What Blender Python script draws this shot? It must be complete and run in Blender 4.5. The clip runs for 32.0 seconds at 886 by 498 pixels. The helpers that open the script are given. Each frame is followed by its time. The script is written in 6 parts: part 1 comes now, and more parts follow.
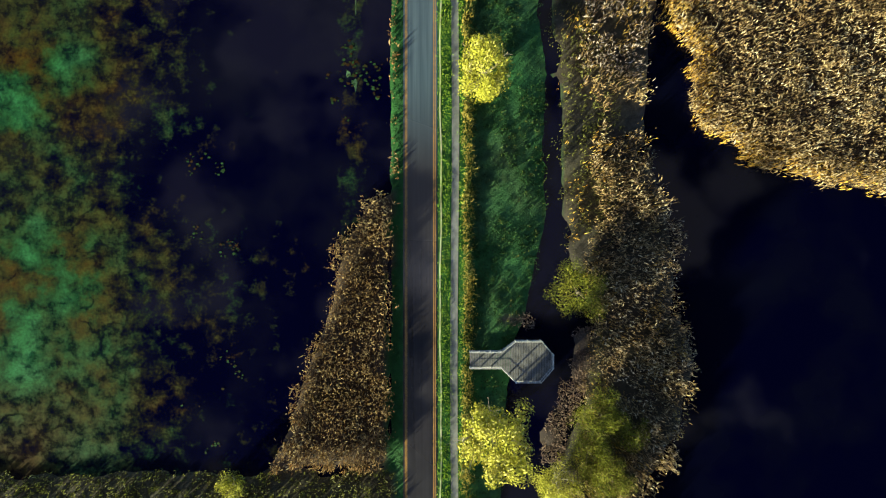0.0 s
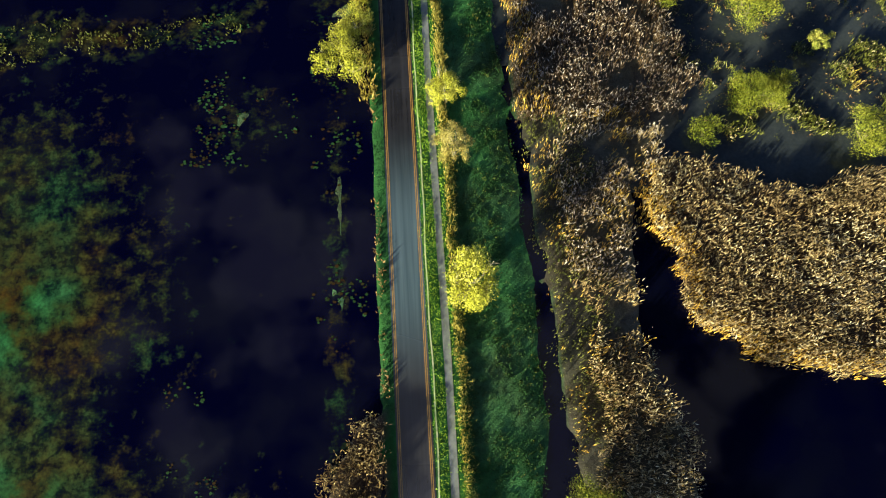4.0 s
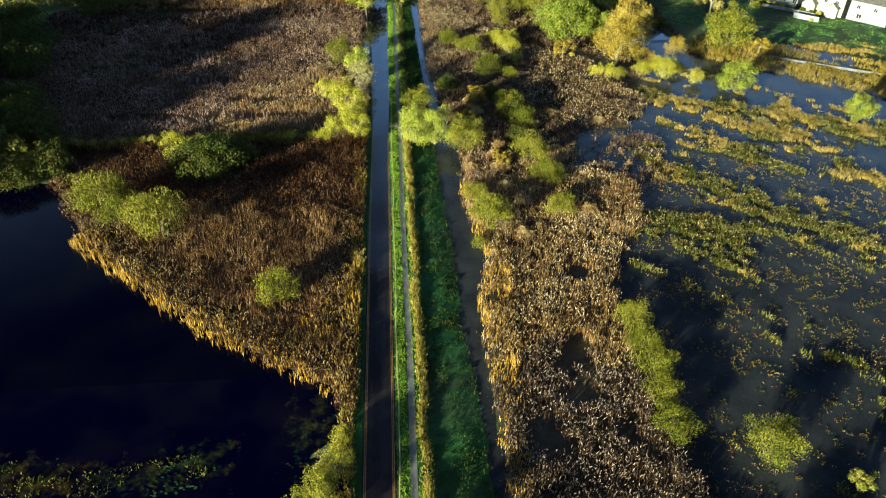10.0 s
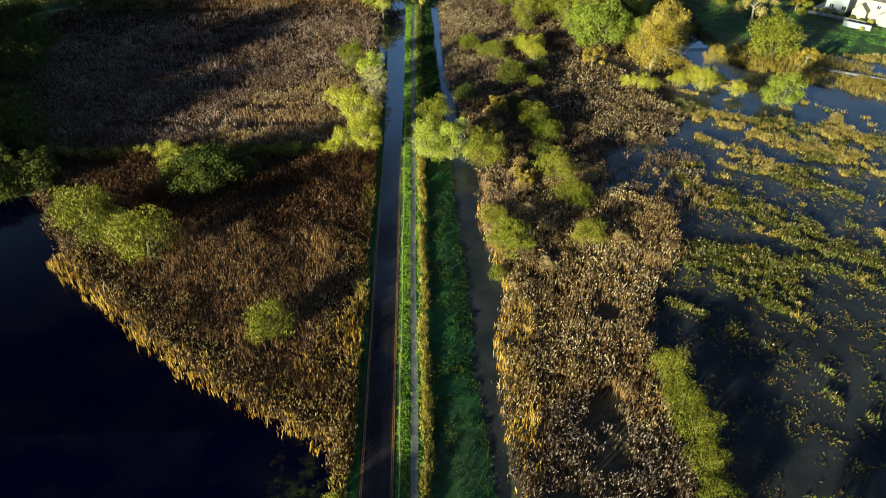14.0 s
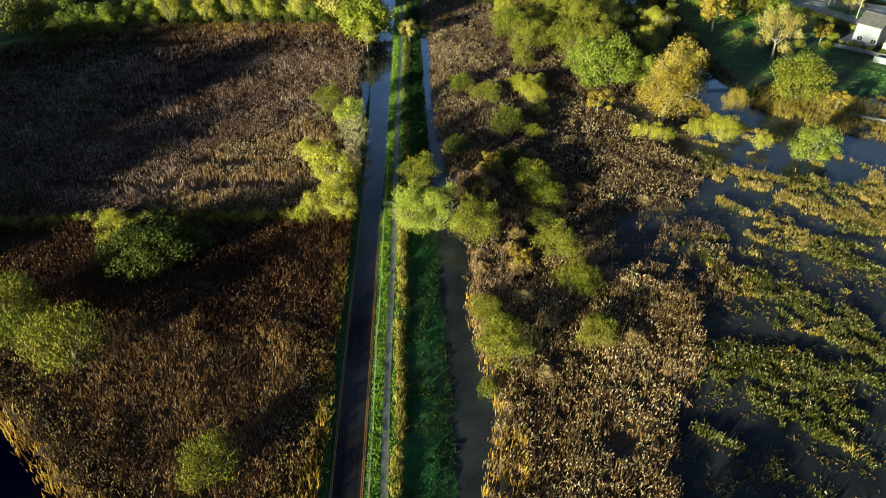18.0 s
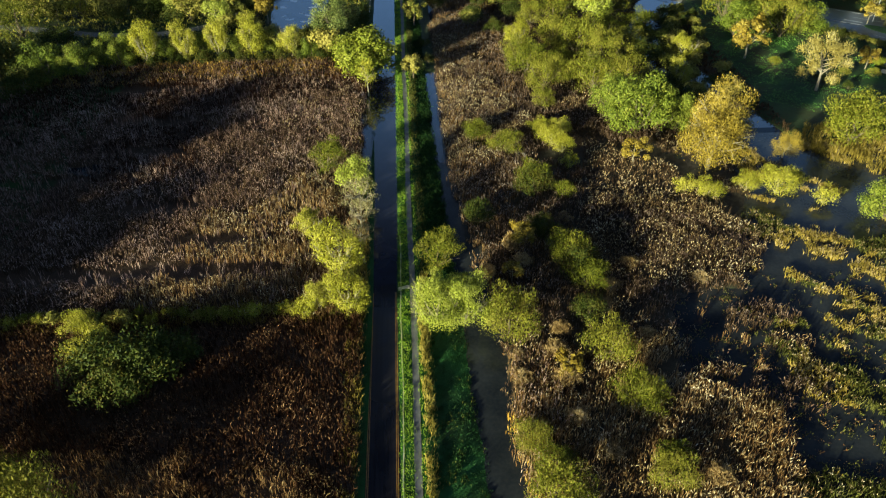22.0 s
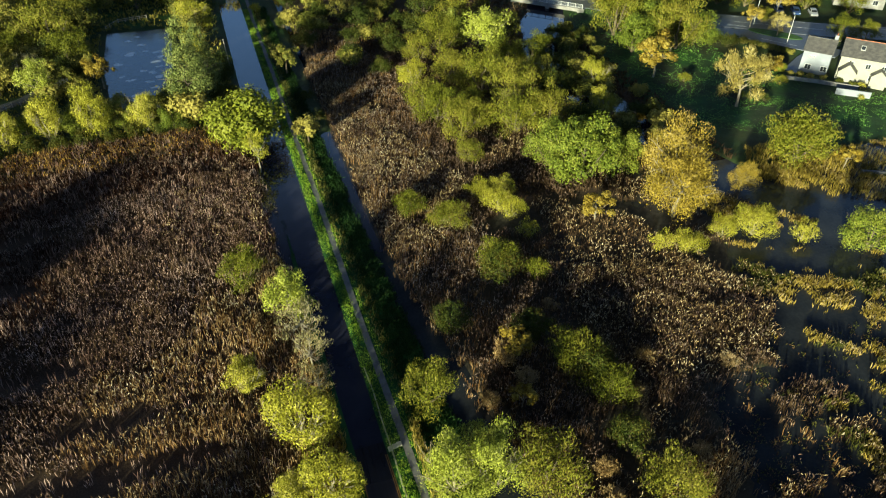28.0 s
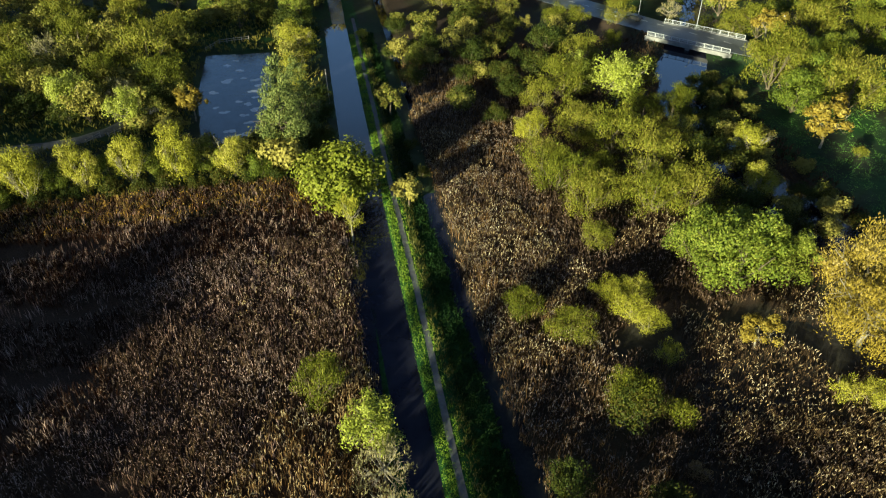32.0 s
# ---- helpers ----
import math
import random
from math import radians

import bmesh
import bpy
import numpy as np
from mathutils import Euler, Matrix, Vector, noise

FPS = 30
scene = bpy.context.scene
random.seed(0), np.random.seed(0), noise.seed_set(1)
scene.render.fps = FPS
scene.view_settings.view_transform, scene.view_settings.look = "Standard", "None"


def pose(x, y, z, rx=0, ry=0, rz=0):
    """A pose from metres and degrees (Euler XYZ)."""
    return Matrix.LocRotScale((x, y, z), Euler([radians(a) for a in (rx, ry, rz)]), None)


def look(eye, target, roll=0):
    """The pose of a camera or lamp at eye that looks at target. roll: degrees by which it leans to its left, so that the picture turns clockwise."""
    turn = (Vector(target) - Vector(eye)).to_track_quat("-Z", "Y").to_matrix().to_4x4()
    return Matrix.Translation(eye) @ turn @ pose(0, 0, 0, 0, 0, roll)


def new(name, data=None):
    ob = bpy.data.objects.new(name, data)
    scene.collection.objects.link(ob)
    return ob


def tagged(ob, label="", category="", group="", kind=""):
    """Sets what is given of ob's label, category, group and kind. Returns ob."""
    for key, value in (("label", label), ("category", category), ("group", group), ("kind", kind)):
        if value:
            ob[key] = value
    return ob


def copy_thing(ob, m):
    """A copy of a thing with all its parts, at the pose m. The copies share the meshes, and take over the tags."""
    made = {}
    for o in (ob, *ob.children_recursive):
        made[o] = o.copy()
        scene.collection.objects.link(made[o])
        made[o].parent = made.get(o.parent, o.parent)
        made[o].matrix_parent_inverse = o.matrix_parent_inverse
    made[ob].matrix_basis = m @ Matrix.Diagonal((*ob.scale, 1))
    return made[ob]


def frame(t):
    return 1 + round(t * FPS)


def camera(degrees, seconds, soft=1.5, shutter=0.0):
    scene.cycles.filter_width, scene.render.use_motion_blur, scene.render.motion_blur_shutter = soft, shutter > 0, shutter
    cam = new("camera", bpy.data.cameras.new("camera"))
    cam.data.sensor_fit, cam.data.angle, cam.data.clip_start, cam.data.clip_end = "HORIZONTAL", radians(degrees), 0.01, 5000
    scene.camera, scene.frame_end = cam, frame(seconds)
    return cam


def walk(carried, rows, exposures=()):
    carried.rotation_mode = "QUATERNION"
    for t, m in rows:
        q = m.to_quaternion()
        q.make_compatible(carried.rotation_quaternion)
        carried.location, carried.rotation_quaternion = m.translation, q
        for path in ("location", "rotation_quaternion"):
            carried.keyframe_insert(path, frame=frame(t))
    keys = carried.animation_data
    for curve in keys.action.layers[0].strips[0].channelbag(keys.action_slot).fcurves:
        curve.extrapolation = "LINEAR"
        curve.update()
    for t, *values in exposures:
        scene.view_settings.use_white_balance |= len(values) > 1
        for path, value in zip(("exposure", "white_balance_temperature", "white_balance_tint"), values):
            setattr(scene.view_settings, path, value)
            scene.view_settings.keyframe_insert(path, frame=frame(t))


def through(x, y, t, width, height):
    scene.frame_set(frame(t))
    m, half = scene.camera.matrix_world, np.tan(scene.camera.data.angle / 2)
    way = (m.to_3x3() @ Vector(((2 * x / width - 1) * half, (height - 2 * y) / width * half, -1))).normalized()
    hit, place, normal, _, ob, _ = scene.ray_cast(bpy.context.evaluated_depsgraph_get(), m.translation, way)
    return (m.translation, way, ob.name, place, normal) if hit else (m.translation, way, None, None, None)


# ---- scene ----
cam = camera(64.8, 32.0, soft=1.2)
METRES, EYE, TILT, LEAN, TURN = 125.0, 80.0, -90.0, 0.0, 0.0
ROWS = [
    (0.0, 0.0, 0.0, 0.0, -0.0, 0.0, 0.0),
    (0.5, 0.0005, 0.0003, 0.0003, -0.05, 3.85, 1.32),
    (1.0, 0.0009, 0.0005, 0.0004, -0.05, 7.39, 2.2),
    (1.5, 0.001, 0.0011, 0.0001, -0.01, 10.12, 2.74),
    (2.0, 0.0009, 0.0054, 0.0008, -0.03, 12.5, 3.13),
    (2.5, 0.001, 0.0109, 0.0019, -0.07, 14.84, 3.4),
    (3.0, 0.001, 0.0165, 0.0024, -0.09, 17.15, 3.49),
    (3.5, 0.001, 0.0219, 0.0024, -0.06, 17.46, 3.54),
    (5.5, 0.0015, 0.0423, 0.0117, -0.08, 17.36, 3.75),
    (6.0, 0.0021, 0.0476, 0.0143, -0.09, 21.59, 3.83),
    (6.5, 0.003, 0.053, 0.0167, -0.04, 26.01, 3.87),
    (7.0, 0.0029, 0.0582, 0.0206, -0.11, 30.3, 3.9),
    (7.5, 0.0039, 0.0637, 0.0249, -0.06, 34.2, 3.96),
    (8.0, 0.0051, 0.0691, 0.0303, -0.03, 38.01, 3.99),
    (8.5, 0.0063, 0.0744, 0.0367, -0.02, 41.8, 4.0),
    (9.0, 0.0075, 0.0803, 0.0433, -0.03, 45.6, 3.99),
    (9.5, 0.0086, 0.0854, 0.051, -0.04, 49.31, 4.02),
    (10.0, 0.0107, 0.0924, 0.0566, 0.01, 51.99, 4.0),
    (10.5, 0.0119, 0.0983, 0.0646, 0.0, 52.03, 3.68),
    (11.0, 0.0139, 0.1039, 0.072, 0.03, 52.08, 3.17),
    (11.5, 0.0152, 0.1094, 0.0799, 0.03, 52.08, 2.99),
    (12.0, 0.0165, 0.1153, 0.0892, 0.03, 52.09, 2.94),
    (12.5, 0.0177, 0.1201, 0.1014, 0.02, 52.08, 2.53),
    (13.0, 0.0195, 0.1208, 0.1157, 0.04, 52.04, 1.9),
    (13.5, 0.0215, 0.1211, 0.1315, 0.03, 52.07, 1.88),
    (14.0, 0.0235, 0.1213, 0.1488, 0.02, 52.09, 1.97),
    (14.5, 0.0261, 0.1217, 0.1672, -0.0, 52.1, 1.95),
    (16.5, 0.0384, 0.1223, 0.2488, -0.0, 52.18, 1.93),
    (17.0, 0.0415, 0.1222, 0.2704, -0.01, 52.23, 1.92),
    (17.5, 0.0448, 0.1221, 0.2923, -0.03, 52.29, 1.92),
    (18.0, 0.0483, 0.1215, 0.3143, -0.04, 52.32, 1.91),
    (18.5, 0.051, 0.1212, 0.3366, 0.04, 52.37, 1.91),
    (19.0, 0.0516, 0.1207, 0.3583, 0.08, 52.37, 1.95),
    (19.5, 0.0505, 0.1205, 0.38, 0.16, 52.37, 2.13),
    (20.0, 0.0469, 0.1207, 0.4014, 0.25, 52.36, 2.39),
    (20.5, 0.0417, 0.1204, 0.4225, 0.42, 52.34, 2.73),
    (21.0, 0.0352, 0.1206, 0.4434, 0.57, 52.35, 2.99),
    (21.5, 0.0271, 0.1212, 0.4641, 0.69, 52.37, 3.23),
    (22.0, 0.017, 0.121, 0.4841, 0.8, 52.37, 3.41),
    (22.5, 0.0049, 0.1214, 0.502, 0.92, 52.38, 3.57),
    (23.0, -0.0095, 0.1215, 0.5179, 1.04, 52.38, 3.8),
    (23.5, -0.0239, 0.1216, 0.5329, 1.12, 52.36, 3.96),
    (24.0, -0.0378, 0.1221, 0.549, 1.01, 52.34, 4.08),
    (24.5, -0.0489, 0.1232, 0.5665, 0.86, 52.36, 4.26),
    (26.5, -0.0747, 0.1265, 0.6472, 0.5, 52.45, 5.05),
    (27.0, -0.0723, 0.1275, 0.6681, 0.55, 52.5, 8.18),
    (27.5, -0.0761, 0.1274, 0.6883, 0.37, 52.48, 17.53),
    (28.0, -0.0785, 0.1267, 0.711, 0.32, 52.43, 18.82),
    (28.5, -0.0781, 0.127, 0.7337, 0.34, 52.44, 18.88),
    (29.0, -0.0776, 0.1271, 0.7568, 0.35, 52.46, 18.41),
    (29.5, -0.0747, 0.1269, 0.7796, 0.41, 52.5, 16.03),
    (30.0, -0.0721, 0.1272, 0.8028, 0.44, 52.54, 14.87),
    (30.5, -0.0699, 0.127, 0.8263, 0.47, 52.56, 11.61),
    (31.0, -0.066, 0.1264, 0.8492, 0.55, 52.56, 10.38),
    (31.5, -0.0639, 0.1269, 0.8725, 0.54, 52.59, 10.43),
    (32.0, -0.0624, 0.1272, 0.8961, 0.53, 52.58, 10.45),
]
EXPOSURES = ((0.0, 1.80), (4.0, 1.80), (8.0, 1.60), (11.0, 1.22), (16.0, 1.04), (22.0, 0.94), (28.0, 0.82), (32.0, 0.82))
walk(cam, [(t, pose(0, 0, EYE, TILT, LEAN, TURN) @ pose(METRES * x, METRES * y, METRES * z, 90 + pitch, roll, yaw)) for t, x, y, z, yaw, pitch, roll in ROWS], EXPOSURES)

# ---- light ----
SUN_EL, SUN_AZ = 10.0, 226.0   # degrees above the horizon; clockwise from +y
sx, sy = math.sin(radians(SUN_AZ)), math.cos(radians(SUN_AZ))
sun_way = Vector((sx * math.cos(radians(SUN_EL)), sy * math.cos(radians(SUN_EL)), math.sin(radians(SUN_EL))))
sun_data = bpy.data.lights.new("sun", "SUN")
sun_data.energy, sun_data.angle, sun_data.color = 7.9, radians(1.8), (0.965, 0.955, 0.62)
sun = new("sun", sun_data)
sun.matrix_basis = look(sun_way * 400, (0, 0, 0))

world = bpy.data.worlds.new("sky")
scene.world = world
world.use_nodes = True
wt = world.node_tree
wt.nodes.clear()
w_out = wt.nodes.new("ShaderNodeOutputWorld")
w_bg = wt.nodes.new("ShaderNodeBackground")
w_sky = wt.nodes.new("ShaderNodeTexSky")
w_sky.sky_type, w_sky.sun_disc = "NISHITA", False
w_sky.air_density, w_sky.dust_density = 0.35, 0.2
w_sky.sun_elevation, w_sky.sun_rotation = radians(SUN_EL), radians(SUN_AZ)
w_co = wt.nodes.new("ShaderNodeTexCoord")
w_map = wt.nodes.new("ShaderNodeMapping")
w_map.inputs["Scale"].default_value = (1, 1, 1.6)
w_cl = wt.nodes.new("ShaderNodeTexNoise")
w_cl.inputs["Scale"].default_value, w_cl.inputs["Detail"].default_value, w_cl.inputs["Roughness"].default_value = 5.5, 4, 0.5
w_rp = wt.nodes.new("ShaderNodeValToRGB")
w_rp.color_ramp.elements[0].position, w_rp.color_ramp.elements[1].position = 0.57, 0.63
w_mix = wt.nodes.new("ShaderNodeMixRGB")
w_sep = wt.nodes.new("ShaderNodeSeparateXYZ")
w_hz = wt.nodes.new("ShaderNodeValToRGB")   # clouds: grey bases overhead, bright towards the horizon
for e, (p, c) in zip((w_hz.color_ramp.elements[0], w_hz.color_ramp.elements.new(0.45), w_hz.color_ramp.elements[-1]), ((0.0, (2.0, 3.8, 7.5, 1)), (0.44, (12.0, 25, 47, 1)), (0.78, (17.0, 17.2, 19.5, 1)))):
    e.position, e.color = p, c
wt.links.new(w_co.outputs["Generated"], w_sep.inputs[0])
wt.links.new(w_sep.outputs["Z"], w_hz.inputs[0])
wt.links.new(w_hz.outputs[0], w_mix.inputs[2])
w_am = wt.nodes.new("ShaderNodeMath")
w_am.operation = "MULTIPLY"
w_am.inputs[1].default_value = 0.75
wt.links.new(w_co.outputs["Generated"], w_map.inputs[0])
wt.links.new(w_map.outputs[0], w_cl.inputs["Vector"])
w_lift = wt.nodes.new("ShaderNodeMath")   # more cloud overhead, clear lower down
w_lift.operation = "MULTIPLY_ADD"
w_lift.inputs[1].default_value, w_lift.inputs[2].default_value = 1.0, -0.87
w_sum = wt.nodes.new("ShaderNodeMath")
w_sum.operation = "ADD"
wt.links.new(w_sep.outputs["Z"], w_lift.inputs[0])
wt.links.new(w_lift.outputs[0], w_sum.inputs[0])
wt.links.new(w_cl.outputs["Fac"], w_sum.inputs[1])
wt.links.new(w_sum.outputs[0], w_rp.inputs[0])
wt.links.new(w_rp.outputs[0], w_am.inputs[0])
w_low = wt.nodes.new("ShaderNodeMapRange")   # thin haze that thickens towards the horizon
w_low.inputs["From Min"].default_value, w_low.inputs["From Max"].default_value = 0.28, 0.62
w_low.inputs["To Min"].default_value, w_low.inputs["To Max"].default_value = 0.8, 0.0
w_max = wt.nodes.new("ShaderNodeMath")
w_max.operation = "MAXIMUM"
wt.links.new(w_sep.outputs["Z"], w_low.inputs[0])
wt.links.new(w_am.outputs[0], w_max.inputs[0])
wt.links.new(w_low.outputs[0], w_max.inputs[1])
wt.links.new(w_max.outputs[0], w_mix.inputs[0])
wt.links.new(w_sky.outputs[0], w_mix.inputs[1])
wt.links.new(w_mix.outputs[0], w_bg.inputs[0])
w_bg.inputs[1].default_value = 0.021
wt.links.new(w_bg.outputs[0], w_out.inputs[0])


# ---- materials ----
def material(name):
    m = bpy.data.materials.new(name)
    m.use_nodes = True
    nt = m.node_tree
    return m, nt, nt.nodes["Principled BSDF"]


def ramp(nt, fac, stops):
    r = nt.nodes.new("ShaderNodeValToRGB")
    e = r.color_ramp.elements
    while len(e) < len(stops):
        e.new(0.5)
    for k, (p, c) in enumerate(stops):
        e[k].position, e[k].color = p, (*c, 1)
    nt.links.new(fac, r.inputs[0])
    return r.outputs[0]


def tex(nt, scale, detail=4, rough=0.55, stretch=(1, 1, 1), space="world"):
    n = nt.nodes.new("ShaderNodeTexNoise")
    n.inputs["Scale"].default_value, n.inputs["Detail"].default_value, n.inputs["Roughness"].default_value = scale, detail, rough
    mp = nt.nodes.new("ShaderNodeMapping")
    mp.inputs["Scale"].default_value = stretch
    if space == "world":
        g = nt.nodes.new("ShaderNodeNewGeometry")
        nt.links.new(g.outputs["Position"], mp.inputs[0])
    else:
        g = nt.nodes.new("ShaderNodeTexCoord")
        nt.links.new(g.outputs["Object"], mp.inputs[0])
    nt.links.new(mp.outputs[0], n.inputs["Vector"])
    return n.outputs["Fac"]


def mixc(nt, fac, a, b, mode="MIX"):
    n = nt.nodes.new("ShaderNodeMixRGB")
    n.blend_type = mode
    for k, v in enumerate((fac, a, b)):
        if isinstance(v, (int, float)):
            n.inputs[k].default_value = v
        elif isinstance(v, tuple):
            n.inputs[k].default_value = (*v, 1)
        else:
            nt.links.new(v, n.inputs[k])
    return n.outputs[0]


def bump(nt, bsdf, height, dist, strength=0.6):
    b = nt.nodes.new("ShaderNodeBump")
    b.inputs["Distance"].default_value, b.inputs["Strength"].default_value = dist, strength
    nt.links.new(height, b.inputs["Height"])
    nt.links.new(b.outputs[0], bsdf.inputs["Normal"])


def surface(name, c1, c2, scale=2.0, rough=0.8, metal=0.0, relief=0.0, fine=30.0, space="world"):
    """A two-scale mottled surface: broad patches and fine grain between two colours."""
    m, nt, b = material(name)
    broad, grain = tex(nt, scale, space=space), tex(nt, fine, 2, space=space)
    col = mixc(nt, 0.35, ramp(nt, broad, ((0.35, c1), (0.65, c2))), ramp(nt, grain, ((0.3, c1), (0.7, c2))))
    nt.links.new(col, b.inputs["Base Color"])
    b.inputs["Roughness"].default_value, b.inputs["Metallic"].default_value = rough, metal
    if relief:
        bump(nt, b, grain, relief)
    return m


def foliage(name, stops, rough=0.65, through=0.35, patch=0.25, spread=0.12):
    """Leaves or blades: a colour for each leaf, clumps of lighter and darker ones, light through the leaf."""
    m, nt, b = material(name)
    g = nt.nodes.new("ShaderNodeNewGeometry")
    oi = nt.nodes.new("ShaderNodeObjectInfo")
    a = nt.nodes.new("ShaderNodeMath")
    a.operation = "MULTIPLY_ADD"
    a.inputs[1].default_value, a.inputs[2].default_value = 0.62, 0.0
    nt.links.new(g.outputs["Random Per Island"], a.inputs[0])
    broad = tex(nt, patch, 3)
    c = nt.nodes.new("ShaderNodeMath")
    c.operation = "MULTIPLY_ADD"
    c.inputs[1].default_value = 1.1
    c.inputs[2].default_value = -0.36
    nt.links.new(broad, c.inputs[0])
    s = nt.nodes.new("ShaderNodeMath")
    s.operation = "ADD"
    nt.links.new(a.outputs[0], s.inputs[0])
    nt.links.new(c.outputs[0], s.inputs[1])
    o = nt.nodes.new("ShaderNodeMath")
    o.operation = "MULTIPLY_ADD"
    o.inputs[1].default_value = spread
    nt.links.new(oi.outputs["Random"], o.inputs[0])
    nt.links.new(s.outputs[0], o.inputs[2])
    col = ramp(nt, o.outputs[0], stops)
    nt.links.new(col, b.inputs["Base Color"])
    b.inputs["Roughness"].default_value = rough
    b.inputs["Specular IOR Level"].default_value = 0.1
    t = nt.nodes.new("ShaderNodeBsdfTranslucent")
    nt.links.new(col, t.inputs[0])
    mx = nt.nodes.new("ShaderNodeMixShader")
    mx.inputs[0].default_value = through
    nt.links.new(b.outputs[0], mx.inputs[1])
    nt.links.new(t.outputs[0], mx.inputs[2])
    nt.links.new(mx.outputs[0], nt.nodes["Material Output"].inputs[0])
    return m


def water_material():
    m, nt, b = material("still_water")
    silt = tex(nt, 0.09, 4)
    col = ramp(nt, silt, ((0.45, (0.0002, 0.0003, 0.0060)), (0.66, (0.0014, 0.0017, 0.006))))
    nt.links.new(col, b.inputs["Base Color"])
    b.inputs["Roughness"].default_value = 0.04
    b.inputs["IOR"].default_value = 1.33
    b.inputs["Specular IOR Level"].default_value = 0.18
    bump(nt, b, tex(nt, 1.3, 3), 0.01, 0.025)
    return m


def silt_water_material():
    m, nt, b = material("silty_shallow_water")
    silt, fine = tex(nt, 0.13, 5), tex(nt, 2.5, 3)
    col = mixc(nt, 0.3, ramp(nt, silt, ((0.35, (0.014, 0.018, 0.024)), (0.65, (0.040, 0.047, 0.054)))), ramp(nt, fine, ((0.4, (0.004, 0.006, 0.009)), (0.7, (0.030, 0.028, 0.027)))))
    nt.links.new(col, b.inputs["Base Color"])
    b.inputs["Roughness"].default_value = 0.10
    b.inputs["IOR"].default_value = 1.33
    bump(nt, b, tex(nt, 2.0, 3), 0.01, 0.05)
    return m


def flood_material():
    """Clear thin flood water over grey tarmac; blue base colour strengthens the mirrored sky."""
    m, nt, b = material("clear_flood_water")
    col = ramp(nt, tex(nt, 0.2, 4), ((0.35, (0.012, 0.013, 0.026)), (0.65, (0.026, 0.028, 0.046))))
    nt.links.new(col, b.inputs["Base Color"])
    b.inputs["Roughness"].default_value = 0.03
    b.inputs["IOR"].default_value = 1.62
    bump(nt, b, tex(nt, 0.9, 2), 0.01, 0.02)
    return m


def ground_material():
    """Mud, litter, grass and weed, laid by the cover attribute."""
    m, nt, b = material("marsh_ground")
    at = nt.nodes.new("ShaderNodeAttribute")
    at.attribute_name = "cover"
    sp = nt.nodes.new("ShaderNodeSeparateColor")
    nt.links.new(at.outputs["Color"], sp.inputs[0])
    fine, mid, broad = tex(nt, 6.0, 4), tex(nt, 1.1, 4), tex(nt, 0.16, 4)
    mud = ramp(nt, mid, ((0.3, (0.022, 0.017, 0.017)), (0.7, (0.062, 0.048, 0.046))))
    litter = mixc(nt, 0.4, ramp(nt, fine, ((0.35, (0.014, 0.009, 0.006)), (0.65, (0.095, 0.062, 0.036)))), ramp(nt, broad, ((0.3, (0.026, 0.017, 0.011)), (0.7, (0.070, 0.046, 0.030)))))
    grass = mixc(nt, 0.55, ramp(nt, mid, ((0.3, (0.004, 0.022, 0.006)), (0.7, (0.018, 0.085, 0.018)))), ramp(nt, broad, ((0.35, (0.008, 0.038, 0.008)), (0.65, (0.020, 0.105, 0.022)))))
    weed = mixc(nt, 0.5, ramp(nt, mid, ((0.35, (0.010, 0.022, 0.012)), (0.62, (0.040, 0.16, 0.060)))), ramp(nt, broad, ((0.38, (0.045, 0.030, 0.010)), (0.52, (0.02, 0.10, 0.035)), (0.66, (0.07, 0.22, 0.10)))))
    col = mixc(nt, sp.outputs["Blue"], mud, litter)
    col = mixc(nt, sp.outputs["Red"], col, grass)
    col = mixc(nt, sp.outputs["Green"], col, weed)
    nt.links.new(col, b.inputs["Base Color"])
    b.inputs["Roughness"].default_value = 0.8
    b.inputs["Specular IOR Level"].default_value = 0.2
    bump(nt, b, fine, 0.10, 0.7)
    return m


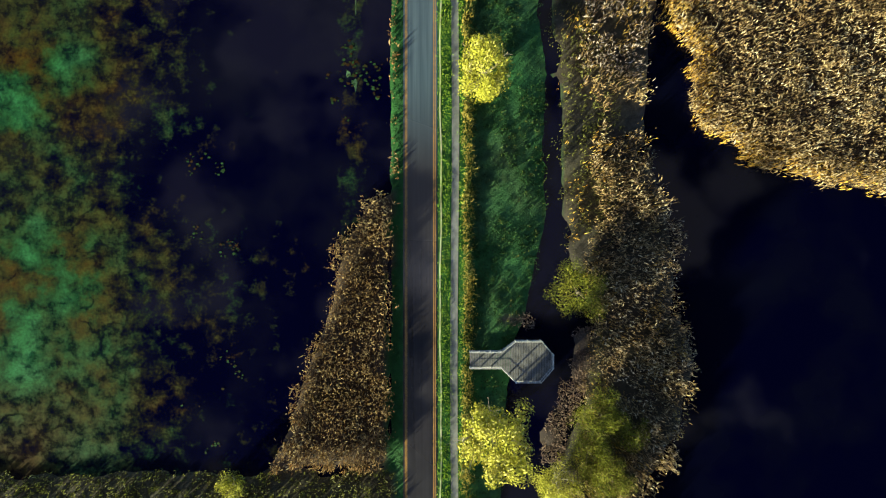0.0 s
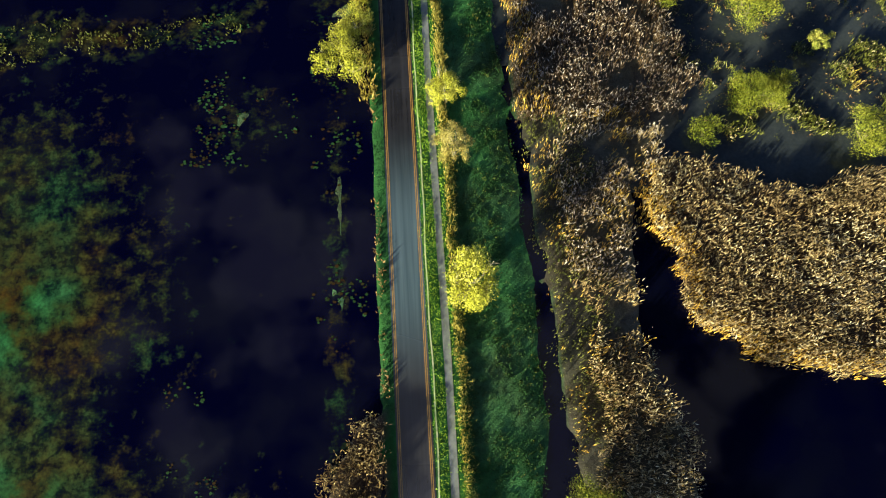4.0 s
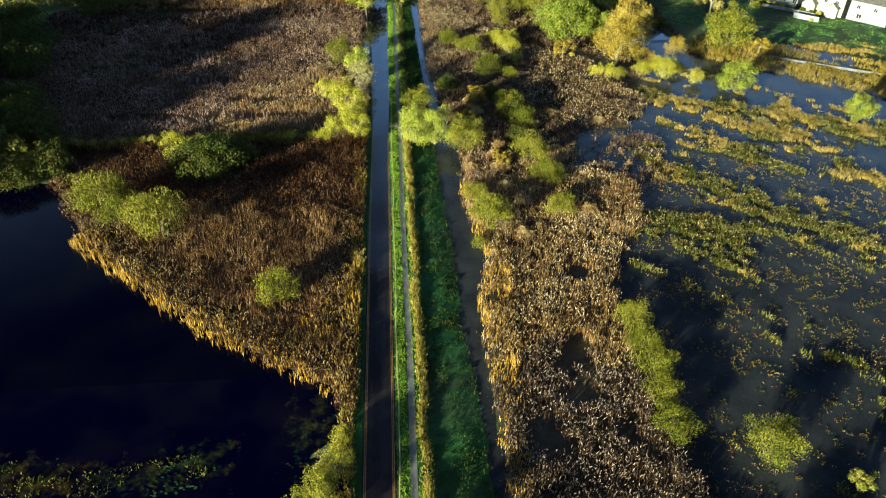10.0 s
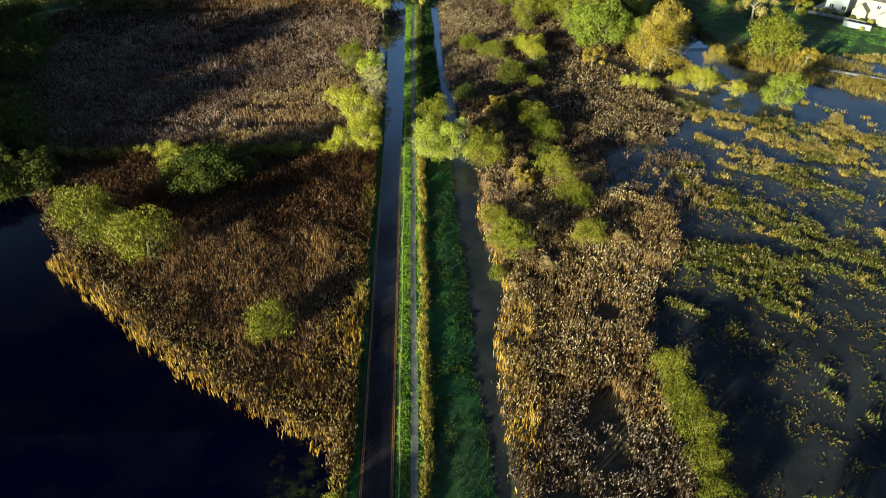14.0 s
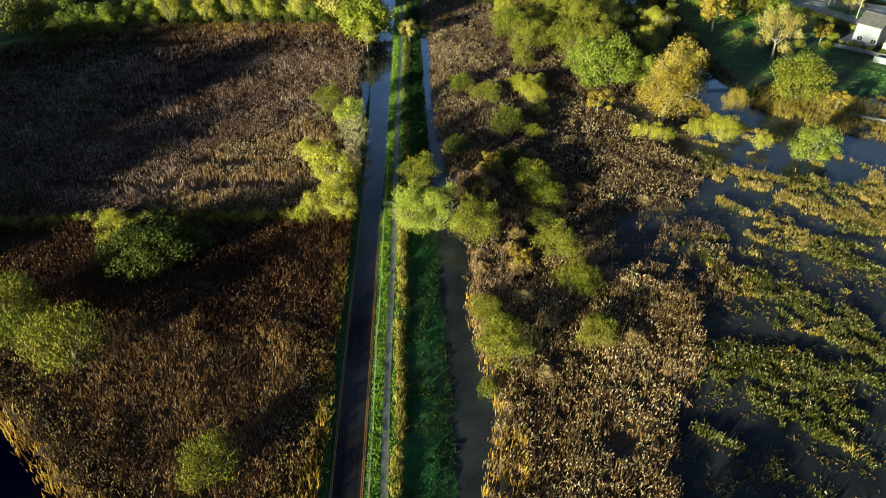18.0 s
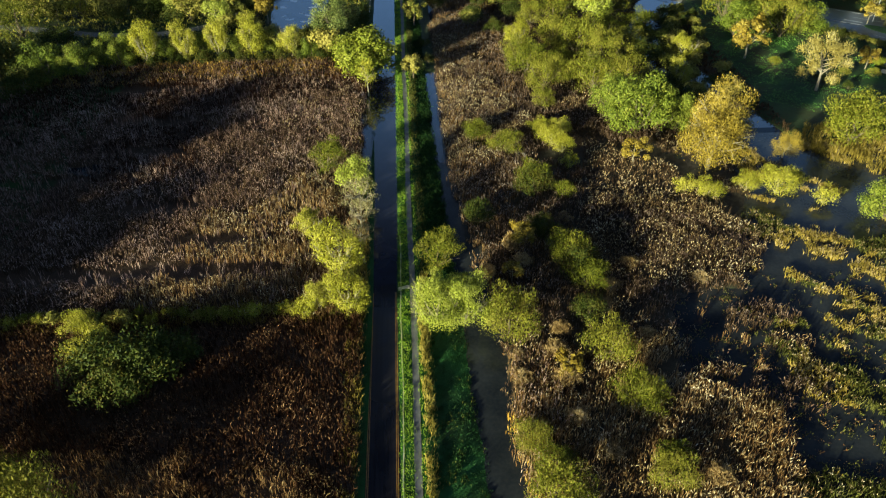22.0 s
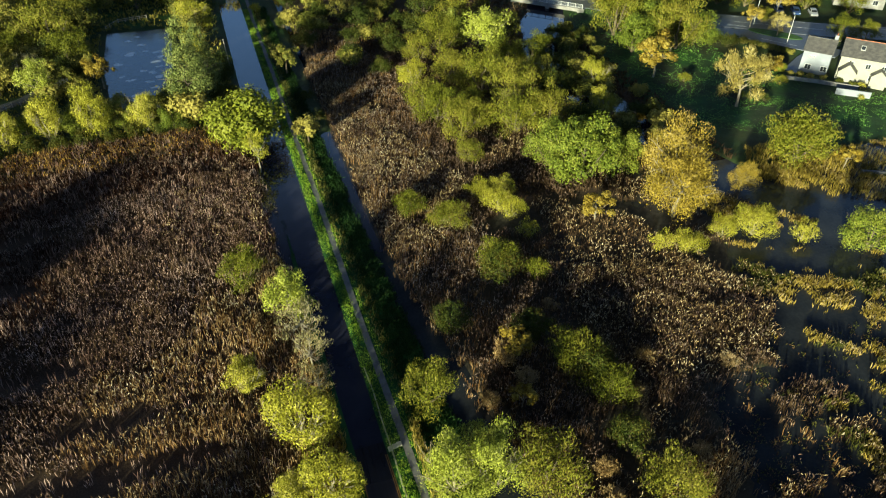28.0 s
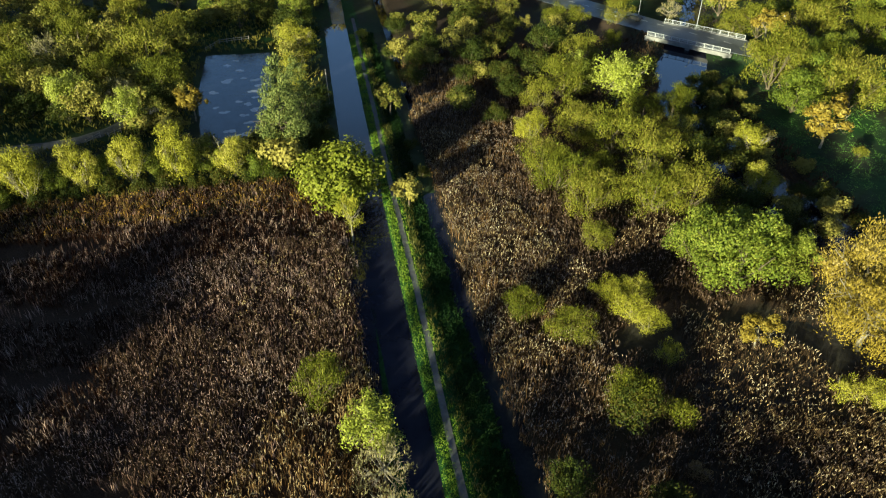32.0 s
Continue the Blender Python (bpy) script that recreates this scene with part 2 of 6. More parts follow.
def asphalt_material():
    m, nt, b = material("wet_asphalt")
    grain, patch, streak = tex(nt, 40, 2), tex(nt, 0.5, 4), tex(nt, 1.0, 3, stretch=(2.2, 0.05, 1))
    col = mixc(nt, 0.5, ramp(nt, patch, ((0.3, (0.009, 0.008, 0.011)), (0.7, (0.020, 0.018, 0.022)))), ramp(nt, streak, ((0.35, (0.009, 0.009, 0.012)), (0.65, (0.026, 0.024, 0.030)))))
    pos = nt.nodes.new("ShaderNodeSeparateXYZ")   # a painted pale blue sky sheen, fading out at both ends
    g = nt.nodes.new("ShaderNodeNewGeometry")
    nt.links.new(g.outputs["Position"], pos.inputs[0])
    far = nt.nodes.new("ShaderNodeMath")
    far.operation = "SUBTRACT"
    far.inputs[1].default_value = 24.0
    nt.links.new(pos.outputs["Y"], far.inputs[0])
    off = nt.nodes.new("ShaderNodeMath")
    off.operation = "ABSOLUTE"
    nt.links.new(far.outputs[0], off.inputs[0])
    span = nt.nodes.new("ShaderNodeMapRange")
    span.inputs["From Min"].default_value, span.inputs["From Max"].default_value = 3.0, 17.0
    span.inputs["To Min"].default_value, span.inputs["To Max"].default_value = 1.0, 0.0
    span.interpolation_type = "SMOOTHSTEP"
    nt.links.new(off.outputs[0], span.inputs[0])
    col = mixc(nt, span.outputs[0], col, ramp(nt, streak, ((0.35, (0.040, 0.062, 0.082)), (0.65, (0.066, 0.094, 0.118)))))
    nt.links.new(col, b.inputs["Base Color"])
    wet = tex(nt, 0.045, 2, stretch=(0.4, 1, 1))
    r = ramp(nt, wet, ((0.42, (0.32, 0.32, 0.32)), (0.58, (0.10, 0.10, 0.10))))
    nt.links.new(r, b.inputs["Roughness"])
    bump(nt, b, grain, 0.001, 0.06)
    return m


WATER, GROUND, ASPHALT = water_material(), ground_material(), asphalt_material()
# Grey asphalt lifted towards blue for the sky it reflects.
MAIN_ASPHALT = surface("sky_tinted_asphalt", (0.055, 0.065, 0.085), (0.095, 0.11, 0.14), 0.4, 0.4, relief=0.004)
PALE_EDGE = surface("pale_strip_and_step", (0.30, 0.29, 0.20), (0.55, 0.54, 0.42), 1.5, 0.8)
GRAVEL = surface("gravel_path", (0.07, 0.075, 0.08), (0.17, 0.17, 0.175), 1.2, 0.85, relief=0.02, fine=18)
PAINT_YELLOW = surface("worn_yellow_paint", (0.18, 0.085, 0.014), (0.38, 0.19, 0.03), 1.5, 0.6)
PAINT_WHITE = surface("worn_white_paint", (0.45, 0.45, 0.45), (0.75, 0.75, 0.74), 2, 0.6)
DECK_WOOD = surface("weathered_grey_boards", (0.05, 0.05, 0.052), (0.14, 0.135, 0.135), 1.5, 0.75, relief=0.004, fine=14)
RAIL_WOOD = surface("pale_weathered_rail", (0.20, 0.20, 0.20), (0.36, 0.355, 0.35), 2, 0.75)
FENCE_WOOD = surface("grey_fence_wood", (0.22, 0.20, 0.17), (0.45, 0.42, 0.37), 2, 0.8)
BARK = surface("grey_brown_bark", (0.06, 0.045, 0.03), (0.17, 0.135, 0.095), 3, 0.9, relief=0.03, fine=12)
PALE_BARK = surface("pale_lit_bark", (0.14, 0.12, 0.085), (0.30, 0.265, 0.195), 3, 0.85, relief=0.02, fine=12)
# White render dimmed and blued: shade on the first house's wall, in colour.
RENDER_WHITE = surface("shaded_white_render", (0.17, 0.195, 0.24), (0.24, 0.265, 0.31), 0.6, 0.8, relief=0.006)
RENDER_CREAM = surface("cream_wall_render", (0.24, 0.24, 0.205), (0.32, 0.32, 0.275), 0.6, 0.8, relief=0.006)
SLATE = surface("grey_slate", (0.045, 0.045, 0.05), (0.12, 0.115, 0.11), 1.5, 0.55, relief=0.01)
TERRACOTTA = surface("red_ridge_tile", (0.30, 0.09, 0.04), (0.48, 0.17, 0.08), 2, 0.7)
CONCRETE = surface("stained_concrete", (0.12, 0.12, 0.12), (0.26, 0.26, 0.25), 0.8, 0.8, relief=0.008)
STEEL = surface("galvanised_steel", (0.45, 0.46, 0.47), (0.62, 0.63, 0.64), 3, 0.45, 0.6)
WHITE_METAL = surface("white_painted_metal", (0.36, 0.38, 0.40), (0.52, 0.54, 0.56), 2, 0.5)
RUBBER = surface("black_rubber", (0.012, 0.012, 0.012), (0.03, 0.03, 0.03), 5, 0.8)
ROOM_GLASS, _nt, _b = material("dark_window_glass")
_b.inputs["Base Color"].default_value, _b.inputs["Roughness"].default_value = (0.02, 0.025, 0.03, 1), 0.05
REED = foliage("brown_reed", ((0.0, (0.0413, 0.0194, 0.0074)), (0.35, (0.1309, 0.0677, 0.0258)), (0.7, (0.248, 0.1484, 0.0614)), (1.0, (0.379, 0.2774, 0.1597))), 0.7, 0.25, 0.11)
REED_PALE = foliage("pale_seeding_reed", ((0.0, (0.0516, 0.0301, 0.0138)), (0.35, (0.1977, 0.1298, 0.0601)), (0.65, (0.4127, 0.3098, 0.1631)), (1.0, (0.6363, 0.5442, 0.3949))), 0.7, 0.25, 0.16)
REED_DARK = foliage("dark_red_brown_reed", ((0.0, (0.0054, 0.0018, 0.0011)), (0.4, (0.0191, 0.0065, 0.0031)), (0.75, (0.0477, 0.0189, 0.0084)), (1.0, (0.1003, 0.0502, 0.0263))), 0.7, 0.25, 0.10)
REED_RUST = foliage("rust_brown_seed_head", ((0.0, (0.017, 0.007, 0.0037)), (0.4, (0.0567, 0.0263, 0.0122)), (0.75, (0.1418, 0.076, 0.0365)), (1.0, (0.2835, 0.1796, 0.0972))), 0.7, 0.25, 0.12)
REED_MAUVE = foliage("mauve_brown_seed_head", ((0.0, (0.0665, 0.046, 0.04)), (0.35, (0.1615, 0.12, 0.1)), (0.65, (0.285, 0.225, 0.185)), (1.0, (0.437, 0.37, 0.32))), 0.7, 0.25, 0.12)
REED_STRAW = foliage("straw_brown_reed", ((0.0, (0.06, 0.036, 0.015)), (0.35, (0.15, 0.098, 0.042)), (0.7, (0.26, 0.18, 0.082)), (1.0, (0.38, 0.29, 0.16))), 0.7, 0.25, 0.14)
HEDGE_GOLD = foliage("faded_gold_grass", ((0.0, (0.11, 0.085, 0.014)), (0.4, (0.26, 0.205, 0.04)), (0.75, (0.40, 0.32, 0.075)), (1.0, (0.50, 0.43, 0.14))), 0.7, 0.25, 0.4)
# Rank grass, kept very dark to include the shade on the northern strip.
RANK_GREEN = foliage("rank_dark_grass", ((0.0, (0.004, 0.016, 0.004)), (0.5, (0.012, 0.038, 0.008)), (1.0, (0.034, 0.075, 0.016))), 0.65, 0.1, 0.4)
REED_UMBER = foliage("umber_dead_reed", ((0.0, (0.0153, 0.0084, 0.0047)), (0.35, (0.0451, 0.0265, 0.0147)), (0.7, (0.0901, 0.0568, 0.0313)), (1.0, (0.1458, 0.0968, 0.0575))), 0.7, 0.25, 0.10)
REED_PINK = foliage("pinkish_brown_seed_head", ((0.0, (0.0392, 0.0232, 0.018)), (0.35, (0.1097, 0.0698, 0.0525)), (0.65, (0.196, 0.1356, 0.105)), (1.0, (0.3135, 0.2403, 0.195))), 0.7, 0.25, 0.12)
REED_LILAC = foliage("grey_lilac_seed_head", ((0.0, (0.0523, 0.0292, 0.0221)), (0.35, (0.1656, 0.0985, 0.0777)), (0.65, (0.3485, 0.2334, 0.1918)), (1.0, (0.5401, 0.4012, 0.3541))), 0.7, 0.25, 0.08)
REED_TAN = foliage("tan_seed_head", ((0.0, (0.0808, 0.0489, 0.0233)), (0.35, (0.2153, 0.1417, 0.0713)), (0.7, (0.3767, 0.2837, 0.1555)), (1.0, (0.5562, 0.4694, 0.3368))), 0.7, 0.25, 0.13)
REED_GOLD = foliage("golden_reed", ((0.0, (0.1389, 0.069, 0.0091)), (0.4, (0.3644, 0.2071, 0.0318)), (0.75, (0.5379, 0.3451, 0.0726)), (1.0, (0.6507, 0.4755, 0.1454))), 0.7, 0.3, 0.2)
SEDGE = foliage("yellow_green_sedge", ((0.0, (0.0515, 0.0457, 0.0097)), (0.35, (0.1765, 0.1337, 0.0243)), (0.7, (0.3162, 0.2346, 0.0445)), (1.0, (0.4265, 0.3259, 0.1615))), 0.65, 0.3, 0.2)
SEDGE_DARK = foliage("olive_sedge", ((0.0, (0.021, 0.0252, 0.0056)), (0.4, (0.0595, 0.0665, 0.0126)), (0.75, (0.14, 0.14, 0.0315)), (1.0, (0.266, 0.259, 0.119))), 0.65, 0.3, 0.3)
LEAF_LIME = foliage("lime_green_leaf", ((0.0, (0.0276, 0.0381, 0.0054)), (0.4, (0.0921, 0.1144, 0.0108)), (0.75, (0.1657, 0.1841, 0.018)), (1.0, (0.2332, 0.2413, 0.0449))), 0.6, 0.10, 0.3, 0.2)
LEAF_GOLD = foliage("golden_willow_leaf", ((0.0, (0.0867, 0.0635, 0.0108)), (0.4, (0.2228, 0.1641, 0.0215)), (0.75, (0.3094, 0.2275, 0.0358)), (1.0, (0.3713, 0.2858, 0.1001))), 0.6, 0.10, 0.35, 0.2)
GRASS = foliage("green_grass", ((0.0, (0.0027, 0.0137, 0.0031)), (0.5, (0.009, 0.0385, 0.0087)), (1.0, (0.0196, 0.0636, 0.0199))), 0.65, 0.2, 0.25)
LAWN_GRASS = foliage("lawn_grass", ((0.0, (0.0412, 0.1234, 0.0218)), (0.5, (0.1132, 0.2878, 0.0509)), (1.0, (0.2677, 0.4936, 0.0909))), 0.65, 0.3, 0.12)
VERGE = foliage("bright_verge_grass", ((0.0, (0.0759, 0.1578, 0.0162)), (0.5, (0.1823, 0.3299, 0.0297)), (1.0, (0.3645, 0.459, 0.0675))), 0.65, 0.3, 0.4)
LEAF_BUSH = foliage("olive_willow_leaf", ((0.0, (0.0224, 0.0316, 0.0043)), (0.4, (0.0737, 0.0873, 0.0081)), (0.75, (0.1356, 0.1463, 0.0139)), (1.0, (0.1906, 0.1722, 0.0273))), 0.6, 0.10, 0.35, 0.45)
LEAF_YELLOW = foliage("yellow_autumn_leaf", ((0.0, (0.0856, 0.0868, 0.0111)), (0.4, (0.2183, 0.2204, 0.0204)), (0.75, (0.3197, 0.3007, 0.0323)), (1.0, (0.4055, 0.3607, 0.0922))), 0.6, 0.10, 0.35, 0.2)
LEAF_GREEN = foliage("mid_green_leaf", ((0.0, (0.0229, 0.0425, 0.0069)), (0.4, (0.0777, 0.1102, 0.0137)), (0.75, (0.147, 0.1798, 0.0223)), (1.0, (0.2369, 0.2532, 0.0428))), 0.6, 0.10, 0.35, 0.3)
# Leaf green lowered to carry the shade of neighbouring trees.
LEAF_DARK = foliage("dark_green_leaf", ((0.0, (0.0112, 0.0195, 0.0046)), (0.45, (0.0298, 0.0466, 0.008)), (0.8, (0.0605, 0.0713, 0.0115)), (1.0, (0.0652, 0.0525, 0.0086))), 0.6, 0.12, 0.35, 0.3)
LEAF_ORANGE = foliage("orange_autumn_leaf", ((0.0, (0.0622, 0.038, 0.0058)), (0.4, (0.1526, 0.1053, 0.0145)), (0.75, (0.2374, 0.1753, 0.0266)), (1.0, (0.3053, 0.2454, 0.0581))), 0.6, 0.10, 0.35, 0.3)
LEAF_PALE = foliage("pale_willow_leaf", ((0.0, (0.0829, 0.1065, 0.0119)), (0.4, (0.2071, 0.2413, 0.0298)), (0.75, (0.3038, 0.3335, 0.051)), (1.0, (0.3866, 0.3974, 0.1189))), 0.6, 0.12, 0.35, 0.2)
LEAF_TWIG = foliage("bare_twig", ((0.0, (0.1038, 0.095, 0.0393)), (0.5, (0.2076, 0.185, 0.0842)), (1.0, (0.3321, 0.29, 0.1571))), 0.7, 0.15, 0.35, 0.2)
LEAF_SCRUB = foliage("dull_olive_leaf", ((0.0, (0.0192, 0.0242, 0.0065)), (0.35, (0.061, 0.0734, 0.013)), (0.7, (0.1395, 0.1426, 0.0243)), (1.0, (0.2789, 0.2419, 0.0568))), 0.6, 0.10, 0.2, 0.6)
WEED = foliage("green_water_weed", ((0.0, (0.0099, 0.0037, 0.0014)), (0.3, (0.0249, 0.0129, 0.0034)), (0.55, (0.0099, 0.0222, 0.0061)), (0.8, (0.0183, 0.0524, 0.017)), (1.0, (0.0416, 0.0968, 0.0373))), 0.5, 0.0, 0.07)
LEAF_LAWN = foliage("olive_brown_leaf", ((0.0, (0.0896, 0.0684, 0.0149)), (0.4, (0.2017, 0.1596, 0.0371)), (0.75, (0.2989, 0.2508, 0.074)), (1.0, (0.3886, 0.342, 0.1605))), 0.6, 0.10, 0.35, 0.2)
LEAF_PINE = foliage("blue_green_needle", ((0.0, (0.0403, 0.0639, 0.0166)), (0.5, (0.1166, 0.1492, 0.0414)), (1.0, (0.2332, 0.2473, 0.0754))), 0.6, 0.12, 0.4, 0.2)


# ---- building helpers ----
def flat_mesh(name, verts, faces, mat):
    """A mesh from arrays of places and of faces that all have the same number of corners."""
    verts, faces = np.asarray(verts, np.float32), np.asarray(faces, np.int32)
    me = bpy.data.meshes.new(name)
    n, k = faces.shape
    me.vertices.add(len(verts))
    me.vertices.foreach_set("co", verts.ravel())
    me.loops.add(n * k)
    me.loops.foreach_set("vertex_index", faces.ravel())
    me.polygons.add(n)
    me.polygons.foreach_set("loop_start", np.arange(0, n * k, k, dtype=np.int32))
    me.update(calc_edges=True)
    me.materials.append(mat)
    return me


def part(name, bm, mat, parent=None, label=""):
    me = bpy.data.meshes.new(name)
    bm.to_mesh(me)
    bm.free()
    me.materials.append(mat)
    ob = new(name, me)
    ob.parent = parent
    return tagged(ob, label)


def box(bm, x0, y0, z0, x1, y1, z1, m=None):
    q = Matrix.Translation(((x0 + x1) / 2, (y0 + y1) / 2, (z0 + z1) / 2)) @ Matrix.Diagonal((x1 - x0, y1 - y0, z1 - z0, 1))
    return bmesh.ops.create_cube(bm, size=1, matrix=(m @ q) if m else q)["verts"]


def rod(bm, a, b, r0, r1=None, n=6):
    a, b = Vector(a), Vector(b)
    q = (b - a).to_track_quat("Z", "Y").to_matrix().to_4x4()
    bmesh.ops.create_cone(bm, cap_ends=True, segments=n, radius1=r0, radius2=r0 if r1 is None else r1, depth=(b - a).length, matrix=Matrix.Translation((a + b) / 2) @ q)


def empty(name, m, label, category, group="", kind=""):
    ob = new(name)
    ob.matrix_basis = m
    return tagged(ob, label, category, group, kind)


def lattice(ix, iy, seed):
    h = (ix.astype(np.int64) * 374761393 + iy.astype(np.int64) * 668265263 + seed * 974711) & 0x7FFFFFFF
    h = ((h ^ (h >> 13)) * 1274126177) & 0x7FFFFFFF
    return ((h ^ (h >> 16)) & 0xFFFF) / 65535.0


def value_noise(x, y, size, seed):
    u, v = np.asarray(x) / size, np.asarray(y) / size
    i, j = np.floor(u), np.floor(v)
    f, g = u - i, v - j
    f, g = f * f * (3 - 2 * f), g * g * (3 - 2 * g)
    a, b, c, d = lattice(i, j, seed), lattice(i + 1, j, seed), lattice(i, j + 1, seed), lattice(i + 1, j + 1, seed)
    return (a * (1 - f) + b * f) * (1 - g) + (c * (1 - f) + d * f) * g


def fbm(x, y, size, seed, octaves=3):
    """Noise from -1 to 1."""
    s, amp, tot = 0, 1.0, 0.0
    for k in range(octaves):
        s = s + amp * (value_noise(x, y, size / 2**k, seed + k * 17) * 2 - 1)
        tot, amp = tot + amp, amp * 0.55
    return s / tot * 1.6


def inside(x, y, ring):
    """How far each place lies inside a closed outline (minus: outside)."""
    best, odd = np.full(x.shape, 1e9), np.zeros(x.shape, bool)
    for k in range(len(ring)):
        (ax, ay), (bx, by) = ring[k - 1], ring[k]
        ex, ey = bx - ax, by - ay
        t = np.clip(((x - ax) * ex + (y - ay) * ey) / (ex * ex + ey * ey), 0, 1)
        best = np.minimum(best, np.hypot(x - ax - t * ex, y - ay - t * ey))
        odd ^= ((ay > y) != (by > y)) & (x < ex * (y - ay) / (ey if ey else 1e-9) + ax)
    return np.where(odd, best, -best)


def along(x, y, line):
    """The distance to an open line."""
    best = np.full(x.shape, 1e9)
    for (ax, ay), (bx, by) in zip(line, line[1:]):
        ex, ey = bx - ax, by - ay
        t = np.clip(((x - ax) * ex + (y - ay) * ey) / (ex * ex + ey * ey), 0, 1)
        best = np.minimum(best, np.hypot(x - ax - t * ex, y - ay - t * ey))
    return best


# ---- the plan ----
ROAD_W, ROAD_E = -4.55, -0.65
REED_SW = [(-5.9, 6.5), (-8.5, 5.2), (-11.4, 0.1), (-13.0, -7.6), (-15.5, -13.3), (-18.0, -21.5), (-19.6, -25.2), (-6.2, -24.5)]
FIELD_S = [(-60.8, 117.3), (-50.4, 101.0), (-33.6, 84.2), (-19.6, 73.6), (-13.6, 69.9), (-8.5, 67.0), (-5.8, 62), (-5.4, 131.1), (-35, 133), (-66, 130)]
FIELD_N = [(-5.2, 131), (-35, 132), (-70, 130), (-92, 150), (-92, 206), (-60, 218), (-12, 217), (-8, 205), (-7, 172)]
ISLAND = [(27.1, 34), (25.3, 28.2), (28.5, 22.4), (29, 15.5), (33, 13), (35.6, 10), (42, 8.4), (50, 6.5), (75, 3), (75, 28), (55, 31), (45, 28.4), (39, 31), (33, 34)]
STRIP = [(10.5, -40), (11.4, -29), (16.6, -17), (17.2, -8), (14, 0), (13.6, 16), (12.7, 26), (11.8, 41), (11.9, 58), (11.7, 70), (13, 78), (14.1, 92), (12.6, 108), (12.8, 128), (10.8, 147), (9.6, 165), (9.2, 200), (9.2, 235), (10.5, 265), (10.5, 290),
         (60, 290), (60, 200), (60, 160), (46, 130), (41, 99), (33.5, 89), (31, 78), (31.6, 66), (31.6, 55), (33.5, 46), (32, 40), (27.6, 34), (24.3, 31), (23.4, 20), (23.1, 10), (25.6, 6), (26.6, -4), (28.6, -13), (27, -21), (22, -29), (20, -40)]
GRASS_STRIP = [(3.0, 290), (3.0, -40), (6.5, -40), (7.0, -18), (8.6, -9), (10.2, -4), (11.6, 4), (11.8, 15), (11.2, 28), (10.4, 45), (9.9, 60), (8.9, 76), (8.9, 90), (8.6, 104), (8.0, 118), (7.8, 130), (7.2, 150), (6.4, 180), (5.8, 205), (5.2, 290)]
LAWN = [(81, 254), (74, 224), (72, 205), (75, 189), (84, 182), (104, 171), (130, 160), (150, 170), (120, 190), (110, 205), (100, 225), (90, 250)]
RIVER = [(120, 340), (95, 290), (82, 268), (70, 247), (63, 228), (62, 205), (66, 185), (70, 166), (80, 156), (96, 143), (130, 125)]
MAIN_ROAD = [(20, 345), (55, 302), (78, 267), (92, 252), (110, 235), (132, 219), (175, 194), (260, 150)]
WEED_A = [(-90, 31), (-33.3, 28.6), (-33.9, 15.6), (-28.1, 11.7), (-24.9, 2.7), (-24.9, -7.7), (-31.3, -12.9), (-29.4, -23.2), (-50, -26), (-90, -26)]
WEED_B = [(-90, 50), (-50, 48), (-42.8, 47.4), (-35.4, 35), (-33.7, 25.5), (-27.8, 12.9), (-50, 10), (-90, 20)]
BANK_W = [(-90, 56), (-53, 57), (-45, 58.4), (-35.4, 56), (-21, 58.5), (-21, 55), (-35, 53), (-44, 53), (-53, 51), (-90, 50)]
TRACK = [(-120, 252, 0.36), (-95, 246, 0.36), (-80, 241, 0.36), (-69, 239, 0.36), (-61, 239.3, 0.36), (-55, 240.5, 0.36), (-50, 243.5, 0.36), (-46, 248, 0.36), (-41, 254, 0.36)]
SIDE = [(103, 233), (108, 222.6), (112, 218.8), (116, 214), (119.5, 209.5), (123, 204), (127.5, 206.5), (125.5, 212), (131, 213.5), (116, 226)]
MUD = [(33.5, 117), (37, 130), (45, 133), (53, 126), (52, 112), (45, 108)]
# lines where gaps in the reeds imitate shadows of stepped reed tops
FURROWS = ((190, -62, -34, 0.05), (177, -56, -37, -0.06), (158.5, -50, -28, 0.10), (141.2, -64, -14, 0.02), (204, -66, -40, 0.03), (149, -40, -20, 0.05), (167, -72, -50, -0.05))
LOT = [(-34.7, 279), (-19.6, 278), (-19.3, 254), (-22, 231), (-32, 233), (-34.7, 257)]


def road_level(y):
    """The road's height over the water: dry in the south, under water in the north."""
    return np.interp(y, [-60, 95, 125, 150, 290, 300, 330], [0.30, 0.26, 0.10, -0.10, -0.10, 0.15, 0.3])


def furrow_way(x, y):
    """The distance to the nearest furrow of the northern reed field."""
    best = np.full(x.shape, 99.0)
    for fy, x0, x1, tilt in FURROWS:
        mid = fy + tilt * (x - (x0 + x1) / 2) + 1.1 * fbm(x, 0 * y + fy, 9, 78)
        best = np.minimum(best, np.abs(y - mid) + 3.0 * (1 - np.clip(np.minimum(x - x0, x1 - x) / 6, 0, 1)))
    return best


